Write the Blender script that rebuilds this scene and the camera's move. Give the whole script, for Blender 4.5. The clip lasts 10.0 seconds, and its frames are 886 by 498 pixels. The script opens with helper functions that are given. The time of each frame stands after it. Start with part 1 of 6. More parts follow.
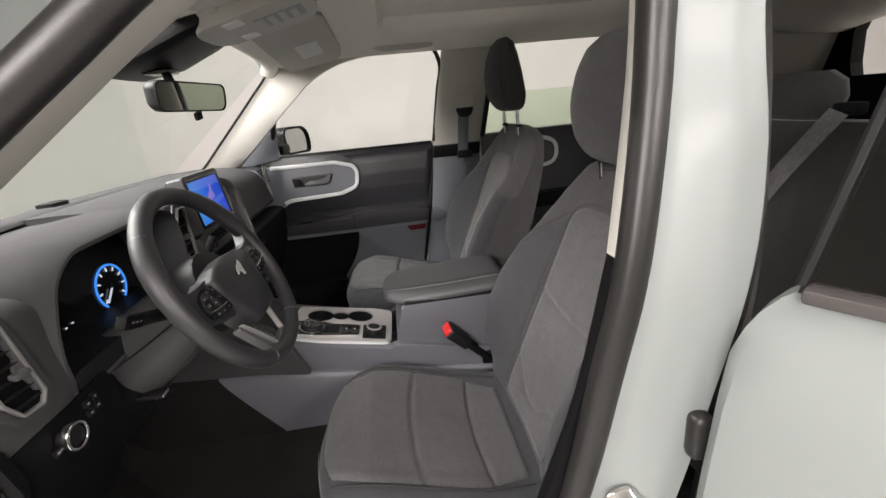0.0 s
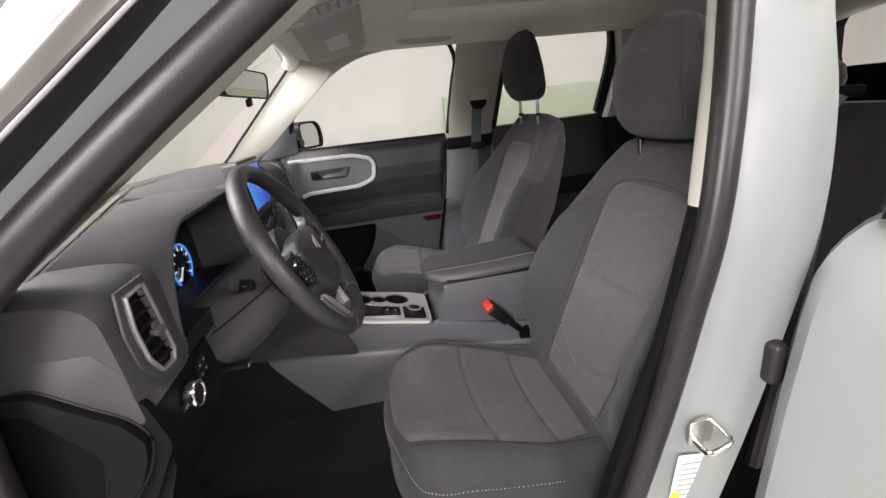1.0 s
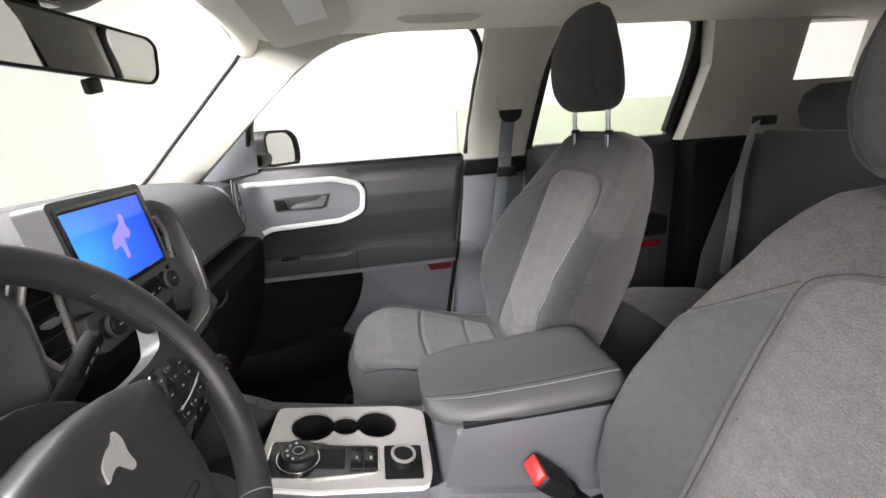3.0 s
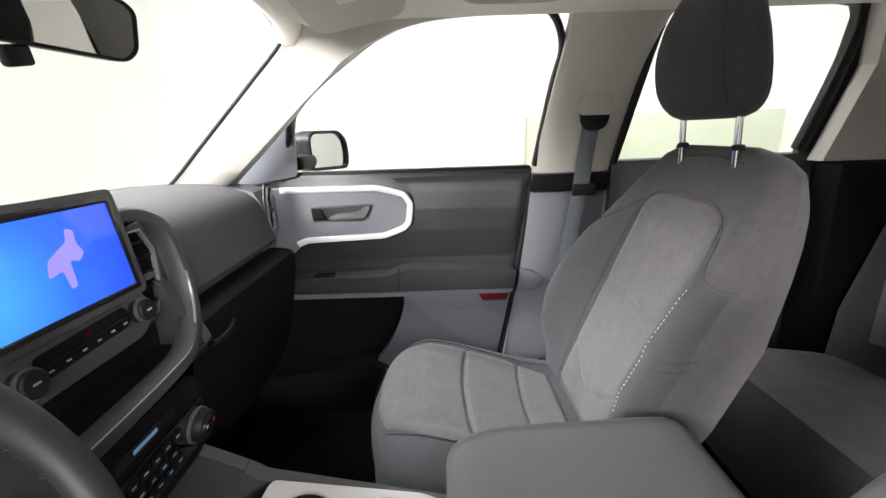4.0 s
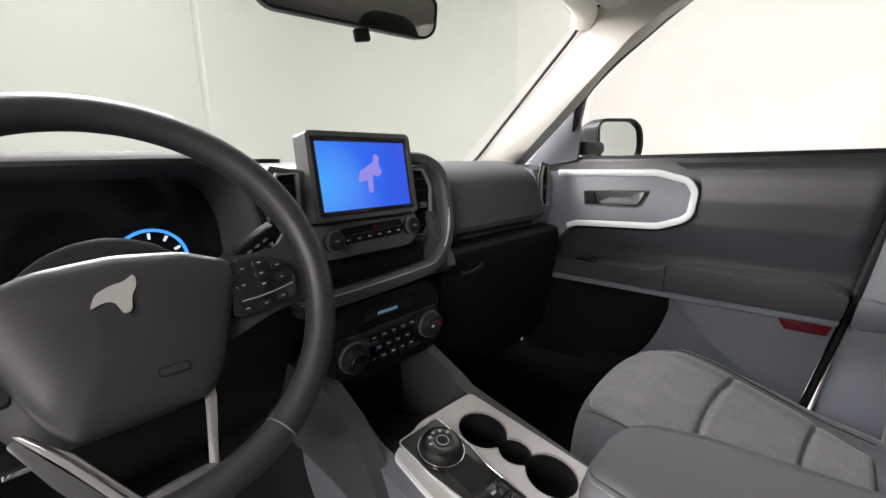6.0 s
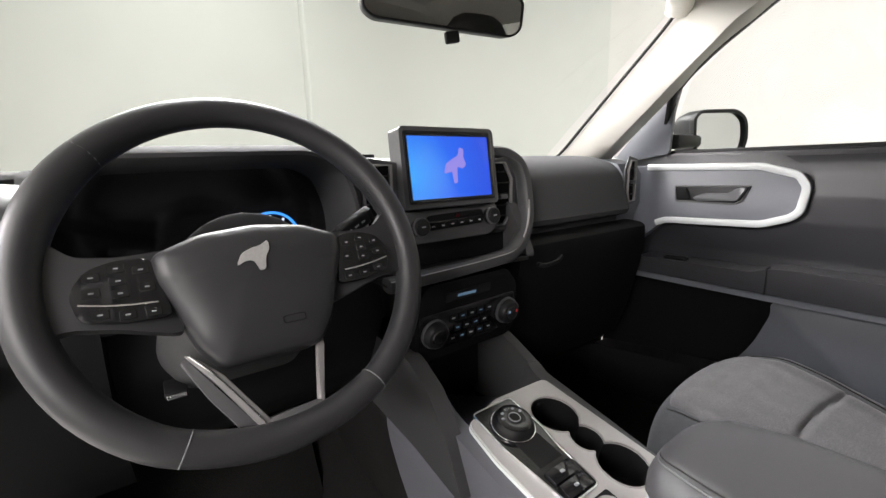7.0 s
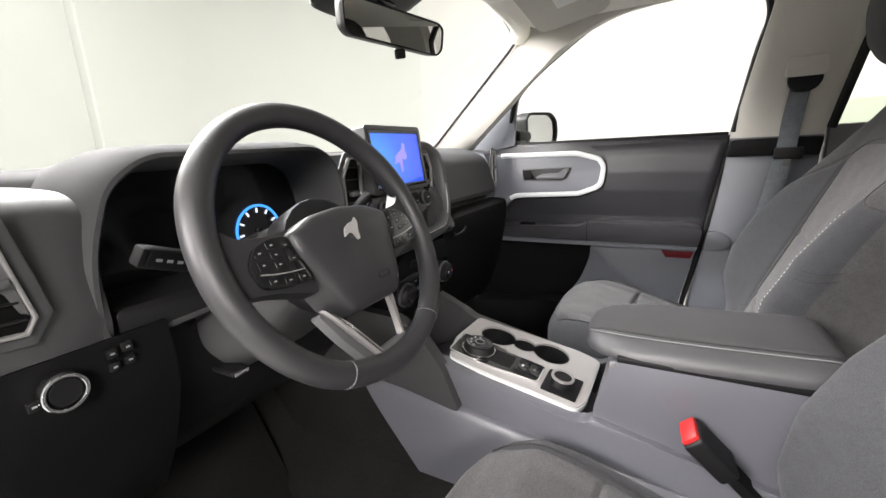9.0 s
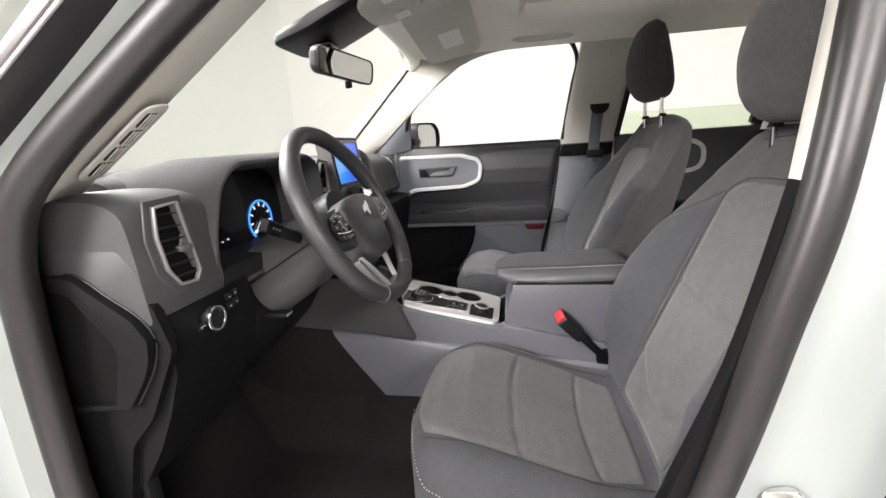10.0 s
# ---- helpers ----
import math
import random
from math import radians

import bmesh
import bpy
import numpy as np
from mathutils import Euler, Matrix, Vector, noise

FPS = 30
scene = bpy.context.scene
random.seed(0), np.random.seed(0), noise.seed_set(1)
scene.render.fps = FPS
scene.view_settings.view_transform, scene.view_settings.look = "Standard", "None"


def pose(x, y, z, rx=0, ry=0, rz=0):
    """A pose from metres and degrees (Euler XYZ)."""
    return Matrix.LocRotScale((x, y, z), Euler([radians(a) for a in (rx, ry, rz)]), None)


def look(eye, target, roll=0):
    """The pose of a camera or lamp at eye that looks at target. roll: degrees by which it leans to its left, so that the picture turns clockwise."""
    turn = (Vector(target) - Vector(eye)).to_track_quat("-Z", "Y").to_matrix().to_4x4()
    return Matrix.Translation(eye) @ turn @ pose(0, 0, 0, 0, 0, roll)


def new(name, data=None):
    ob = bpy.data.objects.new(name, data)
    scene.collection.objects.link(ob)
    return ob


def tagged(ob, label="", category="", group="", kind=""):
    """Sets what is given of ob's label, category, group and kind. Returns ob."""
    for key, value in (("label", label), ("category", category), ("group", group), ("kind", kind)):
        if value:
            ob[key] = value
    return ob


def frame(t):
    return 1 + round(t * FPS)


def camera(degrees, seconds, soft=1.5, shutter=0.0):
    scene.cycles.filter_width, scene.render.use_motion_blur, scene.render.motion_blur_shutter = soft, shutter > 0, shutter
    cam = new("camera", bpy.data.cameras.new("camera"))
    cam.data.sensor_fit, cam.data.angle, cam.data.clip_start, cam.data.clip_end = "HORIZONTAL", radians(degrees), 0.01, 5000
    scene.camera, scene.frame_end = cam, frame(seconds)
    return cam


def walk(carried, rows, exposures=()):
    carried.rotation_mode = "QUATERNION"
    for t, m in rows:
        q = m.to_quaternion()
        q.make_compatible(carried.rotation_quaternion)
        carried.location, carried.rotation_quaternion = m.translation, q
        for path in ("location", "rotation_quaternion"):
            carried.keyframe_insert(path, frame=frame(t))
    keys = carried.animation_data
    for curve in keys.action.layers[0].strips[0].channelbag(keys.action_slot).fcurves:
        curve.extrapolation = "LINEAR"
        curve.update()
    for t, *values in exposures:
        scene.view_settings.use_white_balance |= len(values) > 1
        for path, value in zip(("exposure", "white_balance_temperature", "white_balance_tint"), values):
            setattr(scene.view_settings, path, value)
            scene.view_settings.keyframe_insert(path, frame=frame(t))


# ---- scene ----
cam = camera(93.4, 10.0)
EXPOSURES = [(0.0, 1.02, 6700, 13), (1.5, 1.10, 6700, 13), (2.2, 1.58, 6600, 13), (2.7, 1.97, 6550, 12), (4.6, 2.06, 6450, 11), (5.2, 1.62, 6500, 12), (5.6, 1.58, 6500, 12), (8.0, 1.72, 6500, 12), (8.5, 1.80, 6500, 12), (9.2, 1.95, 6550, 12), (9.7, 1.95, 6550, 12), (10.0, 1.72, 6550, 12)]
PATH = [
    (0, (0.308, -1.12, 1.341), (0.494, 0.763, 0.693), -5.6),
    (0.5, (0.19, -1.153, 1.329), (0.418, 0.723, 0.673), -6.2),
    (1, (0.129, -1.16, 1.314), (0.416, 0.712, 0.671), -6.2),
    (1.5, (0.093, -1.134, 1.304), (0.447, 0.731, 0.673), -5.5),
    (2, (0.095, -1.041, 1.284), (0.49, 0.82, 0.667), -4.3),
    (2.5, (0.137, -0.818, 1.29), (0.541, 1.045, 0.687), -3.4),
    (2.7, (0.17, -0.736, 1.296), (0.52, 1.144, 0.711), -3.8),
    (3.8, (0.233, -0.447, 1.3), (0.322, 1.471, 0.738), -1.9),
    (4, (0.243, -0.422, 1.292), (0.236, 1.506, 0.76), -1.9),
    (4.5, (0.282, -0.387, 1.28), (-0.048, 1.523, 0.789), -1.8),
    (5, (0.325, -0.385, 1.255), (-0.375, 1.436, 0.815), -2),
    (5.5, (0.371, -0.403, 1.228), (-0.692, 1.239, 0.81), -1.4),
    (6, (0.394, -0.417, 1.187), (-0.946, 1.013, 0.789), -1.2),
    (6.2, (0.397, -0.45, 1.191), (-0.979, 0.94, 0.772), -1.5),
    (7.3, (0.438, -0.446, 1.168), (-1.191, 0.65, 0.785), -1.4),
    (7.5, (0.44, -0.454, 1.166), (-1.179, 0.652, 0.768), -1.4),
    (8, (0.435, -0.494, 1.165), (-1.126, 0.684, 0.748), -1.5),
    (8.5, (0.417, -0.593, 1.167), (-0.904, 0.848, 0.748), -2.2),
    (9, (0.348, -0.755, 1.182), (-0.59, 0.952, 0.729), -2.8),
    (9.5, (0.306, -0.953, 1.181), (-0.274, 0.903, 0.711), -3.5),
    (10, (0.284, -1.129, 1.202), (-0.046, 0.784, 0.722), -3.5),
]
walk(cam, [(t, look(eye, target, roll)) for t, eye, target, roll in PATH], EXPOSURES)

# ---- world and lamps ----
world = bpy.data.worlds.new("studio_air")
world.use_nodes = True
world.node_tree.nodes["Background"].inputs[0].default_value = (0.8, 0.82, 0.85, 1)
world.node_tree.nodes["Background"].inputs[1].default_value = 0.05
scene.world = world


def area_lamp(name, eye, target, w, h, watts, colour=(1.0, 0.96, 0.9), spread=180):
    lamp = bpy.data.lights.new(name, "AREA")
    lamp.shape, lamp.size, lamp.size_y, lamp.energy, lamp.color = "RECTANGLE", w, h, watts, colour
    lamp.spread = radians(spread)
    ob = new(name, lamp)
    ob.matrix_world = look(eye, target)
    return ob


# Ceiling lamps stand out of view; places and powers set by cabin brightness.
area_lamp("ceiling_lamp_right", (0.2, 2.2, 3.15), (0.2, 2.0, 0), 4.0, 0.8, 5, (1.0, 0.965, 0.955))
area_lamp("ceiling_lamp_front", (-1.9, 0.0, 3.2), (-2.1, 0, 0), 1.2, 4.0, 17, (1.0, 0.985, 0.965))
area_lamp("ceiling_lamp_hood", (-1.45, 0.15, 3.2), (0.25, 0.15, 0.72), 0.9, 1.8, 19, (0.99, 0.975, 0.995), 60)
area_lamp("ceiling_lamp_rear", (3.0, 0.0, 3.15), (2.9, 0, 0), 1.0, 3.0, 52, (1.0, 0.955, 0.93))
# Unseen fill lamps, added with narrow beams to lift the cabin, not the walls.
area_lamp("fill_lamp_front", (-3.2, 0.3, 2.95), (0.5, 0.0, 0.9), 2.8, 0.8, 28, (1.0, 0.97, 0.945), 90)
area_lamp("fill_lamp_left", (-1.5, -3.7, 2.5), (0.4, 0.1, 0.95), 1.5, 0.8, 40, (1.0, 0.965, 0.95), 120)
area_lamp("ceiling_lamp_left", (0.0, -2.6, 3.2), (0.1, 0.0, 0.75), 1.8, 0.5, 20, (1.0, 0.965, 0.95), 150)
area_lamp("fill_lamp_rear_left", (1.9, -3.3, 2.4), (0.2, -0.5, 1.1), 1.4, 0.5, 9, (1.0, 0.96, 0.935), 80)


# ---- materials ----
def material(name, colour, rough=0.6, metal=0.0, grain=0.0, scale=400.0, bump=0.0, coat=0.0, spec=0.5, blotch=0.0, emit=None, power=0.0, vary=0.08):
    """A principled surface with fine grain and broad blotches in colour, roughness and relief."""
    m = bpy.data.materials.new(name)
    m.use_nodes = True
    nt = m.node_tree
    p = nt.nodes["Principled BSDF"]
    p.inputs["Roughness"].default_value, p.inputs["Metallic"].default_value = rough, metal
    p.inputs["Base Color"].default_value = (*colour, 1)
    p.inputs["Coat Weight"].default_value = coat
    p.inputs["Specular IOR Level"].default_value = spec
    if emit:
        p.inputs["Emission Color"].default_value = (*emit, 1)
        p.inputs["Emission Strength"].default_value = power
    tc = nt.nodes.new("ShaderNodeTexCoord")
    if grain or blotch or bump:
        fine = nt.nodes.new("ShaderNodeTexNoise")
        fine.inputs["Scale"].default_value, fine.inputs["Detail"].default_value = scale, 3
        broad = nt.nodes.new("ShaderNodeTexNoise")
        broad.inputs["Scale"].default_value, broad.inputs["Detail"].default_value = 6, 4
        for n in (fine, broad):
            nt.links.new(tc.outputs["Object"], n.inputs["Vector"])
        value = None
        for n, amount in ((fine, grain), (broad, blotch)):
            r = nt.nodes.new("ShaderNodeMapRange")
            r.inputs["From Min"].default_value, r.inputs["From Max"].default_value = 0.3, 0.7
            r.inputs["To Min"].default_value, r.inputs["To Max"].default_value = 1 - amount, 1 + amount
            nt.links.new(n.outputs["Fac"], r.inputs["Value"])
            if value is None:
                value = r.outputs[0]
            else:
                mul = nt.nodes.new("ShaderNodeMath")
                mul.operation = "MULTIPLY"
                nt.links.new(value, mul.inputs[0]), nt.links.new(r.outputs[0], mul.inputs[1])
                value = mul.outputs[0]
        vm = nt.nodes.new("ShaderNodeVectorMath")
        vm.operation = "SCALE"
        vm.inputs[0].default_value = colour
        nt.links.new(value, vm.inputs["Scale"])
        nt.links.new(vm.outputs[0], p.inputs["Base Color"])
        rr = nt.nodes.new("ShaderNodeMapRange")
        rr.inputs["To Min"].default_value, rr.inputs["To Max"].default_value = max(rough - vary, 0.02), min(rough + vary, 1)
        nt.links.new(broad.outputs["Fac"], rr.inputs["Value"])
        nt.links.new(rr.outputs[0], p.inputs["Roughness"])
        if bump:
            b = nt.nodes.new("ShaderNodeBump")
            b.inputs["Strength"].default_value, b.inputs["Distance"].default_value = bump, 0.001
            nt.links.new(fine.outputs["Fac"], b.inputs["Height"])
            nt.links.new(b.outputs[0], p.inputs["Normal"])
    return m


def cloth(name, colour, sheen=0.25, weave=900.0, streak=0.35, blotch=0.08):
    """Woven seat cloth: fine threads, heathered flecks along one way, soft uneven padding."""
    m = material(name, colour, 0.92, grain=0.25, scale=weave, spec=0.2, blotch=blotch)
    nt = m.node_tree
    p = nt.nodes["Principled BSDF"]
    p.inputs["Sheen Weight"].default_value = sheen
    p.inputs["Sheen Roughness"].default_value = 0.5
    value = p.inputs["Base Color"].links[0].from_socket
    tc = nt.nodes.new("ShaderNodeTexCoord")
    heights = []
    for size, amount in (((700, 130, 700), streak), ((900, 260, 900), streak * 1.4), ((70, 45, 70), streak * 0.6)):
        mp, nz, rr, vm = (nt.nodes.new(k) for k in ("ShaderNodeMapping", "ShaderNodeTexNoise", "ShaderNodeMapRange", "ShaderNodeVectorMath"))
        mp.inputs["Scale"].default_value = size
        nz.inputs["Scale"].default_value = 1.0
        nz.inputs["Detail"].default_value = 3.0
        rr.inputs["From Min"].default_value, rr.inputs["From Max"].default_value = 0.3, 0.7
        rr.inputs["To Min"].default_value, rr.inputs["To Max"].default_value = 1 - amount, 1 + amount
        vm.operation = "SCALE"
        nt.links.new(tc.outputs["Object"], mp.inputs["Vector"])
        nt.links.new(mp.outputs[0], nz.inputs["Vector"])
        nt.links.new(nz.outputs["Fac"], rr.inputs["Value"])
        nt.links.new(value, vm.inputs[0])
        nt.links.new(rr.outputs[0], vm.inputs["Scale"])
        value = vm.outputs[0]
        heights.append(nz.outputs["Fac"])
    nt.links.new(value, p.inputs["Base Color"])
    soft = nt.nodes.new("ShaderNodeTexNoise")
    soft.inputs["Scale"].default_value, soft.inputs["Detail"].default_value = 11.0, 1.0
    nt.links.new(tc.outputs["Object"], soft.inputs["Vector"])
    below = None
    for height, strength, deep in ((soft.outputs["Fac"], 0.5, 0.012), (heights[1], 0.5, 0.0012)):
        b = nt.nodes.new("ShaderNodeBump")
        b.inputs["Strength"].default_value, b.inputs["Distance"].default_value = strength, deep
        nt.links.new(height, b.inputs["Height"])
        if below is not None:
            nt.links.new(below, b.inputs["Normal"])
        below = b.outputs[0]
    nt.links.new(below, p.inputs["Normal"])
    return m


def glass(name, tint=(0.95, 0.97, 0.96), gloss=0.5, base=0.03):
    """A thin clear pane: see-through, with more gloss at a slant."""
    m = bpy.data.materials.new(name)
    m.use_nodes = True
    nt = m.node_tree
    nt.nodes.remove(nt.nodes["Principled BSDF"])
    a, b, mix, lw, pw, mr = (nt.nodes.new(k) for k in ("ShaderNodeBsdfTransparent", "ShaderNodeBsdfGlossy", "ShaderNodeMixShader", "ShaderNodeLayerWeight", "ShaderNodeMath", "ShaderNodeMapRange"))
    a.inputs[0].default_value = (*tint, 1)
    b.inputs["Roughness"].default_value = 0.01
    lw.inputs["Blend"].default_value = 0.5
    pw.operation = "POWER"
    pw.inputs[1].default_value = 5.0
    mr.inputs["To Min"].default_value, mr.inputs["To Max"].default_value = base, gloss
    nt.links.new(lw.outputs["Facing"], pw.inputs[0]), nt.links.new(pw.outputs[0], mr.inputs["Value"])
    nt.links.new(mr.outputs[0], mix.inputs[0])
    nt.links.new(a.outputs[0], mix.inputs[1]), nt.links.new(b.outputs[0], mix.inputs[2])
    nt.links.new(mix.outputs[0], nt.nodes["Material Output"].inputs[0])
    return m


PAINT = material("grey_green_paint", (0.245, 0.264, 0.257), 0.45, coat=0.05, spec=0.35, grain=0.015, scale=3000, vary=0.0)
RUBBER = material("black_rubber", (0.016, 0.0148, 0.0142), 0.42, grain=0.12, scale=300, bump=0.15, blotch=0.15)
COVERGREY = material("satin_dark_grey_cover", (0.020, 0.019, 0.021), 0.5, grain=0.06, scale=900, spec=0.25, blotch=0.05)
COVERSATIN = material("satin_warm_grey_cover", (0.075, 0.068, 0.066), 0.28, grain=0.04, scale=900, blotch=0.05)
CAPRIM = material("dark_charcoal_cap_plastic", (0.007, 0.007, 0.0072), 0.6, grain=0.12, scale=1300, bump=0.2, blotch=0.06, spec=0.1)
DIMPRINT = material("dim_grey_print", (0.16, 0.165, 0.17), 0.6, grain=0.03)
HUBPLASTIC = material("fine_grained_black_plastic", (0.024, 0.0241, 0.0258), 0.42, grain=0.1, scale=2200, bump=0.12, blotch=0.05, spec=0.45)
EMBLEM = material("brushed_silver_emblem", (0.68, 0.675, 0.665), 0.32, metal=0.7, grain=0.05)
VENTSATIN = material("satin_grey_vent_plastic", (0.075, 0.075, 0.076), 0.45, grain=0.05, scale=900)
# Deeper than the other blacks: shade inside the recesses is in this colour.
RECESSBLACK = material("deep_black_recess", (0.003, 0.003, 0.003), 0.8, grain=0.1, scale=900, spec=0.1)
HEADLINER = material("beige_headliner", (0.88, 0.86, 0.79), 0.95, grain=0.10, scale=900, bump=0.3, spec=0.1, blotch=0.04)
BEIGE = material("beige_pillar_plastic", (0.5, 0.49, 0.445), 0.62, grain=0.05, scale=1200, bump=0.15, blotch=0.03)
DASH = material("charcoal_dash_plastic", (0.045, 0.0453, 0.0466), 0.46, grain=0.15, scale=1300, bump=0.35, blotch=0.06, spec=0.45)
DASHTOP = material("matt_charcoal_top_pad", (0.054, 0.0545, 0.0558), 0.85, grain=0.18, scale=1300, bump=0.4, blotch=0.06, spec=0.15)
# Black plastic, set darker than its own tone to carry the footwell's shade.
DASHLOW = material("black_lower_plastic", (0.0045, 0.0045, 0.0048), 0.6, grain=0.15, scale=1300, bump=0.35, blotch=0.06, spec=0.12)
BLACK = material("matt_black_plastic", (0.008, 0.008, 0.0086), 0.5, grain=0.1, scale=900, bump=0.1, spec=0.25)
PIANO = material("gloss_black_plastic", (0.008, 0.008, 0.009), 0.12, grain=0.05, scale=300, blotch=0.05)
DOORGREY = material("slate_door_plastic", (0.125, 0.133, 0.149), 0.4, grain=0.1, scale=1300, bump=0.25, blotch=0.04, spec=0.5)
DOORBLACK = material("black_door_plastic", (0.024, 0.0244, 0.028), 0.36, grain=0.12, scale=1300, bump=0.3, blotch=0.06, spec=0.6)
CONSOLEGREY = material("slate_console_plastic", (0.103, 0.105, 0.118), 0.36, grain=0.1, scale=1300, bump=0.25, blotch=0.04, spec=0.55)
ARMBLACK = material("black_armrest_vinyl", (0.03, 0.03, 0.033), 0.32, grain=0.12, scale=1300, bump=0.2, blotch=0.05, spec=0.6)
FRAMEGREY = material("satin_grey_vent_frame", (0.27, 0.265, 0.26), 0.42, metal=0.5, grain=0.06, scale=900, blotch=0.05)
SPOKEGREY = material("dark_satin_spoke_metal", (0.16, 0.16, 0.165), 0.38, metal=0.6, grain=0.05, scale=900)
LEVERGREY = material("satin_grey_lever", (0.085, 0.088, 0.093), 0.35, metal=0.1, grain=0.05, scale=900)
LIGHTTRIM = material("pale_grey_trim", (0.564, 0.588, 0.588), 0.42, grain=0.03, scale=900, blotch=0.03)
SATIN = material("satin_silver_trim", (0.40, 0.39, 0.385), 0.45, metal=0.6, grain=0.06, scale=900, blotch=0.05)
PLATEMETAL = material("brushed_pale_plate", (0.46, 0.45, 0.44), 0.42, metal=0.35, grain=0.05, scale=900, blotch=0.04)
CHROME = material("polished_chrome", (0.8, 0.8, 0.8), 0.12, metal=1.0, grain=0.03, scale=300)
STEEL = material("zinc_steel", (0.6, 0.58, 0.54), 0.3, metal=0.9, grain=0.08, scale=300, blotch=0.1)
LEATHER = material("black_leather", (0.023, 0.0228, 0.0244), 0.46, grain=0.12, scale=1500, bump=0.14, blotch=0.05, spec=0.45)
VINYL = material("charcoal_vinyl", (0.048, 0.048, 0.0505), 0.42, grain=0.15, scale=900, bump=0.4, blotch=0.06, spec=0.55)
CLOTH_DARK = cloth("warm_charcoal_cloth", (0.049, 0.048, 0.0483), 0.10, streak=0.14)
CLOTH_SIDE = cloth("slate_side_cloth", (0.039, 0.0403, 0.0432), 0.08, streak=0.10, weave=1300)
CLOTH_MID = cloth("heather_grey_cloth", (0.071, 0.0695, 0.0705), 0.12, streak=0.13)
REARCLOTH = cloth("dark_rear_cloth", (0.042, 0.0415, 0.0415), streak=0.1)
CARPET = material("black_carpet", (0.011, 0.0108, 0.0105), 1.0, grain=0.5, scale=500, bump=1.0, spec=0.1, blotch=0.25)
WEBBING = cloth("slate_belt_webbing", (0.13, 0.1456, 0.156), streak=0.2)
LIGHTBELT = cloth("grey_belt_webbing", (0.16, 0.16, 0.16), streak=0.2)
REDPLASTIC = material("red_plastic", (0.48, 0.016, 0.016), 0.4, grain=0.05, blotch=0.03)
REDREFLECT = material("dark_red_reflector", (0.085, 0.003, 0.006), 0.15, grain=0.15, scale=300, blotch=0.1)
THREAD = material("pale_thread", (0.42, 0.42, 0.40), 0.8, grain=0.2)
SEAM = material("dark_seam_thread", (0.02, 0.0195, 0.0195), 0.9, grain=0.2)
WHITE = material("white_print", (0.75, 0.75, 0.73), 0.6, grain=0.03)
GREYPRINT = material("grey_print", (0.32, 0.33, 0.34), 0.6, grain=0.03)
DIMMIRROR = material("dimmed_mirror_glass", (0.45, 0.455, 0.44), 0.02, metal=1.0)
MIRROR = material("mirror_silver", (0.85, 0.86, 0.86), 0.015, metal=1.0)
GLASS = glass("clear_glass")
GREENGLASS = glass("green_tinted_glass", (0.86, 0.91, 0.87), 0.25, 0.015)
TINTED = glass("tinted_glass", (0.34, 0.32, 0.31), 0.6, 0.09)
WALLPAINT = material("off_white_wall_paint", (0.62, 0.602, 0.583), 0.85, grain=0.01, scale=40, blotch=0.02)
WALLPAINT2 = material("cool_white_wall_paint", (0.56, 0.565, 0.542), 0.85, grain=0.01, scale=40, blotch=0.02)
GREENPANEL = material("pale_green_panel", (0.42, 0.46, 0.36), 0.7, grain=0.03, scale=60, blotch=0.04)
CONCRETE = material("pale_concrete", (0.7, 0.69, 0.67), 0.6, grain=0.15, scale=60, bump=0.3, blotch=0.12)
LABELWHITE = material("white_label", (0.72, 0.73, 0.73), 0.45, grain=0.02)


# ---- mesh helpers ----
def V(*a):
    return Vector(a)


def finish(name, bm, m, parent=None, label="", smooth=True, angle=40):
    bmesh.ops.recalc_face_normals(bm, faces=bm.faces)
    me = bpy.data.meshes.new(name)
    for f in bm.faces:
        f.smooth = smooth
    if smooth:
        lim = radians(angle)
        for e in bm.edges:
            if len(e.link_faces) == 2 and e.calc_face_angle(0) > lim:
                e.smooth = False
    bm.to_mesh(me)
    bm.free()
    me.materials.append(m)
    ob = new(name, me)
    if parent is not None:
        ob.parent = parent
    if label:
        ob["label"] = label
    return ob


part = finish


def thing(name, label, category, place=(0, 0, 0), group="", kind=""):
    ob = new(name)
    ob.location = place
    ob.empty_display_size = 0.05
    return tagged(ob, label, category, group, kind)


def under(parent, ob):
    """Keep the world place of ob while making it a part of a thing whose Empty stands elsewhere."""
    ob.parent = parent
    ob.matrix_parent_inverse = Matrix.Translation(parent.location).inverted()
    return ob


def bev(bm, r, seg=2):
    if r > 0:
        bmesh.ops.bevel(bm, geom=list(bm.edges), offset=r, segments=seg, profile=0.5, affect="EDGES", clamp_overlap=True)
    return bm


def box(x0, x1, y0, y1, z0, z1, r=0.0, seg=2, m=None):
    bm = bmesh.new()
    bmesh.ops.create_cube(bm, size=1)
    for v in bm.verts:
        v.co = V(x0 + (v.co.x + 0.5) * (x1 - x0), y0 + (v.co.y + 0.5) * (y1 - y0), z0 + (v.co.z + 0.5) * (z1 - z0))
    bev(bm, r, seg)
    if m is not None:
        bmesh.ops.transform(bm, matrix=m, verts=bm.verts)
    return bm


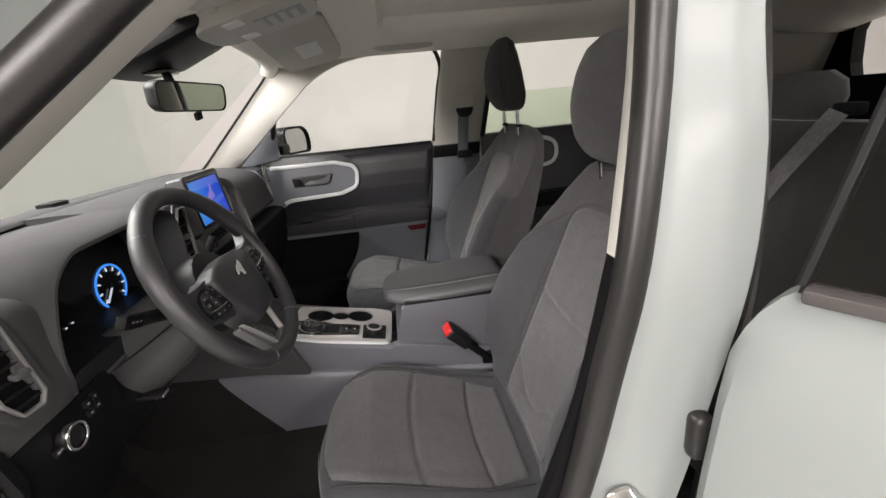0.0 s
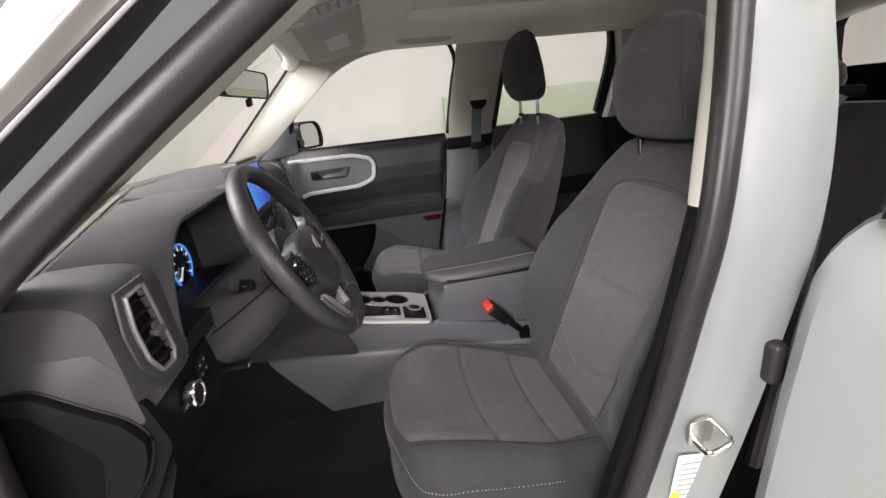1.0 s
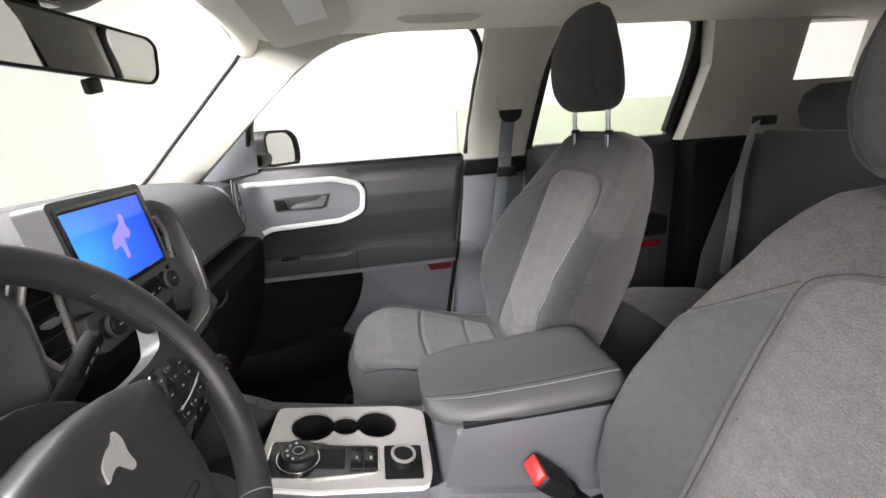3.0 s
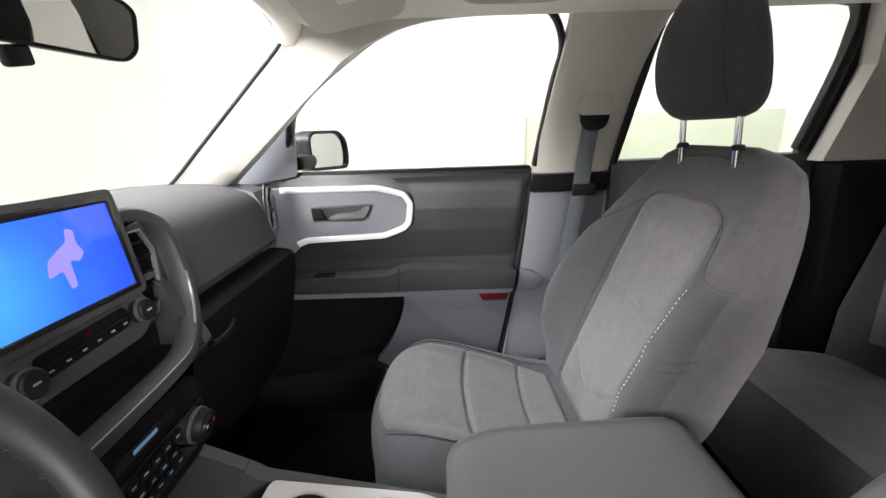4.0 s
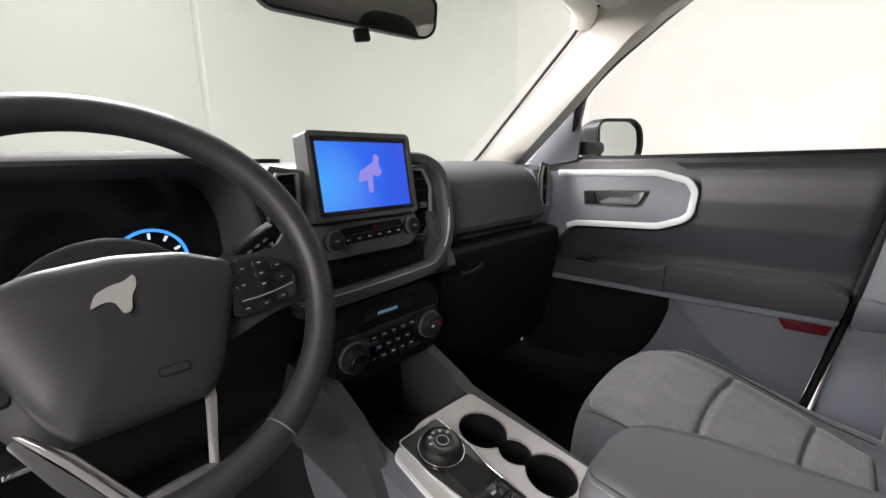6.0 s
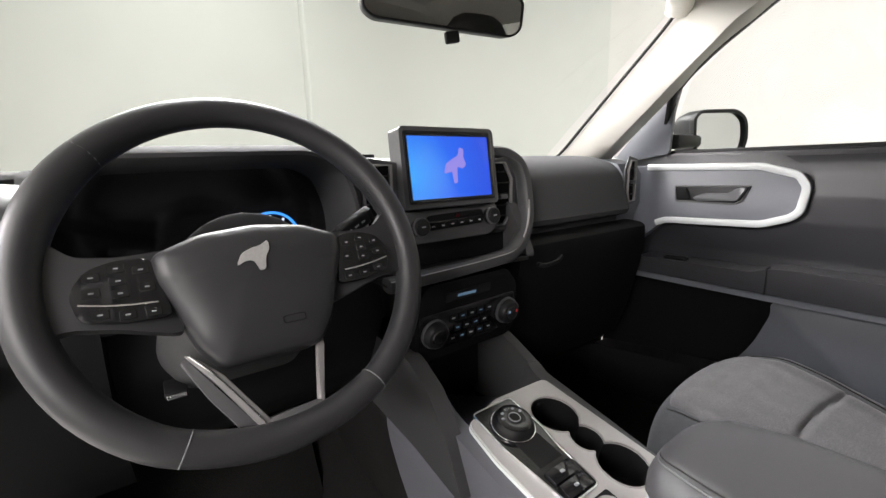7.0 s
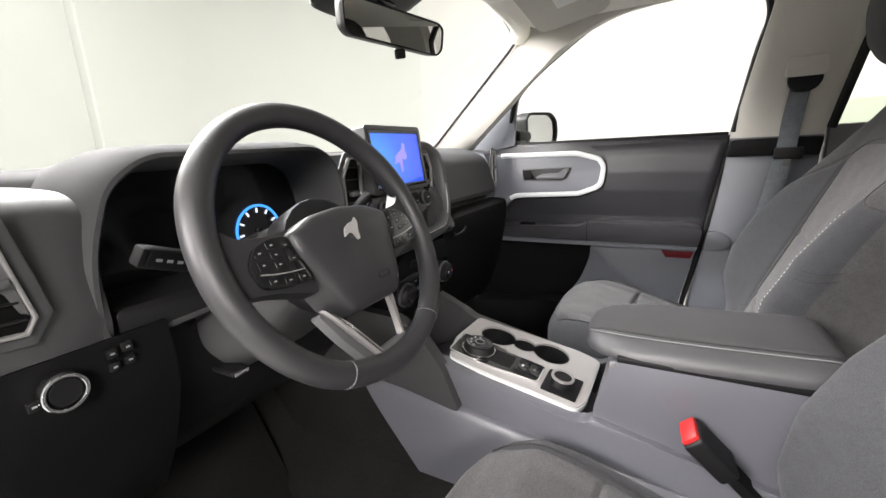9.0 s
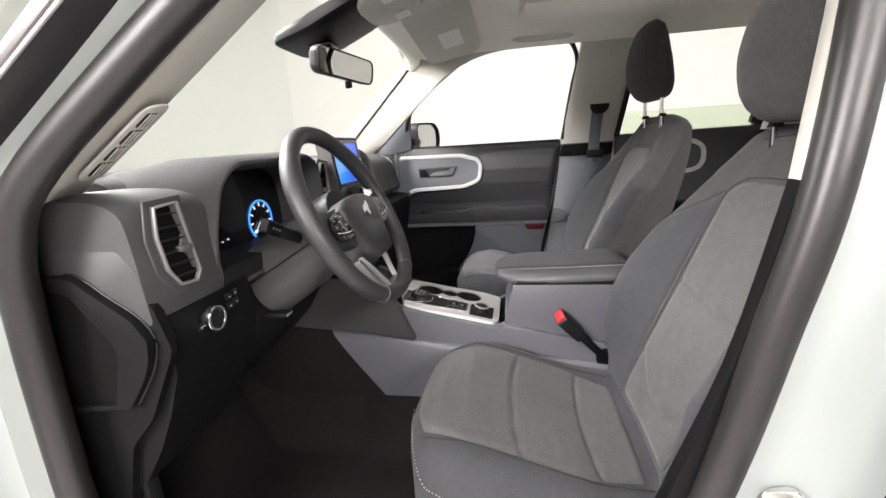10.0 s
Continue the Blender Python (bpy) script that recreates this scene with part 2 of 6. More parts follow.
def prism(points, depth, r=0.0, seg=2, m=None):
    """A polygon of points (a, b) in the local xy plane, raised by depth along local z, edges rounded by r, posed by m."""
    bm = bmesh.new()
    lo = [bm.verts.new((a, b, 0)) for a, b in points]
    hi = [bm.verts.new((a, b, depth)) for a, b in points]
    n = len(points)
    bm.faces.new(lo[::-1]), bm.faces.new(hi)
    for i in range(n):
        bm.faces.new((lo[i], lo[(i + 1) % n], hi[(i + 1) % n], hi[i]))
    bev(bm, r, seg)
    if m is not None:
        bmesh.ops.transform(bm, matrix=m, verts=bm.verts)
    return bm


def ringprism(outer, inner, depth, r=0.0, m=None):
    """A frame between two outlines with the same count of points."""
    bm = bmesh.new()
    n = len(outer)
    a, b, c, d = ([bm.verts.new((*p, z)) for p in pts] for pts, z in ((outer, 0), (outer, depth), (inner, depth), (inner, 0)))
    for i in range(n):
        j = (i + 1) % n
        for p, q in ((a, b), (b, c), (c, d), (d, a)):
            bm.faces.new((p[i], p[j], q[j], q[i]))
    bev(bm, r, 2)
    if m is not None:
        bmesh.ops.transform(bm, matrix=m, verts=bm.verts)
    return bm


def YZ(x, flip=1):
    """Local a, b, depth become world y, z, x (towards the rear)."""
    return Matrix(((0, 0, flip, x), (1, 0, 0, 0), (0, 1, 0, 0), (0, 0, 0, 1)))


def XZ(y, flip=1):
    """Local a, b, depth become world x, z, y."""
    return Matrix(((1, 0, 0, 0), (0, 0, flip, y), (0, 1, 0, 0), (0, 0, 0, 1)))


def XY(z):
    return Matrix.Translation((0, 0, z))


def loft(rings, caps=True, closed=True):
    bm = bmesh.new()
    vs = [[bm.verts.new(p) for p in ring] for ring in rings]
    n = len(rings[0])
    for a, b in zip(vs, vs[1:]):
        for i in range(n if closed else n - 1):
            j = (i + 1) % n
            bm.faces.new((a[i], a[j], b[j], b[i]))
    if caps and closed:
        bm.faces.new(vs[0][::-1]), bm.faces.new(vs[-1])
    return bm


def smooth_path(points, steps=6, closed=False):
    """Catmull-Rom through the points."""
    pts = [Vector(p) for p in points]
    n = len(pts)
    out = []
    for i in range(n if closed else n - 1):
        p = [pts[(i + k) % n] if closed else pts[min(max(i + k, 0), n - 1)] for k in (-1, 0, 1, 2)]
        for s in range(steps):
            t = s / steps
            out.append(0.5 * ((2 * p[1]) + (p[2] - p[0]) * t + (2 * p[0] - 5 * p[1] + 4 * p[2] - p[3]) * t * t + (3 * p[1] - p[0] - 3 * p[2] + p[3]) * t ** 3))
    if not closed:
        out.append(pts[-1])
    return out


def sweep(path, section, closed=False, up=(0, 0, 1), caps=True):
    """Section points (a, b): a along side = tangent x up, b along the up turned square to the path. section may be a function of 0..1."""
    rings = []
    n = len(path)
    up = Vector(up)
    for i, p in enumerate(path):
        q0 = path[(i - 1) % n] if closed or i else p
        q1 = path[(i + 1) % n] if closed or i < n - 1 else p
        t = (q1 - q0).normalized()
        side = t.cross(up)
        if side.length < 1e-5:
            side = t.cross(V(0.3, 1, 0.2))
        side.normalize()
        b = side.cross(t)
        pts = section(i / (n - 1)) if callable(section) else section
        rings.append([p + side * a + b * c for a, c in pts])
    if closed:
        rings.append(rings[0])
        bm = loft(rings, False)
        bmesh.ops.remove_doubles(bm, verts=bm.verts, dist=1e-6)
        return bm
    return loft(rings, caps)


def oval(ra, rb, n=12, p=2.0):
    out = []
    for k in range(n):
        c, s = math.cos(2 * math.pi * k / n), math.sin(2 * math.pi * k / n)
        out.append((ra * math.copysign(abs(c) ** (2 / p), c), rb * math.copysign(abs(s) ** (2 / p), s)))
    return out


def tube(points, r, n=8, closed=False, steps=6, up=(0, 0, 1), rb=None):
    return sweep(smooth_path(points, steps, closed), oval(r, rb or r, n), closed, up)


def disc(r0, r1, h, n=24, bevel=0.0, m=None):
    """A round knob: radius r0 at the base, r1 at the top, height h along local z."""
    bm = bmesh.new()
    prof = [(r0, 0), (r0 * 0.5 + r1 * 0.5, h * 0.5), (r1, h - bevel), (r1 - bevel, h)]
    rings = [[V(r * math.cos(2 * math.pi * k / n), r * math.sin(2 * math.pi * k / n), z) for k in range(n)] for r, z in prof]
    bm.free()
    bm = loft(rings)
    if m is not None:
        bmesh.ops.transform(bm, matrix=m, verts=bm.verts)
    return bm


def annulus(r_out, r_in, h, n=32, m=None, r=0.0, sx=1.0):
    o = [(sx * r_out * math.cos(2 * math.pi * k / n), r_out * math.sin(2 * math.pi * k / n)) for k in range(n)]
    i = [(sx * r_in * math.cos(2 * math.pi * k / n), r_in * math.sin(2 * math.pi * k / n)) for k in range(n)]
    return ringprism(o, i, h, r, m)


def sheet(fn, nu, nv, thick=0.0):
    """A surface fn(s, t), s and t in 0..1, with thickness away from its normal."""
    pts = [[Vector(fn(i / nu, j / nv)) for i in range(nu + 1)] for j in range(nv + 1)]
    bm = bmesh.new()
    top = [[bm.verts.new(p) for p in row] for row in pts]
    for j in range(nv):
        for i in range(nu):
            bm.faces.new((top[j][i], top[j][i + 1], top[j + 1][i + 1], top[j + 1][i]))
    if thick:
        bm.normal_update()
        low = [[bm.verts.new(v.co - v.normal * thick) for v in row] for row in top]
        for j in range(nv):
            for i in range(nu):
                bm.faces.new((low[j][i], low[j + 1][i], low[j + 1][i + 1], low[j][i + 1]))
        for j in range(nv):
            for i in (0, nu):
                bm.faces.new((top[j][i], top[j + 1][i], low[j + 1][i], low[j][i]))
        for i in range(nu):
            for j in (0, nv):
                bm.faces.new((top[j][i], top[j][i + 1], low[j][i + 1], low[j][i]))
    return bm


def lerp(table, x):
    """Piecewise smooth value from rows (x, value)."""
    if x <= table[0][0]:
        return table[0][1]
    for (a, p), (b, q) in zip(table, table[1:]):
        if x <= b:
            t = (x - a) / (b - a)
            return p + (q - p) * t
    return table[-1][1]


def sstep(a, b, x):
    t = min(max((x - a) / (b - a), 0), 1)
    return t * t * (3 - 2 * t)


def rounded(points, r, seg=4):
    """Round the corners of a 2D outline."""
    out = []
    n = len(points)
    for i in range(n):
        p, a, b = Vector(points[i]), Vector(points[i - 1]), Vector(points[(i + 1) % n])
        d0, d1 = (a - p), (b - p)
        k = min(r, d0.length * 0.45, d1.length * 0.45)
        s, e = p + d0.normalized() * k, p + d1.normalized() * k
        for j in range(seg + 1):
            t = j / seg
            q = s * (1 - t) ** 2 + p * 2 * t * (1 - t) + e * t * t
            out.append((q.x, q.y))
    return out


def inset(points, d):
    """Move a 2D outline inwards by about d, towards its middle."""
    c = Vector((sum(p[0] for p in points) / len(points), sum(p[1] for p in points) / len(points)))
    n = len(points)
    area = sum(points[i][0] * points[(i + 1) % n][1] - points[(i + 1) % n][0] * points[i][1] for i in range(n))
    out = []
    for i in range(n):
        t = Vector(points[(i + 1) % n]) - Vector(points[i - 1])
        nrm = Vector((-t.y, t.x)).normalized() * (1 if area > 0 else -1)
        q = Vector(points[i]) + nrm * d
        out.append((q.x, q.y))
    return out


def merge(*bms):
    bm = bmesh.new()
    for b in bms:
        me = bpy.data.meshes.new("tmp")
        b.to_mesh(me)
        b.free()
        bm.from_mesh(me)
        bpy.data.meshes.remove(me)
    return bm


# ---- the room ----
def slab(name, x0, x1, y0, y1, z0, z1, m, label, category):
    return tagged(finish(name, box(x0, x1, y0, y1, z0, z1), m, smooth=False), label, category, kind="structure")


slab("floor", -4.2, 6.2, -4.2, 3.8, -0.1, 0.0, CONCRETE, "pale polished concrete studio floor under the car", "floor")
slab("wall_front", -3.75, -3.6, -4.2, 0.92, 0.0, 3.3, WALLPAINT2, "plain off-white studio wall ahead of the car", "wall")
slab("wall_right", -1.98, 6.2, 3.2, 3.4, 0.0, 3.3, WALLPAINT, "plain warm white studio wall beside the car", "wall")
slab("wall_left", -3.6, 6.2, -4.2, -4.0, 0.0, 3.3, WALLPAINT, "plain warm white studio wall behind the camera", "wall")
slab("wall_rear", 6.0, 6.2, -4.0, 3.2, 0.0, 3.3, WALLPAINT2, "plain off-white studio wall behind the car", "wall")
slab("studio_ceiling", -4.2, 6.2, -4.2, 3.8, 3.3, 3.4, WALLPAINT, "white studio ceiling above the car", "ceiling")
cove = [(-1.98 - 1.5 * math.sin(radians(a)), 1.70 + 1.5 * math.cos(radians(a))) for a in range(0, 91, 6)]
cove += [(-3.48, 0.93), (-3.49, 0.922), (-3.75, 0.922), (-3.75, 3.4), (-1.98, 3.4)]
tagged(finish("wall_corner", prism(cove, 3.3, 0, 2, XY(0.0)), WALLPAINT2, angle=20), "smoothly swept white corner between two studio walls", "wall", kind="structure")
screen_wall = tagged(finish("partition", box(0.95, 3.05, 3.12, 3.196, 0.0, 1.40, 0.01), GREENPANEL), "low pale green panel standing against the wall", "partition")

# ---- car body: floor, roof, pillars ----
BODY = "structure"


def car_floor_height(y):
    a = abs(y)
    return 0.40 + 0.13 * (1 - sstep(0.10, 0.24, a)) + 0.07 * sstep(0.60, 0.68, a)


def floor_fn(s, t):
    x, y = -0.75 + 3.0 * t, -0.74 + 1.48 * s
    z = car_floor_height(y)
    z += 0.42 * sstep(-0.42, -0.72, x) if x < -0.42 else 0
    return (x, y, z)


tagged(finish("car_floor", sheet(floor_fn, 48, 40, 0.02), CARPET), "black carpet over the car floor and tunnel", "floor", kind=BODY)


def roof_fn(s, t):
    y = -0.60 + 1.20 * s
    x = -0.075 + 2.325 * t + 0.09 * (abs(y) / 0.6) ** 8 * (1 - t) ** 8
    z = 1.634 - 0.20 * y * y - 0.05 * (1 - sstep(-0.11, 0.10, x)) - 0.06 * sstep(1.6, 2.2, x)
    inside = sstep(0.30, 0.33, x) * (1 - sstep(1.25, 1.28, x)) * (1 - sstep(0.36, 0.39, abs(y)))
    return (x, y, z + 0.03 * inside)


tagged(finish("ceiling", sheet(roof_fn, 60, 110, -0.025), HEADLINER), "beige woven headliner with a recessed sunroof shade", "ceiling", kind=BODY)


def mirror_y(pts, k):
    return [(p[0], p[1] * k, p[2]) for p in pts]


# rails round the front door opening, for the passenger side (y > 0)
RAIL_IN = [(-0.47, 0.66, 1.03), (-0.36, 0.645, 1.112), (-0.25, 0.637, 1.187), (-0.10, 0.634, 1.288), (0.0, 0.632, 1.356), (0.07, 0.63, 1.404), (0.13, 0.622, 1.445), (0.208, 0.612, 1.492), (0.30, 0.605, 1.528), (0.42, 0.602, 1.545), (0.56, 0.605, 1.548)]
RAIL_GLASS = [(-0.62, 0.695, 1.06), (-0.50, 0.69, 1.155), (-0.40, 0.685, 1.242), (-0.28, 0.672, 1.347), (-0.20, 0.661, 1.421), (-0.14, 0.652, 1.478), (-0.09, 0.64, 1.520), (0.0, 0.62, 1.565), (0.12, 0.60, 1.582), (0.30, 0.585, 1.592), (0.56, 0.58, 1.595)]
RAIL_OUT = [(-0.45, 0.725, 1.03), (-0.34, 0.720, 1.115), (-0.235, 0.714, 1.194), (-0.085, 0.702, 1.300), (0.015, 0.692, 1.372), (0.085, 0.684, 1.424), (0.145, 0.675, 1.465), (0.22, 0.666, 1.512), (0.31, 0.66, 1.540), (0.42, 0.655, 1.553), (0.56, 0.65, 1.556)]


RAIL_IN_RIGHT = [(-0.47, 0.640, 1.05), (-0.36, 0.630, 1.125), (-0.25, 0.620, 1.210), (-0.15, 0.612, 1.295), (-0.073, 0.605, 1.362), (0.0, 0.602, 1.424), (0.043, 0.60, 1.459), (0.12, 0.60, 1.500), (0.208, 0.60, 1.526), (0.383, 0.602, 1.545), (0.56, 0.605, 1.550)]
RAIL_OUT_RIGHT = [(-0.47, 0.70, 1.06), (-0.34, 0.695, 1.15), (-0.23, 0.69, 1.245), (-0.125, 0.69, 1.343), (-0.066, 0.69, 1.405), (-0.02, 0.69, 1.441), (0.03, 0.69, 1.473), (0.085, 0.688, 1.508), (0.20, 0.685, 1.548), (0.383, 0.68, 1.560), (0.56, 0.68, 1.562)]
RAIL_GLASS_RIGHT = [(-0.50, 0.52, 1.150), (-0.45, 0.572, 1.165), (-0.40, 0.589, 1.195), (-0.32, 0.603, 1.280), (-0.25, 0.613, 1.354), (-0.18, 0.624, 1.429), (-0.13, 0.631, 1.482), (-0.10, 0.632, 1.514), (-0.02, 0.60, 1.555), (0.20, 0.58, 1.59), (0.56, 0.58, 1.595)]


def pillar_a(k):
    steps = 5
    rails = (RAIL_OUT_RIGHT, RAIL_IN_RIGHT, RAIL_GLASS_RIGHT) if k > 0 else (RAIL_OUT, RAIL_IN, RAIL_GLASS)
    a, b, c = (smooth_path(mirror_y(r, k), steps) for r in rails)
    rings = []
    for p, q, g in zip(a, b, c):
        mid = q.lerp(g, 0.5) + V(0.012, -0.006 * k, 0.0)
        nearq = q + (p - q).normalized() * 0.012 + V(-0.004, 0, 0.002)
        q2 = q + (mid - q).normalized() * 0.012
        back = p.lerp(g, 0.5) + (V(-0.03, 0.03, 0.02) if k > 0 else V(0, -0.03, 0.02))
        rings.append([p, nearq, q2, mid, g, back])
    return loft(rings)


for side, k in (("right", 1), ("left", -1)):
    tagged(finish("pillar_trim_front_" + side, pillar_a(k), BEIGE, angle=60), "beige plastic windscreen pillar trim running into the roof rail", "pillar trim", kind=BODY)

tagged(finish("windshield_seal_right", tube([(x - 0.004, y - 0.006, z + 0.002) for x, y, z in RAIL_GLASS_RIGHT[1:9]], 0.0045, 8), BLACK), "thin black seal between windscreen and pillar trim", "seal", kind=BODY)

# air slots in the driver's pillar trim
slots = thing("demister_grille", "beige slotted demister grille set in the windscreen pillar", "grille")
fa, fb = Vector((-0.232, -0.672, 1.193)), Vector((-0.128, -0.668, 1.263))
gx = (fb - fa).normalized()
gn = V(0.56, 0.12, -0.83)
gn = (gn - gx * gn.dot(gx)).normalized()
gy = gn.cross(gx)
gm = Matrix((gx, gy, gn)).transposed().to_4x4()
gm.translation = fa
run = (fb - fa).length
plate_out = rounded([(-0.012, -0.014), (run + 0.012, -0.014), (run + 0.006, 0.024), (-0.006, 0.024)], 0.012)
part("grille_frame", prism(plate_out, 0.003, 0.0012, 2, gm @ XY(-0.001)), BEIGE, slots)
for q in range(4):
    q0 = run * (q + 0.08) / 4
    part("slot", prism(rounded([(q0, -0.006), (q0 + run * 0.20, -0.006), (q0 + run * 0.20, 0.015), (q0, 0.015)], 0.003), 0.0030, 0.0, 2, gm), BLACK, slots, "dark slot opening")
    for w in range(3):
        part("slat", prism([(q0, -0.003 + 0.006 * w), (q0 + run * 0.20, -0.003 + 0.006 * w), (q0 + run * 0.20, -0.0005 + 0.006 * w), (q0, -0.0015 + 0.006 * w)], 0.0042, 0.0, 2, gm), BEIGE, slots)


# windscreen and the far edge
def screen_fn(s, t):
    y = -0.70 + 1.40 * s
    bow = 1 - (y / 0.70) ** 2
    x = -0.60 + 0.50 * t - 0.05 * bow * (1 - t) - 0.03 * bow * t
    return (x, y * (1 - 0.08 * t), 1.155 + 0.40 * t + 0.02 * bow * t - 0.0 * bow)


wind = finish("windshield", sheet(screen_fn, 24, 12), GREENGLASS)
tagged(wind, "clear laminated windscreen ahead of the dashboard", "windshield", kind=BODY)
wind.visible_shadow = False
tagged(finish("windshield_base", tube([screen_fn(s / 12, 0.045) for s in range(13)], 0.012, 8, rb=0.010), BLACK), "black seal along the foot of the windscreen", "seal", kind=BODY)
tagged(finish("windshield_header", sweep(smooth_path([(-0.09, -0.63, 1.53), (-0.085, -0.56, 1.548), (-0.085, -0.3, 1.570), (-0.088, 0, 1.580), (-0.085, 0.3, 1.570), (-0.082, 0.52, 1.552), (-0.088, 0.60, 1.535), (-0.105, 0.628, 1.512)], 5), oval(0.03, 0.022, 10)), HEADLINER), "beige header above the windscreen", "header", kind=BODY)


# hood outside the windscreen
def bonnet_fn(s, t):
    y = -0.85 + 1.7 * s
    x = -1.75 + 1.12 * t
    return (x, y, 1.02 + 0.07 * t - 0.06 * (y / 0.85) ** 4 - 0.12 * (1 - t) ** 3)


tagged(finish("car_hood", sheet(bonnet_fn, 20, 16, 0.02), PAINT), "pale grey-green painted car hood", "hood", kind=BODY)

# middle pillars, inner trim
PB_FRONT = [(0.40, 0.70, 0.55), (0.43, 0.72, 0.75), (0.455, 0.74, 0.95), (0.492, 0.757, 1.18), (0.53, 0.688, 1.40), (0.55, 0.645, 1.51), (0.555, 0.615, 1.56)]
PB_REAR = [(0.66, 0.71, 0.55), (0.68, 0.73, 0.75), (0.69, 0.75, 0.95), (0.705, 0.757, 1.18), (0.735, 0.69, 1.40), (0.765, 0.645, 1.51), (0.79, 0.615, 1.56)]


# the driver's side stands a little further back and inwards
PB_FRONT_LEFT = [(0.40, 0.665, 0.55), (0.45, 0.665, 0.75), (0.515, 0.662, 0.95), (0.556, 0.66, 1.15), (0.590, 0.625, 1.35), (0.604, 0.60, 1.50), (0.61, 0.59, 1.56)]
PB_REAR_LEFT = [(x + 0.13, y, z) for x, y, z in PB_FRONT_LEFT]


def pillar_b(k, lo, hi, bulge=0.02):
    front, rear = (PB_FRONT, PB_REAR) if k > 0 else (PB_FRONT_LEFT, PB_REAR_LEFT)
    f, r = smooth_path(mirror_y(front[lo:hi], k), 4), smooth_path(mirror_y(rear[lo:hi], k), 4)
    rings = []
    for p, q in zip(f, r):
        o = V(0, (0.05 if k > 0 else 0.02) * k, 0)
        b = V(0, -bulge * k, 0)
        rings.append([p + o, p, p.lerp(q, 0.12) + b, p.lerp(q, 0.5) + b * 1.3, p.lerp(q, 0.88) + b, q, q + o])
    return loft(rings)


for side, k in (("right", 1), ("left", -1)):
    tagged(finish("pillar_trim_middle_" + side, pillar_b(k, 3, 7), BEIGE, angle=50), "beige upper trim of the middle pillar", "pillar trim", kind=BODY)
    # Left copy coloured near black for the shade beside the driver's seat.
    tagged(finish("pillar_trim_lower_" + side, pillar_b(k, 0, 4, 0.016), DOORGREY if k > 0 else DASHLOW, angle=50), "lower trim of the middle pillar, slate right, darkened for shade left", "pillar trim", kind=BODY)


# rear pillars with the small side window, both sides
def quarter(k):
    out = [(1.25, 1.19), (1.275, 1.42), (1.225, 1.60), (2.26, 1.60), (2.26, 1.19)]
    hole = [(1.62, 1.36), (1.60, 1.36), (1.575, 1.53), (1.85, 1.53), (1.88, 1.36)]
    bm = ringprism(out, hole, 0.05)
    bmesh.ops.transform(bm, matrix=XZ(0.70 * k, k), verts=bm.verts)
    for v in bm.verts:
        v.co.y -= k * 0.30 * max(v.co.z - 1.2, 0)
    return bm


for side, k in (("right", 1), ("left", -1)):
    tagged(finish("pillar_trim_rear_" + side, quarter(k), BEIGE, smooth=False), "beige rear pillar trim with a small side window", "pillar trim", kind=BODY)
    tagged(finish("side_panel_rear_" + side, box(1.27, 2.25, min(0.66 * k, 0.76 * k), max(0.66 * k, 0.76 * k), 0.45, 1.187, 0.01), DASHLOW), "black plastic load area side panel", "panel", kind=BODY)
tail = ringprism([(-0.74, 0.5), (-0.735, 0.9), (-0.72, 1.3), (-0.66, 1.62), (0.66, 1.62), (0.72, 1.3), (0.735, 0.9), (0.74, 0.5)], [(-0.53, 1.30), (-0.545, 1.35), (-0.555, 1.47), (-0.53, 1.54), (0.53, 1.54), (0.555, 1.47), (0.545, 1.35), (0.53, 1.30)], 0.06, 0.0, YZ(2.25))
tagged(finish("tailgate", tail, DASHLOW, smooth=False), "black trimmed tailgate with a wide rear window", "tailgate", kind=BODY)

# painted door frame of the driver's side, seen from outside
SEAL = [(-0.314, -0.735, 0.47), (-0.316, -0.738, 0.62), (-0.316, -0.740, 0.77), (-0.312, -0.740, 0.92), (-0.302, -0.742, 1.03), (-0.288, -0.744, 1.110), (-0.242, -0.742, 1.190), (-0.10, -0.720, 1.308), (0.05, -0.698, 1.420), (0.13, -0.685, 1.478), (0.22, -0.670, 1.525), (0.33, -0.655, 1.550), (0.45, -0.645, 1.558), (0.55, -0.640, 1.540), (0.602, -0.645, 1.48), (0.608, -0.650, 1.38), (0.592, -0.672, 1.25), (0.570, -0.690, 1.12), (0.545, -0.693, 1.0), (0.520, -0.690, 0.86), (0.480, -0.690, 0.70), (0.43, -0.70, 0.56), (0.36, -0.715, 0.485), (0.22, -0.725, 0.462), (-0.15, -0.73, 0.462)]
seal_path = smooth_path(SEAL, 5, True)
tagged(finish("door_seal_left", sweep(seal_path, oval(0.021, 0.019, 14, 2.2), True, (0, 1, 0)), RUBBER), "ribbed black rubber seal round the driver's door opening", "seal", kind=BODY)


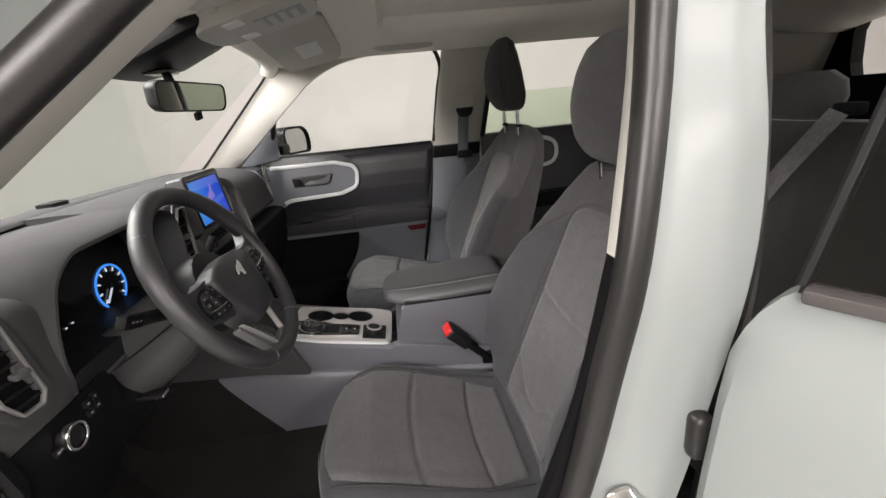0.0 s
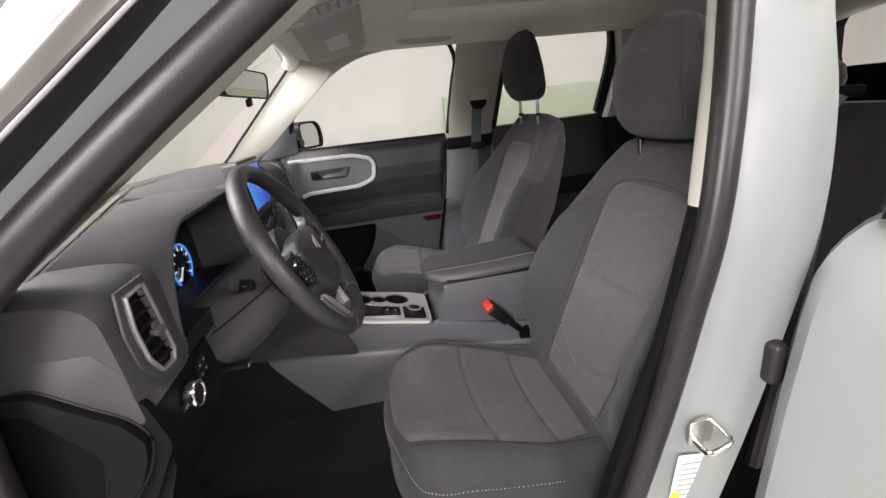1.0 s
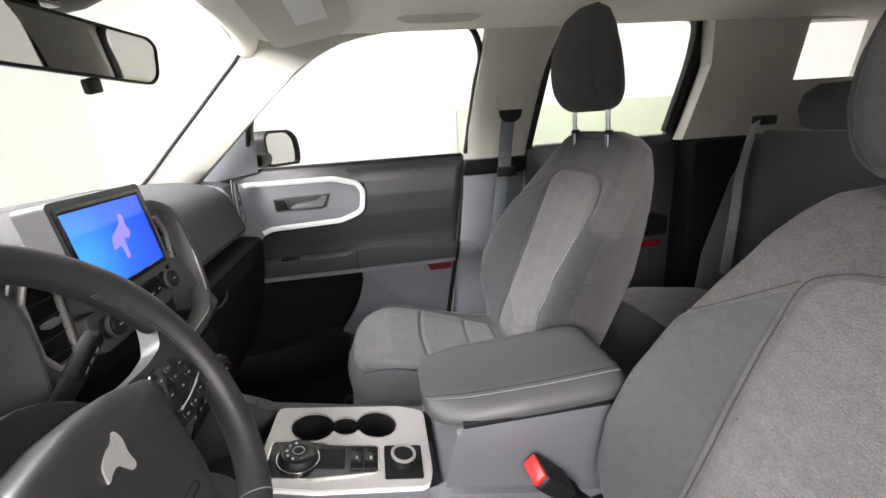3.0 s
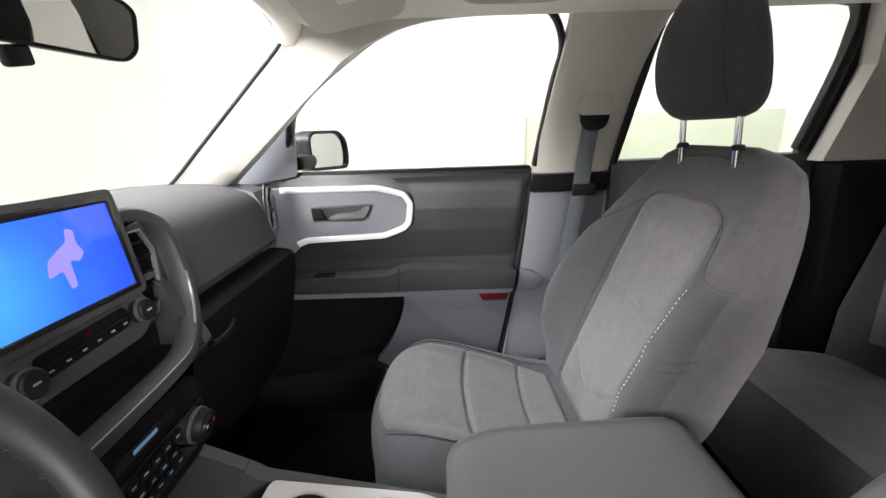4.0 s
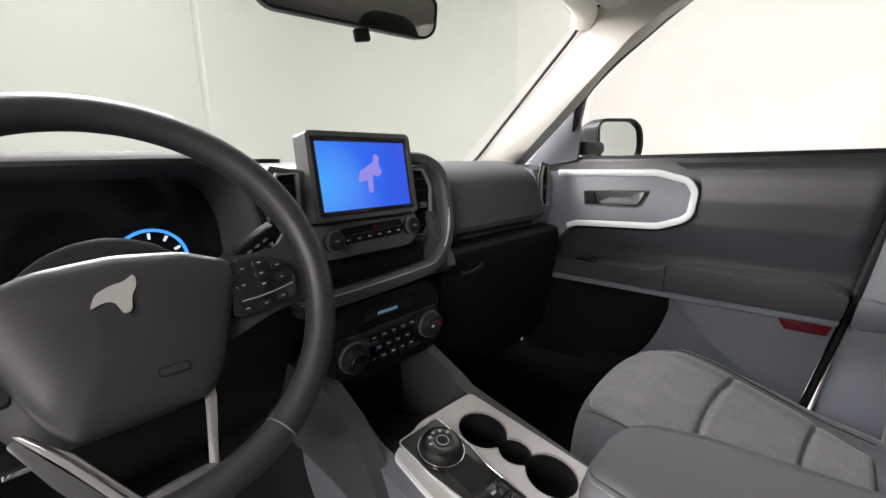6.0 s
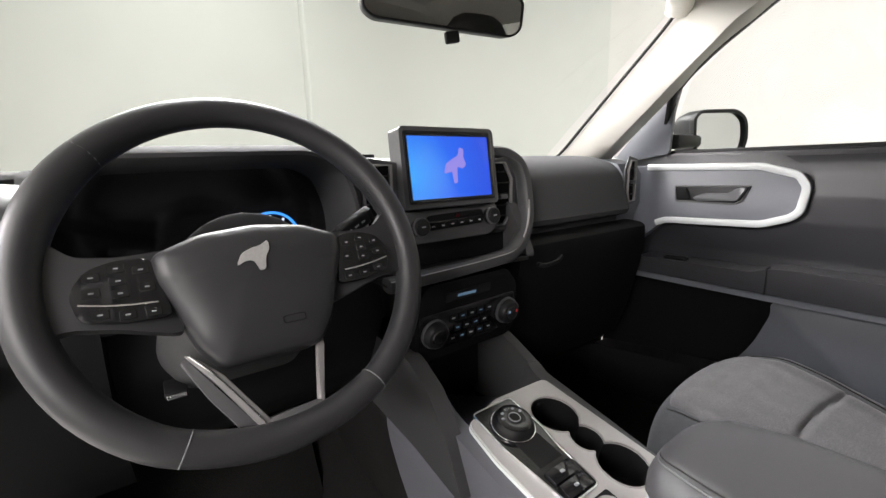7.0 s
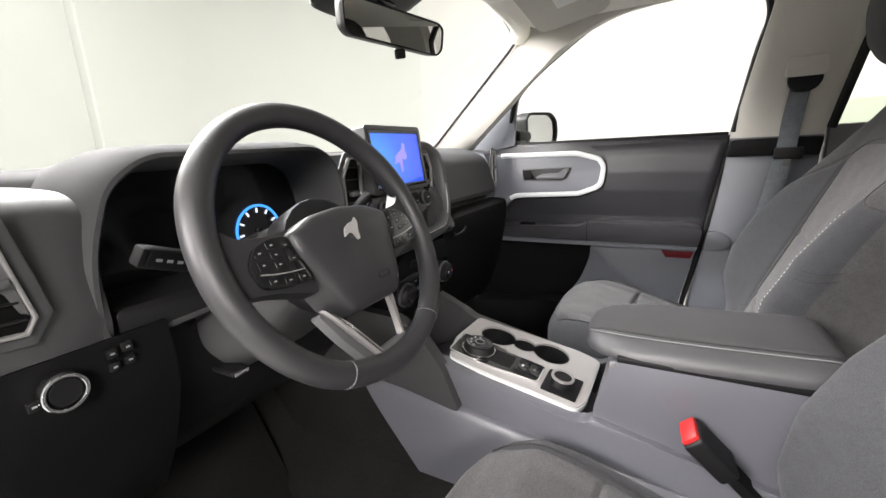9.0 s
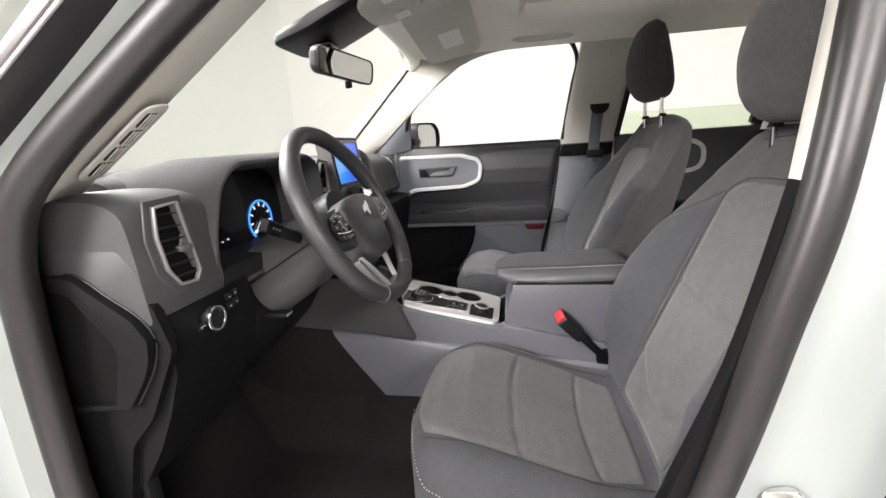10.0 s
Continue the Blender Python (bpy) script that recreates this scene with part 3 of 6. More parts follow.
def frame_ring(offsets):
    """The painted flange outside the seal: rows of (outwards in the opening's plane, y shift)."""
    n = len(seal_path)
    c = V(0.15, -0.69, 1.0)
    rings = []
    for i, p in enumerate(seal_path):
        t = (seal_path[(i + 1) % n] - seal_path[i - 1]).normalized()
        o = t.cross(V(0, 1, 0))
        if o.dot(p - c) < 0:
            o = -o
        wide = 1.0
        if p.x > 0.40 and p.z > 0.55:
            wide = (1.10 - 0.22 * sstep(1.15, 1.45, p.z)) * sstep(0.40, 0.52, p.x) + (1 - sstep(0.40, 0.52, p.x))
            o = V(1, 0, 0) if p.z < 1.46 else o
        if p.x < 0.36 and p.z > 1.0:
            wide = 1 - 0.45 * sstep(0.36, 0.20, p.x) * sstep(1.0, 1.15, p.z)
        elif p.x < -0.2:
            wide = 1.8
        if wide < 1:
            rings.append([p + o * (a if a < 0.03 else 0.03 + (a - 0.03) * (1 - 1.6 * (1 - wide))) + V(0, b * (1 - 1.35 * (1 - wide)), 0) for a, b in offsets])
        else:
            rings.append([p + o * (a * (wide if a > 0.04 else 1)) + V(0, b, 0) for a, b in offsets])
    rings.append(rings[0])
    bm = loft(rings, False)
    bmesh.ops.remove_doubles(bm, verts=bm.verts, dist=1e-6)
    return bm


flange = [(0.012, 0.02), (0.014, -0.012), (0.03, -0.030), (0.045, -0.036), (0.058, -0.050), (0.075, -0.056), (0.092, -0.060), (0.100, -0.052), (0.103, 0.0), (0.06, 0.03)]
tagged(finish("door_frame_left", frame_ring(flange), PAINT, angle=35), "pale grey-green painted car door frame", "door frame", kind=BODY)
# cover strip beside the windscreen, outside: black inner band, silver bead, satin outer band
def strip_line(p, slope):
    return [V(x, p[0] + slope[0] * (x + 0.1), p[1] + slope[1] * (x + 0.1)) for x in (-0.42, -0.36, -0.25, -0.10, 0.05, 0.18, 0.30)]


cin, cmid, cout = strip_line((-0.741, 1.350), (0.165, 0.818)), strip_line((-0.765, 1.359), (0.132, 0.780)), strip_line((-0.751, 1.403), (0.028, 0.698))
strip = tagged(finish("windshield_strip_left", loft([[p, p.lerp(q, 0.10) + V(0, -0.004, 0.0), p.lerp(q, 0.5) + V(0, -0.004, 0.0), p.lerp(q, 0.93) + V(0, -0.002, 0), q + V(0, 0.03, 0), p + V(0, 0.03, 0)] for p, q in zip(cin, cmid)]), COVERGREY, angle=40), "black and grey cover strip beside the windscreen", "moulding", kind=BODY)
part("strip_outer", loft([[p + V(0, 0.002, 0.003), p.lerp(q, 0.2) + V(0, -0.004, 0), p.lerp(q, 0.6) + V(0, -0.005, 0.001), p.lerp(q, 0.95), q + V(0, 0.01, 0), q + V(0, 0.05, -0.01), p + V(0, 0.05, -0.01)] for p, q in zip(cmid, cout)]), COVERSATIN, strip, "satin brownish grey outer band")
part("strip_bead", tube([p + V(0, -0.001, 0.001) for p in cmid], 0.0022, 8), SATIN, strip, "thin silver bead")
tagged(finish("rear_door_seal_left", tube([(0.735, -0.62, 1.50), (0.725, -0.665, 1.35), (0.712, -0.70, 1.2), (0.700, -0.715, 1.08), (0.69, -0.715, 0.9), (0.68, -0.71, 0.7)], 0.012, 8), RUBBER), "black rubber seal on the rear edge of the middle pillar", "seal", kind=BODY)
tagged(finish("fender_left", box(-0.95, -0.42, -0.90, -0.74, 0.5, 1.02, 0.03), PAINT), "pale grey-green painted front wing", "wing", kind=BODY)
tagged(finish("sill_left", box(-0.35, 1.4, -0.80, -0.66, 0.36, 0.452, 0.015), BLACK), "black plastic door sill", "sill", kind=BODY)
tagged(finish("roof_skin", sheet(lambda s, t: (-0.13 + 2.42 * t, -0.72 + 1.44 * s, 1.70 - 0.22 * (2 * s - 1) ** 4 * 0.5 - 0.1 * (1 - sstep(-0.13, 0.3, -0.13 + 2.2 * t))), 16, 16, 0.01), PAINT), "pale grey-green painted car roof", "roof", kind=BODY)
for side, k in (("right", 1), ("left", -1)):
    tagged(finish("kick_wall_" + side, box(-0.80, -0.33, min(0.705 * k, 0.738 * k), max(0.705 * k, 0.738 * k), 0.35, 1.10), BLACK), "black footwell side wall", "panel", kind=BODY)
tagged(finish("firewall", box(-0.80, -0.76, -0.76, 0.76, 0.35, 1.15), BLACK), "black bulkhead ahead of the footwells", "bulkhead", kind=BODY)


# ---- seats ----
BACK_X = [(0.60, 0.503), (0.68, 0.530), (0.758, 0.563), (0.90, 0.623), (1.05, 0.682), (1.12, 0.708), (1.17, 0.730), (1.21, 0.752)]
BACK_W = [(0.60, 0.205), (0.66, 0.240), (0.75, 0.260), (0.90, 0.264), (1.00, 0.252), (1.06, 0.240), (1.12, 0.220), (1.16, 0.194), (1.185, 0.164), (1.203, 0.108)]
BACK_T = [(0.60, 0.13), (0.9, 0.125), (1.10, 0.100), (1.165, 0.082), (1.19, 0.056), (1.203, 0.03)]
BACK_B = [(0.60, 0.008), (0.68, 0.030), (0.76, 0.078), (0.84, 0.098), (0.92, 0.092), (0.99, 0.070), (1.05, 0.040), (1.11, 0.014), (1.16, 0.0)]
PANEL_HALF = [(0.62, 0.120), (0.75, 0.132), (0.95, 0.138), (1.11, 0.134)]


def back_front(u, z):
    """Front face of the backrest at u in -1..1 across: a dished middle between wedge-shaped bolsters."""
    w, t, b = lerp(BACK_W, z), lerp(BACK_T, z), lerp(BACK_B, z)
    a = min(abs(u), 1)
    depth = t / 2 * max(1 - a ** 8, 0) ** 0.42
    edge = lerp(PANEL_HALF, z) / w
    k = min(max((a - edge + 0.02) / (0.90 - edge), 0), 1)
    bump = b * (k * k * (3 - 2 * k) * 0.55 + k * 0.45) * (1 - 0.45 * sstep(0.91, 1.0, a))
    dish = 0.012 * (1 - a * a)
    return V(lerp(BACK_X, z) + t / 2 - depth - bump + dish, u * w, z)


def back_shell():
    rings = []
    for i in range(61):
        z = 0.60 + 0.603 * (i / 60) ** 0.94
        w, t = lerp(BACK_W, z), lerp(BACK_T, z)
        front = [back_front(-1 + 2 * k / 60, z) for k in range(61)]
        rear = []
        for k in range(1, 14):
            u = 1 - 2 * k / 14
            rear.append(V(lerp(BACK_X, z) + t / 2 + t / 2 * max(1 - abs(u) ** 5, 0) ** 0.4, u * w, z))
        rings.append(front + rear)
    return loft(rings)


def patch(fn, region, nu, nv, lift, tuck=-0.004, groove=None):
    """A padded panel on a surface: fn(u, v) gives the place, region(s, t) the (u, v) for s, t in 0..1."""
    def place(s, t):
        u, v = region(s, t)
        e = 1e-3
        p = fn(u, v)
        n = (fn(u + e, v) - p).cross(fn(u, v + e) - p)
        n.normalize()
        es, et = min(s, 1 - s) * 2, min(t, 1 - t) * 2
        edge = min(1, es / 0.12) ** 0.5 * min(1, et / 0.07) ** 0.5
        top = lift - (groove(u, v) if groove else 0)
        return p + n * (tuck + (top - tuck) * edge)
    return sheet(place, nu, nv)


def cush_groove(u, x):
    """Sewn channels across the cushion panel."""
    return sum(0.0055 * math.exp(-((x - q + 0.010 - 0.014 * (u / 0.63) ** 2) / 0.0055) ** 2) for q in (0.285, 0.418))


LOWSEAM = [(0, 0.690), (0.15, 0.697), (0.3, 0.716), (0.42, 0.735), (0.5, 0.744), (0.8, 0.75)]


def back_groove(u, z):
    """Sewn channels across the back panel."""
    return sum(0.006 * math.exp(-((z - q) / 0.006) ** 2) for q in (0.890 + 0.014 * (u / 0.53) ** 2, lerp(LOWSEAM, abs(u))))


CUSH = [(0.56, 0.20, 0.632), (0.50, 0.242, 0.632), (0.42, 0.252, 0.645), (0.34, 0.255, 0.672), (0.26, 0.255, 0.700), (0.19, 0.250, 0.718), (0.14, 0.240, 0.720), (0.105, 0.222, 0.708), (0.085, 0.198, 0.688), (0.074, 0.165, 0.660)]
CUSH_W = sorted((x, w) for x, w, z in CUSH)
CUSH_Z = sorted((x, z) for x, w, z in CUSH)


def cush_top(u, x):
    w, z = lerp(CUSH_W, x), lerp(CUSH_Z, x)
    a = min(abs(u), 1)
    low = 0.545 + 0.03 * (1 - sstep(0.07, 0.13, x))
    h = (z - low)
    bump = 0.026 * sstep(0.52, 0.80, a) * sstep(0.08, 0.22, x)
    plan = 0.03 * (1 - sstep(0.07, 0.2, x)) * a * a
    return V(x + plan, u * w, low + h * max(1 - a ** 6, 0) ** 0.45 + bump * (1 - 0.6 * sstep(0.88, 1, a)))


def cush_up(u, x):
    """The same face, with its outside on the upper side."""
    return cush_top(-u, x)


def cush_shell():
    rings = []
    n = 34
    for i in range(n + 1):
        x = 0.56 - (0.56 - 0.074) * (i / n)
        w = lerp(CUSH_W, x)
        low = 0.545 + 0.03 * (1 - sstep(0.07, 0.13, x))
        top = [cush_top(-1 + 2 * k / 24, x) for k in range(25)]
        plan = 0.03 * (1 - sstep(0.07, 0.2, x))
        bot = [V(x + plan * (1 - 2 * k / 10) ** 2, w * (1 - 2 * k / 10), low - 0.02 * (1 - abs(1 - 2 * k / 10) ** 4)) for k in range(1, 10)]
        rings.append(top + bot)
    return loft(rings)


def seam_line(fn, pts, r=0.0016, lift=0.004, up=(0, 0, 1)):
    path = []
    for u, v in smooth_path([(a, b, 0) for a, b in pts], 6) and [(p.x, p.y) for p in smooth_path([(a, b, 0) for a, b in pts], 6)]:
        p = fn(u, v)
        e = 1e-3
        n = (fn(u + e, v) - p).cross(fn(u, v + e) - p).normalized()
        path.append(p + n * lift)
    return sweep(path, oval(r, r, 6), up=(0.3, 0.2, 1))


def stitches(fn, pts, gap=0.006, lift=0.003):
    """A row of short pale stitches along a line on a surface."""
    path = [(p.x, p.y) for p in smooth_path([(a, b, 0) for a, b in pts], 40)]
    places = [fn(u, v) for u, v in path]
    bms, run, last = [], 0.0, None
    bm = bmesh.new()
    for i in range(1, len(places)):
        run += (places[i] - places[i - 1]).length
        if run >= gap:
            run = 0.0
            u, v = path[i]
            p = places[i]
            e = 1e-3
            n = (fn(u + e, v) - p).cross(fn(u, v + e) - p).normalized()
            d = (places[i] - places[i - 1]).normalized()
            s = n.cross(d)
            c = p + n * lift
            ring = [c - d * gap * 0.3, c + s * 0.0009, c + d * gap * 0.3, c - s * 0.0009, c + n * 0.0012]
            a, b2, c2, d2, top = (bm.verts.new(q) for q in ring)
            for f in ((a, b2, top), (b2, c2, top), (c2, d2, top), (d2, a, top)):
                bm.faces.new(f)
    return bm


REST_W = [(0, 0.085), (0.010, 0.112), (0.03, 0.128), (0.08, 0.134), (0.13, 0.128), (0.18, 0.112), (0.212, 0.090), (0.228, 0.055)]
REST_T = [(0, 0.040), (0.012, 0.075), (0.05, 0.105), (0.11, 0.105), (0.17, 0.085), (0.212, 0.058), (0.228, 0.025)]


def rest_mid(h):
    return 0.736 - 0.085 * h - 0.012 * math.sin(math.pi * h / 0.228)


def headrest_bm(z0):
    rings = []
    for i in range(27):
        h = 0.228 * i / 26
        w, t = lerp(REST_W, h), lerp(REST_T, h)
        ring = []
        for a, b in oval(1, 1, 36, 3.0):
            ring.append(V(rest_mid(h) + b * t / 2 + (0.012 * a * a if b < 0 else 0), a * w, z0 + h))
        rings.append(ring)
    return loft(rings)


def make_seat(name, yc, outer, rest_z, label, rise=0.0):
    """outer: +1 where the door lies at +y, -1 at -y."""
    seat = thing(name, label, "car seat", (0, yc, 0), "front seats")
    half = lambda z: lerp(PANEL_HALF, z) / lerp(BACK_W, z)
    base = part("cushion", cush_shell(), CLOTH_SIDE, seat)
    base.location.z = rise
    part("cushion_panel", patch(cush_up, lambda s, t: ((-0.69 + 1.38 * s) * (1 - 0.10 * sstep(0.75, 1, t) - 0.12 * sstep(0.3, 0, t)), 0.50 - 0.385 * t - 0.022 * (1 - (2 * s - 1) ** 4) * t), 36, 110, 0.0080, -0.003, cush_groove), CLOTH_MID, base, "heather grey woven cushion panel")
    for xs in (0.285, 0.418):
        part("seam", seam_line(cush_up, [(-0.57, xs + 0.0015), (-0.3, xs - 0.0068), (0, xs - 0.01), (0.3, xs - 0.0068), (0.57, xs + 0.0015)], 0.0009, 0.0014), SEAM, base)
    for sg in (-1, 1):
        part("seam", seam_line(cush_up, [(0.70 * sg, 0.50), (0.71 * sg, 0.35), (0.705 * sg, 0.2), (0.66 * sg, 0.115)], 0.0013, 0.0016), SEAM, base)
    part("stitching", stitches(cush_up, [(-0.93 * outer, 0.40), (-0.935 * outer, 0.25), (-0.93 * outer, 0.15), (-0.86 * outer, 0.10), (-0.5 * outer, 0.084), (-0.1 * outer, 0.078)]), THREAD, base, "pale contrast stitching")
    back = part("backrest", back_shell(), CLOTH_DARK, seat)
    back.location.z = rise

    def ins(s, t):
        a = 2 * s - 1
        top = 1.108 - 0.040 * abs(a) ** 6
        z = 0.640 + (top - 0.640) * t
        return (a * half(z), z)
    bf = lambda u, v: back_front(-u, v)
    part("backrest_panel", patch(bf, ins, 36, 120, 0.0080, -0.003, back_groove), CLOTH_MID, back, "heather grey woven back panel")
    for sg in (-1, 1):
        def side(s, t, sg=sg):
            s = s if sg > 0 else 1 - s
            z = 0.625 + (0.455 - 0.075 * s) * t
            lo = half(z) + 0.022
            return (sg * (lo + (0.985 - lo) * s), z)
        part("side_bolster", patch(bf, side, 26, 52, 0.003, -0.003), CLOTH_SIDE, back, "slate cloth side bolster")
        part("seam", seam_line(bf, [(sg * 0.985, 1.005), (sg * 0.94, 1.012), (sg * 0.84, 1.03), (sg * 0.70, 1.062), (sg * (half(1.08) + 0.02), 1.085)], 0.0007, 0.0016), SEAM, back)
    part("seam", seam_line(bf, [(-0.50, 0.9035), (-0.27, 0.893), (0, 0.890), (0.27, 0.893), (0.50, 0.9035)], 0.0009, 0.0014), SEAM, back)
    part("seam", seam_line(bf, [(-0.49, 0.744), (-0.40, 0.732), (-0.2, 0.703), (0, 0.690), (0.2, 0.703), (0.40, 0.732), (0.49, 0.744)], 0.0009, 0.0014), SEAM, back)
    for sg in (-1, 1):
        rise_line = [(sg * (half(z) + 0.012), z) for z in (0.65, 0.72, 0.80, 0.88, 0.96, 1.03, 1.06)]
        part("seam", seam_line(bf, rise_line + [(half(1.08) * sg * 0.98, 1.088), (0.44 * sg, 1.106), (0.28 * sg, 1.114), (0.0, 1.116)], 0.0008, 0.0012), SEAM, back)
    if outer > 0:
        part("stitching", stitches(bf, [(0.885 * outer, 0.80), (0.885 * outer, 0.86), (0.875 * outer, 0.93), (0.86 * outer, 1.0)], 0.007, 0.0045), THREAD, back, "pale contrast stitching")
        for zz in (0.905, 0.89):
            part("seam", seam_line(bf, [(0.925 * outer, zz), (0.96 * outer, zz - 0.004), (0.985 * outer, zz + 0.004)], 0.0007, 0.0030), SEAM, back)
    part("shoulder_seam", seam_line(bf, [(-0.62, 1.178), (-0.3, 1.184), (0, 1.186), (0.3, 1.184), (0.62, 1.178)], 0.0010, 0.0006), SEAM, back)
    rest = part("headrest", headrest_bm(rest_z), CLOTH_DARK, seat)
    for sg in (-1, 1):
        line = []
        for i in range(2, 21):
            h = 0.228 * i / 22
            w, t = lerp(REST_W, h), lerp(REST_T, h)
            line.append(V(rest_mid(h) - 0.787 * t / 2 + 0.012 * 0.64, 0.8 * sg * w, rest_z + h))
        part("seam", sweep(line, oval(0.0007, 0.0007, 6), up=(1, 0, 0)), SEAM, rest)
        part("post", tube([(0.744, 0.083 * sg, 1.15 + rise), (0.738, 0.083 * sg, rest_z + 0.03)], 0.006, 10), CHROME, rest, "chrome headrest post")
        part("post_collar", disc(0.013, 0.010, 0.010, 16, 0.002, Matrix.Translation((0.744, 0.083 * sg, 1.199 + rise))), BLACK, rest)
    part("side_cover", prism(rounded([(0.10, 0.43), (0.10, 0.52), (0.20, 0.56), (0.44, 0.545), (0.52, 0.60), (0.60, 0.60), (0.62, 0.43)], 0.02), 0.03, 0.006, 2, XZ(0.245 * outer, outer)), DASHLOW, seat, "black plastic seat side cover")
    part("recline_lever", prism(rounded([(0.44, 0.545), (0.47, 0.63), (0.53, 0.65), (0.55, 0.60), (0.50, 0.55)], 0.015), 0.02, 0.005, 2, XZ(0.276 * outer, outer)), DASHLOW, seat)
    part("seat_base", box(0.14, 0.54, -0.20, 0.20, 0.46, 0.56, 0.02), BLACK, seat)
    for sg in (-1, 1):
        part("seat_rail", box(0.02, 0.62, 0.19 * sg - 0.02, 0.19 * sg + 0.02, 0.405, 0.465, 0.006), BLACK, seat)
    for k in range(4):
        part("rail_tread", box(0.018, 0.055, -0.205 * outer - 0.016, -0.205 * outer + 0.016, 0.466 - 0.011 * k, 0.470 - 0.011 * k, 0.001), STEEL, seat, "bright ribbed end of the seat rail")
    part("hinge_cover", disc(0.028, 0.024, 0.012, 20, 0.004, Matrix.Translation((0.515, -0.245 * outer, 0.655)) @ pose(0, 0, 0, 90 * outer, 0, 0)), DASHLOW, seat)
    return seat


make_seat("driver_seat", -0.366, -1, 1.206, "dark grey cloth driver's seat with heather panels and headrest lowered")
make_seat("passenger_seat", 0.383, 1, 1.302, "dark grey cloth passenger seat with headrest raised on chrome posts", 0.05)


# ---- dashboard ----
dash = thing("dashboard", "charcoal soft-grained plastic dashboard with slotted air vents", "dashboard")
DASH_TOP = [(-0.64, 1.15), (-0.57, 1.182), (-0.45, 1.195), (-0.33, 1.192), (-0.26, 1.178), (-0.22, 1.155), (-0.20, 1.12), (-0.188, 1.08), (-0.18, 1.052), (-0.186, 1.040), (-0.215, 1.030), (-0.225, 0.98), (-0.24, 0.90), (-0.64, 0.90)]


def dash_pad(y0, y1, n, profile, ends=0.0):
    rings = []
    for i in range(n + 1):
        y = y0 + (y1 - y0) * i / n
        e = min(abs(y - y0), abs(y1 - y))
        k = ends * (1 - sstep(0, 0.03, e))
        rings.append([V(x - k * (0.02 if x > -0.5 else 0), y, z - k * 0.02) for x, z in profile])
    return loft(rings)


def smooth_profile(pts, steps=4):
    return [(p.x, p.y) for p in smooth_path([(a, b, 0) for a, b in pts], steps)]


part("dash_pad", dash_pad(-0.16, 0.60, 20, smooth_profile(DASH_TOP[:9], 4) + DASH_TOP[9:]), DASHTOP, dash)
END_R = [(-0.64, 1.15), (-0.50, 1.175), (-0.36, 1.186), (-0.27, 1.180), (-0.222, 1.168), (-0.205, 1.14), (-0.203, 1.06), (-0.215, 1.03), (-0.24, 0.90), (-0.64, 0.90)]
part("dash_end", dash_pad(0.601, 0.69, 4, END_R), DOORGREY, dash, "slate grey end piece of the dashboard")
LEFT = [(-0.64, 1.13), (-0.50, 1.155), (-0.36, 1.165), (-0.26, 1.168), (-0.205, 1.163), (-0.180, 1.148), (-0.172, 1.12), (-0.166, 1.03), (-0.170, 1.005), (-0.200, 0.985), (-0.64, 0.96)]
part("dash_end", dash_pad(-0.700, -0.556, 8, smooth_profile(LEFT[:8], 3) + LEFT[8:], 0.3), DASH, dash)
MIDLEFT = [(-0.64, 1.14), (-0.57, 1.172), (-0.45, 1.182), (-0.36, 1.180), (-0.32, 1.16), (-0.305, 1.10), (-0.30, 1.00), (-0.30, 0.97), (-0.64, 0.96)]
part("dash_pad", dash_pad(-0.574, -0.161, 8, smooth_profile(MIDLEFT[:7], 3) + MIDLEFT[7:]), DASHTOP, dash)
# raised edge along the windscreen
part("windshield_ledge", sweep(smooth_path([(-0.50, -0.66, 1.168), (-0.52, -0.3, 1.184), (-0.525, 0, 1.188), (-0.52, 0.3, 1.186), (-0.48, 0.62, 1.180)], 6), oval(0.05, 0.010, 12, 2.5)), DASHTOP, dash)
part("light_sensor", prism(rounded([(-0.545, -0.035), (-0.545, 0.035), (-0.505, 0.028), (-0.505, -0.028)], 0.01), 0.014, 0.005, 2, XY(1.192)), BLACK, dash)

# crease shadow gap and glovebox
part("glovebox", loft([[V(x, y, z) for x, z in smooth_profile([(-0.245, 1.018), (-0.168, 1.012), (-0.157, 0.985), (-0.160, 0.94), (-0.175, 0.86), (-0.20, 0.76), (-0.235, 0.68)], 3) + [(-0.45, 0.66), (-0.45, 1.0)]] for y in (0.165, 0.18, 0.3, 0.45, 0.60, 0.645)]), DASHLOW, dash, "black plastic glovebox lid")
part("glovebox_handle", sweep(smooth_path([(-0.152, 0.215, 0.966), (-0.150, 0.235, 0.961), (-0.150, 0.275, 0.964), (-0.152, 0.292, 0.974)], 5), oval(0.004, 0.005, 8)), BLACK, dash)
part("footwell_panel", loft([[V(x, y, z) for x, z in [(-0.24, 0.70), (-0.30, 0.62), (-0.45, 0.58), (-0.70, 0.55), (-0.70, 0.70)]] for y in (0.13, 0.68)]), BLACK, dash)

# driver's lower panels
KNEE = [(-0.20, 1.006), (-0.169, 1.004), (-0.163, 0.96), (-0.166, 0.92), (-0.19, 0.86), (-0.22, 0.80), (-0.26, 0.74), (-0.33, 0.70), (-0.50, 0.68), (-0.50, 0.99)]
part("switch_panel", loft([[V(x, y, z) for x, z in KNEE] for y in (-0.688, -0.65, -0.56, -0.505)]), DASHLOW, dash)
KNEE2 = [(-0.21, 0.99), (-0.195, 0.93), (-0.225, 0.86), (-0.26, 0.80), (-0.32, 0.74), (-0.50, 0.70), (-0.50, 0.98)]
part("knee_panel", loft([[V(x, y, z) for x, z in KNEE2] for y in (-0.504, -0.4, -0.25, -0.13)]), BLACK, dash)

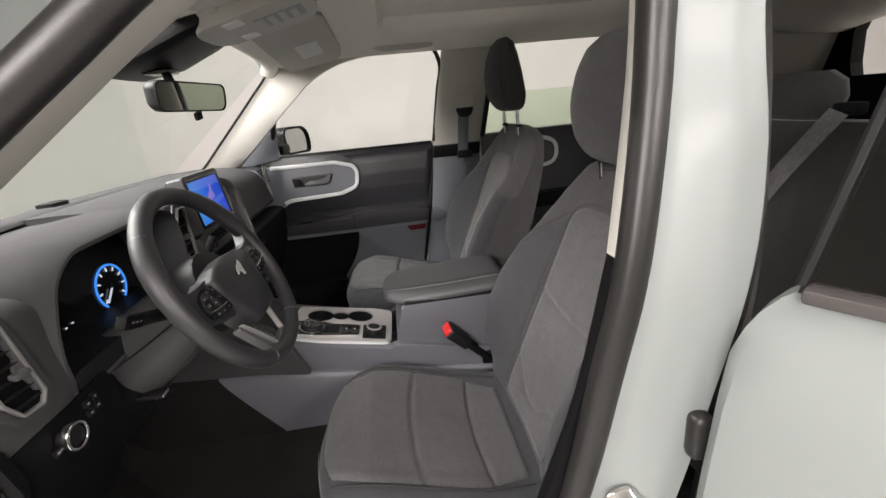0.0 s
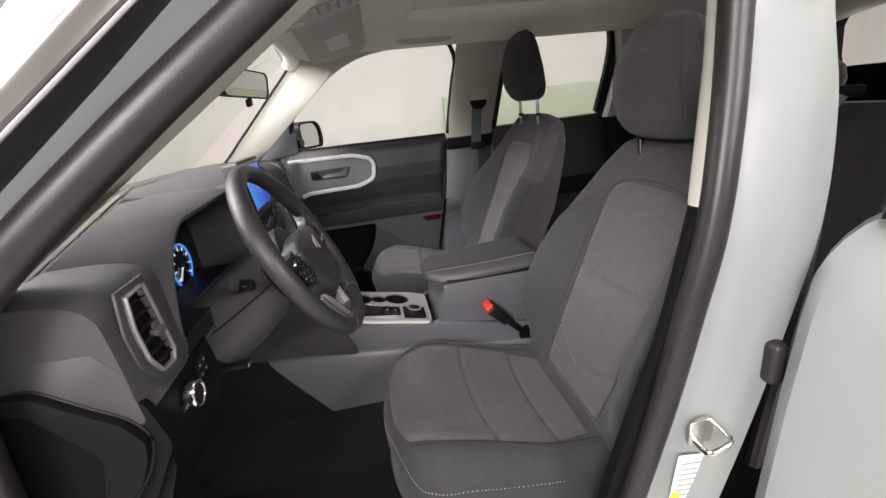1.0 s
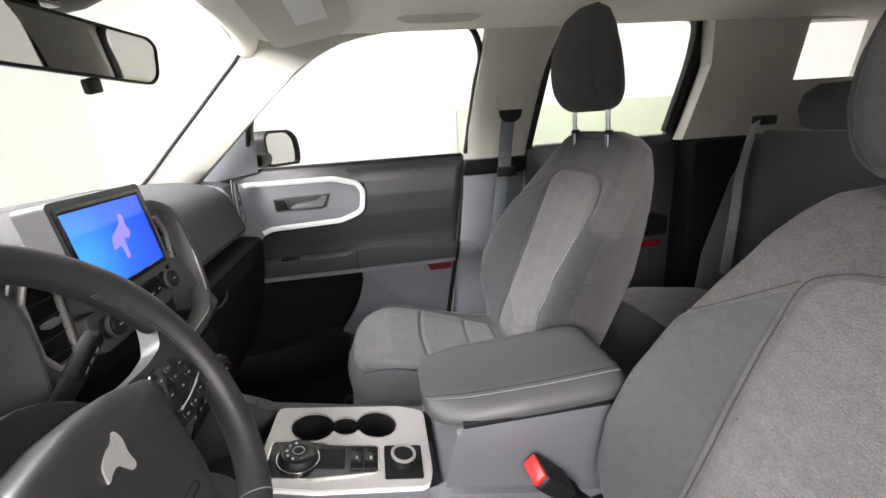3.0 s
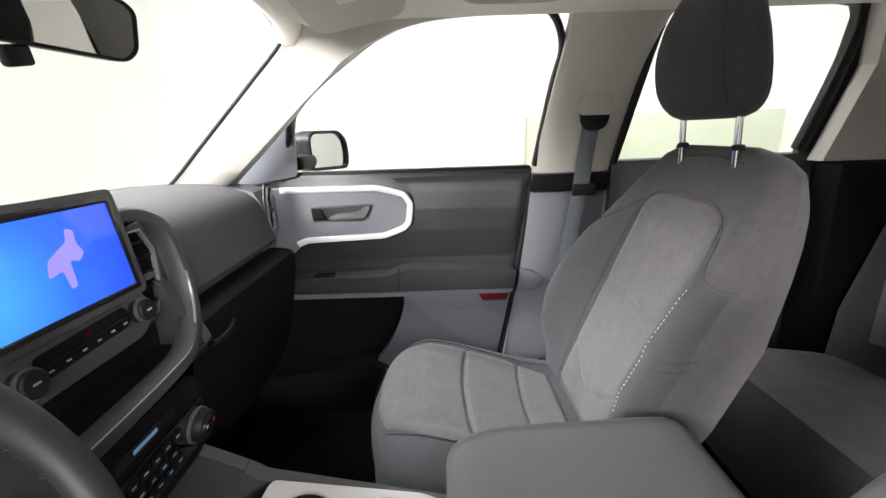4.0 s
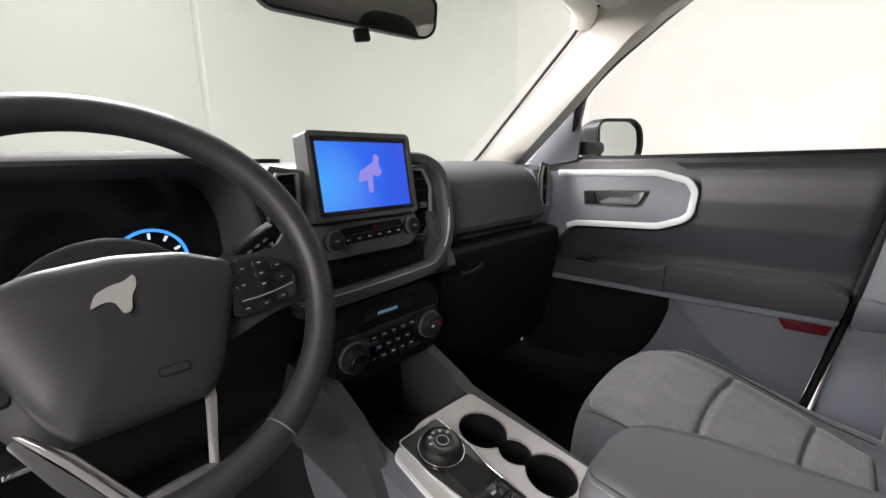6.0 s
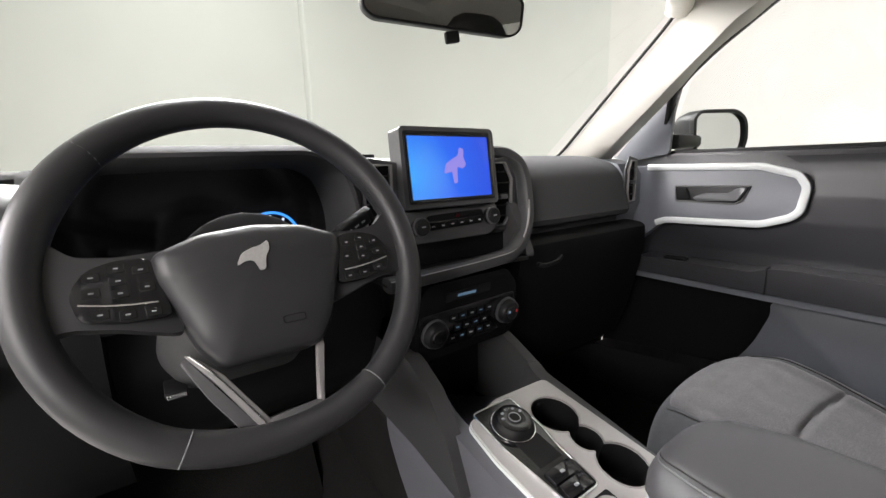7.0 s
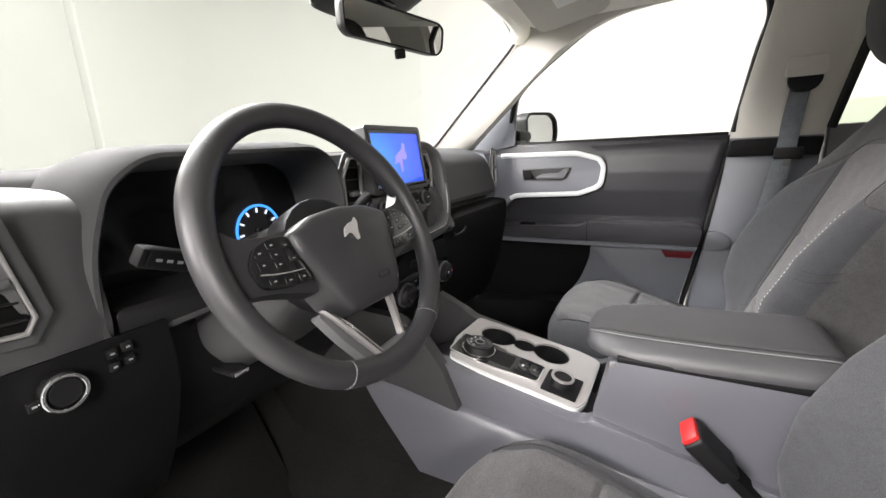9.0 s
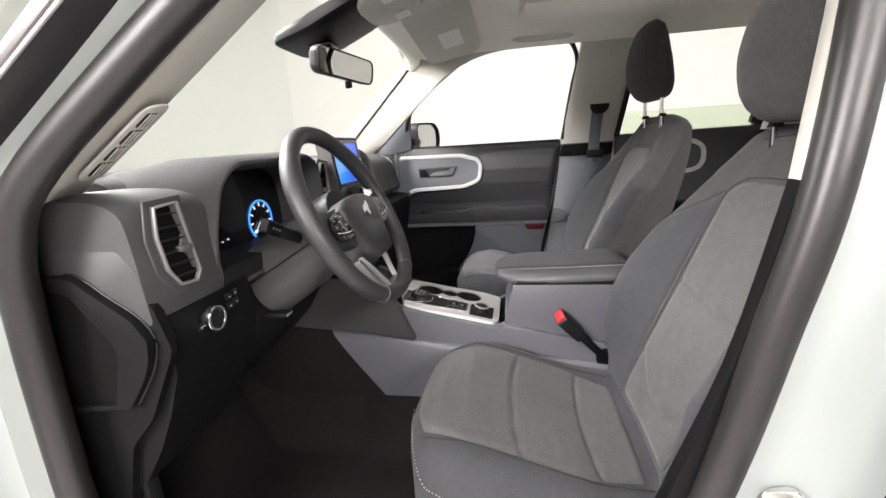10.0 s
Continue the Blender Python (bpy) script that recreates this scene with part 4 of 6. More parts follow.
# end cap seen through the door opening
CAP_OUT = [(-0.330, 1.069), (-0.284, 1.070), (-0.262, 1.066), (-0.225, 1.038), (-0.189, 1.012), (-0.172, 0.984), (-0.177, 0.957), (-0.190, 0.930), (-0.222, 0.886), (-0.330, 0.874)]
CAP_IN = [(-0.324, 1.050), (-0.284, 1.049), (-0.270, 1.044), (-0.240, 1.003), (-0.224, 0.980), (-0.221, 0.965), (-0.229, 0.940), (-0.236, 0.915), (-0.244, 0.890), (-0.324, 0.882)]
part("end_cap", prism(rounded(CAP_IN, 0.004), 0.006, 0.0, 2, XZ(-0.700, -1)), RECESSBLACK, dash, "matt black end cap face, deepened for the recess's shade")
part("end_cap_rim", ringprism(rounded(CAP_OUT, 0.006), rounded(CAP_IN, 0.004), 0.014, 0.003, XZ(-0.700, -1)), CAPRIM, dash, "charcoal rim of the end cap")
part("end_cap_joint", sweep(smooth_path([(x, -0.7005, z) for x, z in CAP_OUT[1:9]], 4), oval(0.0022, 0.0022, 6)), BLACK, dash)
part("dash_end_skirt", prism(rounded([(-0.34, 1.10), (-0.20, 1.10), (-0.176, 1.07), (-0.170, 1.0), (-0.34, 1.0)], 0.008), 0.012, 0.003, 2, XZ(-0.6885, -1)), DASH, dash)
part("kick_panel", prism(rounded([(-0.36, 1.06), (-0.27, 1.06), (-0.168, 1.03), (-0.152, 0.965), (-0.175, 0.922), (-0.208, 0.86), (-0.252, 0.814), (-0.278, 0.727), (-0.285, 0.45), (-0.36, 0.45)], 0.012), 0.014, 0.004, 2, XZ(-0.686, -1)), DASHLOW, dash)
part("kick_panel", box(-0.60, -0.27, -0.682, -0.655, 0.42, 0.95, 0.01), BLACK, dash)


def air_vent(outline, x, parent, slats, knob, tilt=0.0, lean=0.0):
    """A slotted vent whose outline (y, z) faces the rear at x."""
    cy = sum(p[0] for p in outline) / len(outline)
    cz = sum(p[1] for p in outline) / len(outline)
    m = Matrix.Translation((x, cy, cz)) @ pose(0, 0, 0, 0, tilt, lean) @ Matrix.Translation((0, -cy, -cz)) @ YZ(0)
    vent = part("air_vent", prism(inset(outline, 0.001), 0.0025, 0.0, 2, m @ XY(-0.001)), RECESSBLACK, parent, "flat black air vent face, deepened for the shade inside")
    part("vent_frame", ringprism(inset(outline, -0.0020), inset(outline, 0.0022), 0.008, 0.0012, m), FRAMEGREY, vent, "satin silver vent frame")
    part("vent_surround", ringprism(inset(outline, -0.014), inset(outline, -0.003), 0.004, 0.001, m @ XY(-0.001)), DASH, vent)
    z0, z1 = min(p[1] for p in outline), max(p[1] for p in outline)
    y0, y1 = min(p[0] for p in outline), max(p[0] for p in outline)
    for i in range(slats):
        z = z0 + (z1 - z0) * (i + 0.8) / (slats + 0.6)
        a, b = y1, y0
        for (p, q) in zip(outline, outline[1:] + outline[:1]):
            if (p[1] - z) * (q[1] - z) < 0:
                yy = p[0] + (q[0] - p[0]) * (z - p[1]) / (q[1] - p[1])
                a, b = min(a, yy), max(b, yy)
        part("vent_slat", box(a + 0.005, b - 0.005, z - 0.0012, z + 0.0012, 0.001, 0.0062, 0.0006, 1, m), BLACK, vent)
    if knob:
        ky, kz = knob
        part("vent_knob", box(ky - 0.010, ky + 0.010, kz - 0.0045, kz + 0.0045, 0.0, 0.013, 0.003, 2, m), VENTSATIN, vent, "satin grey vent knob")
    return vent


lv = air_vent([(-0.670, 1.147), (-0.634, 1.150), (-0.626, 1.10), (-0.617, 1.052), (-0.625, 1.038), (-0.652, 1.040), (-0.668, 1.066), (-0.674, 1.108)], -0.166, dash, 6, (-0.637, 1.088), lean=-4)
air_vent([(0.652, 1.176), (0.618, 1.176), (0.606, 1.15), (0.606, 1.09), (0.618, 1.068), (0.652, 1.068)][::-1], -0.200, dash, 4, (0.63, 1.12), lean=8)
LV = Matrix.Translation((-0.166, -0.646, 1.088)) @ pose(0, 0, 0, 0, 0, -4) @ Matrix.Translation((0, 0.646, -1.088)) @ YZ(0)
part("vent_plate", prism([(-0.636, 1.146), (-0.628, 1.10), (-0.620, 1.055), (-0.626, 1.058), (-0.632, 1.078), (-0.640, 1.086), (-0.640, 1.096), (-0.634, 1.108), (-0.640, 1.130), (-0.643, 1.146)], 0.0055, 0.0008, 1, LV), VENTSATIN, lv, "satin grey side plate")
# light switch and small buttons
sw = part("light_switch", annulus(0.0195, 0.0150, 0.016, 28, YZ(-0.164) @ Matrix.Translation((-0.614, 0.974, 0)), 0.002), CHROME, dash, "chrome rimmed headlamp switch")
part("switch_face", disc(0.0155, 0.0145, 0.014, 24, 0.002, YZ(-0.164) @ Matrix.Translation((-0.614, 0.974, 0))), BLACK, sw)
for bx in ((-0.567, 0.990), (-0.567, 0.975), (-0.552, 0.992), (-0.552, 0.977), (-0.635, 0.968)):
    part("panel_button", box(-0.166, -0.1605, bx[0] - 0.005, bx[0] + 0.005, bx[1] - 0.005, bx[1] + 0.005, 0.001), BLACK, dash)
    part("button_print", box(-0.1606, -0.1602, bx[0] - 0.002, bx[0] + 0.002, bx[1] - 0.001, bx[1] + 0.001, 0), GREYPRINT, dash)

# instrument cluster and its hood
cluster = thing("instrument_cluster", "hooded instrument cluster with a blue lit dial", "instrument cluster")
HOOD = rounded([(-0.572, 0.985), (-0.570, 1.09), (-0.545, 1.168), (-0.50, 1.200), (-0.24, 1.204), (-0.195, 1.180), (-0.172, 1.120), (-0.170, 1.0)], 0.035, 5)


def hood():
    rings = []
    for x, grow, lift in ((-0.27, -0.022, -0.004), (-0.20, -0.018, -0.002), (-0.166, -0.014, 0.0), (-0.157, -0.009, 0), (-0.157, -0.004, 0), (-0.163, 0.0, 0), (-0.20, 0.004, 0.002), (-0.28, 0.006, 0.0), (-0.40, 0.0, -0.010), (-0.50, -0.01, -0.03)):
        out = inset(HOOD, -grow) if grow >= 0 else inset(HOOD, -grow)
        rings.append([V(x + 0.045 * (1.2 - z) / 0.2 * (-0.35), y, z + lift) for y, z in out])
    return loft(rings, False)


part("cluster_hood", hood(), DASHTOP, cluster, "charcoal plastic cluster hood")
part("cluster_face", prism(inset(HOOD, 0.018), 0.004, 0.0, 2, YZ(-0.276)), PIANO, cluster, "gloss black display face")
part("cluster_ledge", prism(rounded([(-0.55, 0.99), (-0.55, 1.03), (-0.19, 1.03), (-0.19, 0.99)], 0.01), 0.10, 0.01, 2, YZ(-0.275)), BLACK, cluster)
GLOWBLUE = material("blue_dial_light", (0.02, 0.1, 0.3), 0.4, emit=(0.05, 0.30, 1.0), power=0.42)
GLOWWHITE = material("white_dial_light", (0.3, 0.3, 0.3), 0.4, emit=(0.75, 0.85, 1.0), power=0.30)
dial_c = (-0.283, 1.066)


def arc_ring(c, r0, r1, a0, a1, x, h=0.002, n=40):
    o, i = [], []
    bm = bmesh.new()
    rows = []
    for k in range(n + 1):
        a = radians(a0 + (a1 - a0) * k / n)
        rows.append([bm.verts.new((xx, c[0] + r * math.cos(a), c[1] + r * math.sin(a))) for r, xx in ((r0, x), (r0, x + h), (r1, x + h), (r1, x))])
    for p, q in zip(rows, rows[1:]):
        for k in range(4):
            bm.faces.new((p[k], p[(k + 1) % 4], q[(k + 1) % 4], q[k]))
    bm.faces.new(rows[0]), bm.faces.new(rows[-1][::-1])
    return bm


part("dial_ring", arc_ring(dial_c, 0.0405, 0.0445, -50, 230, -0.271), GLOWBLUE, cluster, "blue glowing dial ring")
for k in range(9):
    a = radians(-40 + 260 * k / 8)
    c, s_ = math.cos(a), math.sin(a)
    part("dial_mark", box(-0.004, 0.004, -0.0016, 0.0016, 0, 0.0015, 0, 1, YZ(-0.2705) @ Matrix.Translation((dial_c[0] + 0.0345 * c, dial_c[1] + 0.0345 * s_, 0)) @ pose(0, 0, 0, 0, 0, math.degrees(a))), GLOWWHITE, cluster)
part("dial_needle", box(0.004, 0.036, -0.001, 0.001, 0, 0.003, 0, 1, YZ(-0.270) @ Matrix.Translation((dial_c[0], dial_c[1], 0)) @ pose(0, 0, 0, 0, 0, 225)), GLOWWHITE, cluster)
part("dial_hub", disc(0.006, 0.005, 0.004, 16, 0.001, YZ(-0.2705) @ Matrix.Translation((dial_c[0], dial_c[1], 0))), BLACK, cluster)
for k in range(4):
    part("telltale", box(-0.002, 0.002, -0.0012, 0.0012, 0, 0.0015, 0, 1, YZ(-0.2705) @ Matrix.Translation((-0.45 + 0.016 * k, 1.046 + 0.002 * (k % 2), 0))), GLOWWHITE, cluster)

# ---- middle stack ----
stack = thing("center_stack", "charcoal centre stack with radio keys, tray and climate panel", "centre stack")
part("stack_body", loft([[V(x, y, z) for x, z in [(-0.23, 1.19), (-0.205, 1.185), (-0.192, 1.15), (-0.186, 1.05), (-0.23, 1.045)]] for y in (-0.170, -0.165, 0.165, 0.172)]), DASH, stack)
air_vent([(0.112, 1.178), (0.112, 1.056), (0.142, 1.056), (0.160, 1.082), (0.162, 1.145), (0.142, 1.178)], -0.184, stack, 5, (0.136, 1.112))
air_vent([(-0.112, 1.178), (-0.142, 1.178), (-0.162, 1.145), (-0.160, 1.082), (-0.142, 1.056), (-0.112, 1.056)], -0.184, stack, 5, (-0.136, 1.112))
RADIO = rounded([(-0.098, 1.045), (-0.102, 1.098), (0.112, 1.102), (0.112, 1.062), (0.085, 1.045)], 0.012)
TILT_R = Matrix.Translation((-0.168, 0, 1.07)) @ pose(0, 0, 0, 0, -10, 0) @ Matrix.Translation((0, 0, -1.07)) @ YZ(0)
radio = part("radio_panel", prism(RADIO, 0.020, 0.004, 2, TILT_R @ XY(-0.016)), DASH, stack)
part("key_strip", prism(rounded([(-0.055, 1.064), (-0.055, 1.090), (0.072, 1.094), (0.072, 1.068)], 0.008), 0.003, 0.001, 2, TILT_R @ XY(0.004)), DASHLOW, radio)
part("key_divider", prism([(-0.055, 1.0765), (-0.055, 1.078), (0.072, 1.082), (0.072, 1.0805)], 0.0045, 0.0, 2, TILT_R @ XY(0.004)), PIANO, radio)
for k in range(6):
    part("radio_key", box(-0.007, 0.007, -0.004, 0.004, 0.0065, 0.0082, 0.0006, 1, TILT_R @ Matrix.Translation((-0.044 + 0.021 * k, 1.0705 + 0.0007 * k, 0))), DASHLOW, radio)
    part("key_print", box(-0.003, 0.003, -0.001, 0.001, 0.008, 0.0086, 0, 1, TILT_R @ Matrix.Translation((-0.044 + 0.021 * k, 1.0705 + 0.0007 * k, 0))), GREYPRINT, radio)
part("hazard_key", prism([(-0.004, -0.003), (0.004, -0.003), (0.0, 0.004)], 0.0012, 0, 1, TILT_R @ Matrix.Translation((0.012, 1.0865, 0.0065))), REDREFLECT, radio, "red warning triangle key")
for ky, kz in ((-0.072, 1.072), (0.090, 1.078)):
    kn = part("radio_knob", disc(0.0155, 0.0145, 0.018, 28, 0.002, TILT_R @ Matrix.Translation((ky, kz, 0.003))), BLACK, radio, "black ribbed radio knob")
    part("knob_ring", annulus(0.0165, 0.0145, 0.005, 28, TILT_R @ Matrix.Translation((ky, kz, 0.012)), 0.0008), LEVERGREY, kn)
    part("knob_print", box(-0.004, 0.004, -0.001, 0.001, 0, 0.0008, 0, 1, TILT_R @ Matrix.Translation((ky, kz, 0.021))), GREYPRINT, kn)

# tray with its silver lip
part("tray", box(-0.235, -0.118, -0.16, 0.150, 0.992, 1.000, 0.002), BLACK, stack)
part("tray_back", box(-0.236, -0.190, -0.16, 0.160, 1.0, 1.05, 0.002), BLACK, stack)
part("tray_side", prism(rounded([(-0.22, 0.995), (-0.22, 1.10), (-0.175, 1.10), (-0.135, 1.03), (-0.12, 0.995)], 0.01), 0.02, 0.004, 2, XZ(0.150)), DASH, stack)
RIM = smooth_path([(-0.205, 0.112, 1.199), (-0.195, 0.150, 1.197), (-0.184, 0.178, 1.180), (-0.176, 0.188, 1.155), (-0.170, 0.190, 1.12), (-0.160, 0.184, 1.075), (-0.145, 0.158, 1.035), (-0.128, 0.110, 1.010), (-0.122, 0.05, 1.004), (-0.120, -0.05, 1.000), (-0.120, -0.16, 0.997)], 6)
part("tray_rim", sweep(RIM, oval(0.012, 0.016, 12, 3), up=(1, 0, 0)), DASH, stack)
part("rim_trim", sweep([p + V(0.0125, -0.004 if p.y > 0.15 else 0, 0.006) for p in RIM if p.z < 1.10], oval(0.0030, 0.0022, 8), up=(1, 0, 0)), SATIN, stack, "satin silver rim")
# climate panel
CLIM = Matrix.Translation((-0.128, 0, 0.91)) @ pose(0, 0, 0, 0, 6, 0) @ Matrix.Translation((0, 0, -0.91)) @ YZ(0)
clim = part("climate_panel", prism(rounded([(-0.112, 0.862), (-0.115, 0.955), (-0.09, 0.985), (0.085, 0.988), (0.112, 0.958), (0.118, 0.868), (0.10, 0.852), (-0.09, 0.848)], 0.012), 0.06, 0.005, 2, CLIM @ XY(-0.052)), DASHLOW, stack)
part("climate_face", prism(rounded([(-0.105, 0.865), (-0.108, 0.935), (0.108, 0.940), (0.110, 0.870)], 0.01), 0.003, 0.001, 2, CLIM @ XY(0.007)), PIANO, clim)
part("climate_display", prism(rounded([(-0.055, 0.950), (-0.055, 0.966), (0.045, 0.969), (0.045, 0.953)], 0.004), 0.003, 0.001, 2, CLIM @ XY(0.007)), BLACK, clim)
GLOWKEY = material("pale_blue_key_light", (0.1, 0.15, 0.2), 0.5, emit=(0.35, 0.65, 1.0), power=0.05)
part("display_bar", box(-0.02, 0.02, -0.0025, 0.0025, 0.0, 0.0008, 0, 1, CLIM @ Matrix.Translation((-0.01, 0.959, 0.010))), GLOWKEY, clim)
for ky, kz in ((-0.078, 0.900), (0.087, 0.905)):
    kn = part("climate_knob", disc(0.024, 0.022, 0.020, 32, 0.003, CLIM @ Matrix.Translation((ky, kz, 0.007))), BLACK, clim, "black climate knob with a chrome ring")
    part("knob_ring", annulus(0.0255, 0.0235, 0.006, 32, CLIM @ Matrix.Translation((ky, kz, 0.010)), 0.0008), LEVERGREY, kn)
    part("knob_face", disc(0.014, 0.013, 0.003, 24, 0.001, CLIM @ Matrix.Translation((ky, kz, 0.027))), PIANO, kn)
for dy, m_ in ((-0.008, GLOWKEY), (0.010, REDPLASTIC)):
    part("knob_mark", box(-0.0022, 0.0022, -0.0022, 0.0022, 0, 0.0006, 0, 1, CLIM @ Matrix.Translation((0.087 + dy, 0.905 + 0.004, 0.030))), m_, kn)
for row, zz in enumerate((0.920, 0.900, 0.882)):
    for k in range(5 if row != 1 else 4):
        yy = -0.038 + 0.0205 * k + (0.010 if row == 1 else 0)
        part("climate_key", box(-0.0085, 0.0085, -0.007, 0.007, 0.0095, 0.0115, 0.001, 1, CLIM @ Matrix.Translation((yy, zz + yy * 0.03, 0))), DASHLOW, clim)
        part("key_print", box(-0.0035, 0.0035, -0.0012, 0.0012, 0.0115, 0.0119, 0, 1, CLIM @ Matrix.Translation((yy, zz + yy * 0.03, 0))), GLOWKEY if (k + row) % 2 else GREYPRINT, clim)
# bin under the climate panel
part("bin", box(-0.26, -0.22, -0.11, 0.115, 0.70, 0.86, 0.004), BLACK, stack)
part("socket", annulus(0.013, 0.009, 0.006, 20, YZ(-0.219) @ Matrix.Translation((-0.03, 0.80, 0)), 0.001), PIANO, stack)
part("bin_wall", prism(rounded([(-0.24, 0.86), (-0.155, 0.845), (-0.11, 0.825), (-0.05, 0.795), (-0.03, 0.76), (-0.03, 0.68), (-0.24, 0.68)], 0.015), 0.022, 0.006, 2, XZ(0.104)), DASH, stack)
part("bin_wall", prism(rounded([(-0.34, 0.885), (-0.11, 0.872), (-0.052, 0.84), (-0.010, 0.785), (0.026, 0.700), (-0.10, 0.722), (-0.34, 0.740)], 0.012), 0.028, 0.008, 3, XZ(-0.136)), DASH, stack, "charcoal wedge beside the console")

# ---- touch screen ----
tablet = thing("touch_screen", "upright tablet screen showing a blue start picture", "screen")
SCR = Matrix.Translation((-0.168, 0.0, 1.172)) @ pose(0, 0, 0, 0, -8, 0) @ YZ(0)
shell = rounded([(-0.101, -0.068), (-0.098, 0.064), (-0.092, 0.068), (0.098, 0.068), (0.104, 0.062), (0.104, -0.064), (0.098, -0.068)], 0.008)
part("screen_housing", prism(shell, 0.036, 0.006, 3, SCR @ XY(-0.032)), DASH, tablet)
part("screen_bezel", ringprism(rounded([(-0.092, -0.060), (-0.092, 0.060), (0.094, 0.060), (0.094, -0.060)], 0.004), rounded([(-0.086, -0.053), (-0.086, 0.052), (0.087, 0.052), (0.087, -0.053)], 0.002), 0.003, 0.0008, SCR @ XY(0.0035)), PIANO, tablet)


def screen_material():
    m = material("blue_display", (0.01, 0.015, 0.03), 0.08)
    nt = m.node_tree
    p = nt.nodes["Principled BSDF"]
    tc = nt.nodes.new("ShaderNodeTexCoord")
    gr = nt.nodes.new("ShaderNodeVectorMath")
    gr.operation = "DISTANCE"
    gr.inputs[1].default_value = (-0.16, -0.085, 1.16)
    rm = nt.nodes.new("ShaderNodeValToRGB")
    rm.color_ramp.elements[0].position, rm.color_ramp.elements[0].color = 0.0, (0.06, 0.36, 0.90, 1)
    rm.color_ramp.elements[1].position, rm.color_ramp.elements[1].color = 0.20, (0.015, 0.05, 0.62, 1)
    e = rm.color_ramp.elements.new(0.09)
    e.color = (0.025, 0.13, 0.80, 1)
    nt.links.new(tc.outputs["Object"], gr.inputs[0])
    nt.links.new(gr.outputs["Value"], rm.inputs[0])
    nt.links.new(rm.outputs[0], p.inputs["Emission Color"])
    p.inputs["Emission Strength"].default_value = 0.36
    return m


part("display", prism([(-0.0865, -0.0535), (-0.0865, 0.0525), (0.0875, 0.0525), (0.0875, -0.0535)], 0.0022, 0.0, 2, SCR @ XY(0.003)), screen_material(), tablet, "lit blue display")
GLOWLILAC = material("lilac_display_mark", (0.02, 0.02, 0.03), 0.2, emit=(0.24, 0.20, 0.62), power=0.40)
mark = rounded([(-0.018, -0.012), (-0.012, 0.006), (0.004, 0.014), (0.016, 0.020), (0.020, 0.034), (0.030, 0.030), (0.027, 0.016), (0.033, 0.004), (0.024, -0.004), (0.012, 0.0), (0.010, -0.028), (0.002, -0.030), (0.0, -0.008)], 0.004, 3)
part("display_mark", prism(mark, 0.0004, 0.0, 2, SCR @ XY(0.0054)), GLOWLILAC, tablet, "lilac emblem shape on the display")


# ---- steering wheel and column ----
wheel = thing("steering_wheel", "black leather steering wheel with silver lower spokes", "steering wheel")
WN = V(1, 0, 0.50).normalized()
WU = V(-0.50, 0, 1).normalized()
WM = Matrix(((0, WU.x, WN.x, -0.017), (1, WU.y, WN.y, -0.361), (0, WU.z, WN.z, 1.0825), (0, 0, 0, 1))) @ Matrix.Scale(0.987, 4)


def wp(a, b, d=0.0):
    return WM @ V(a, b, d)


def rim():
    rings = []
    n = 96
    for k in range(n):
        th = 2 * math.pi * k / n
        c, s = math.cos(th), math.sin(th)
        grip = math.exp(-((math.degrees(th) - 30) / 16) ** 2) + math.exp(-((math.degrees(th) - 150) / 16) ** 2)
        flat = 0.004 * sstep(0.80, 1.0, -s)
        ring = []
        for i in range(14):
            a = 2 * math.pi * i / 14
            ra, rd = 0.0155 + 0.0015 * grip, 0.0165 + 0.002 * grip
            r = 0.1745 - flat + ra * math.cos(a)
            ring.append(wp(r * c, r * s, rd * math.sin(a)))
        rings.append(ring)
    rings.append(rings[0])
    bm = loft(rings, False)
    bmesh.ops.remove_doubles(bm, verts=bm.verts, dist=1e-6)
    return bm


rim_ob = part("rim", rim(), LEATHER, wheel, "black leather wheel rim")
for deg in (135, 45, 241, 302):
    th = radians(deg)
    c, s = math.cos(th), math.sin(th)
    pts = []
    r0 = 0.1745 - 0.004 * sstep(0.80, 1.0, -s)
    for i in range(18):
        a = 2 * math.pi * i / 18
        pts.append(wp((r0 + 0.0155 * math.cos(a)) * c, (r0 + 0.0155 * math.cos(a)) * s, 0.0165 * math.sin(a)))
    part("rim_joint", sweep(pts, oval(0.0007, 0.0007, 6), True, WU * c - V(0, 1, 0) * s), DIMPRINT if deg != 45 else SEAM, rim_ob, "thin pale joint in the leather")
bm = bmesh.new()
for k in range(30):
    th = radians(2 + 36 * k / 29)
    c, s = math.cos(th), math.sin(th)
    p, q = wp(0.1590 * c, 0.1590 * s, 0.0075), wp(0.1572 * math.cos(th + 0.02), 0.1572 * math.sin(th + 0.02), 0.002)
    d = (q - p)
    n = WN * 0.0008
    t = d.cross(WN).normalized() * 0.0008
    ring = [bm.verts.new(x) for x in (p - t, p + t, q + t, q - t, (p + q) / 2 + n * 2)]
    for i in range(4):
        bm.faces.new((ring[i], ring[(i + 1) % 4], ring[4]))
part("rim_stitching", bm, LEATHER, rim_ob)

HUB = rounded([(-0.0885, 0.017), (-0.050, 0.0325), (0.0, 0.0375), (0.050, 0.0325), (0.0885, 0.017), (0.086, -0.006), (0.060, -0.075), (0.044, -0.0955), (-0.044, -0.0955), (-0.060, -0.075), (-0.086, -0.006)], 0.008, 5)


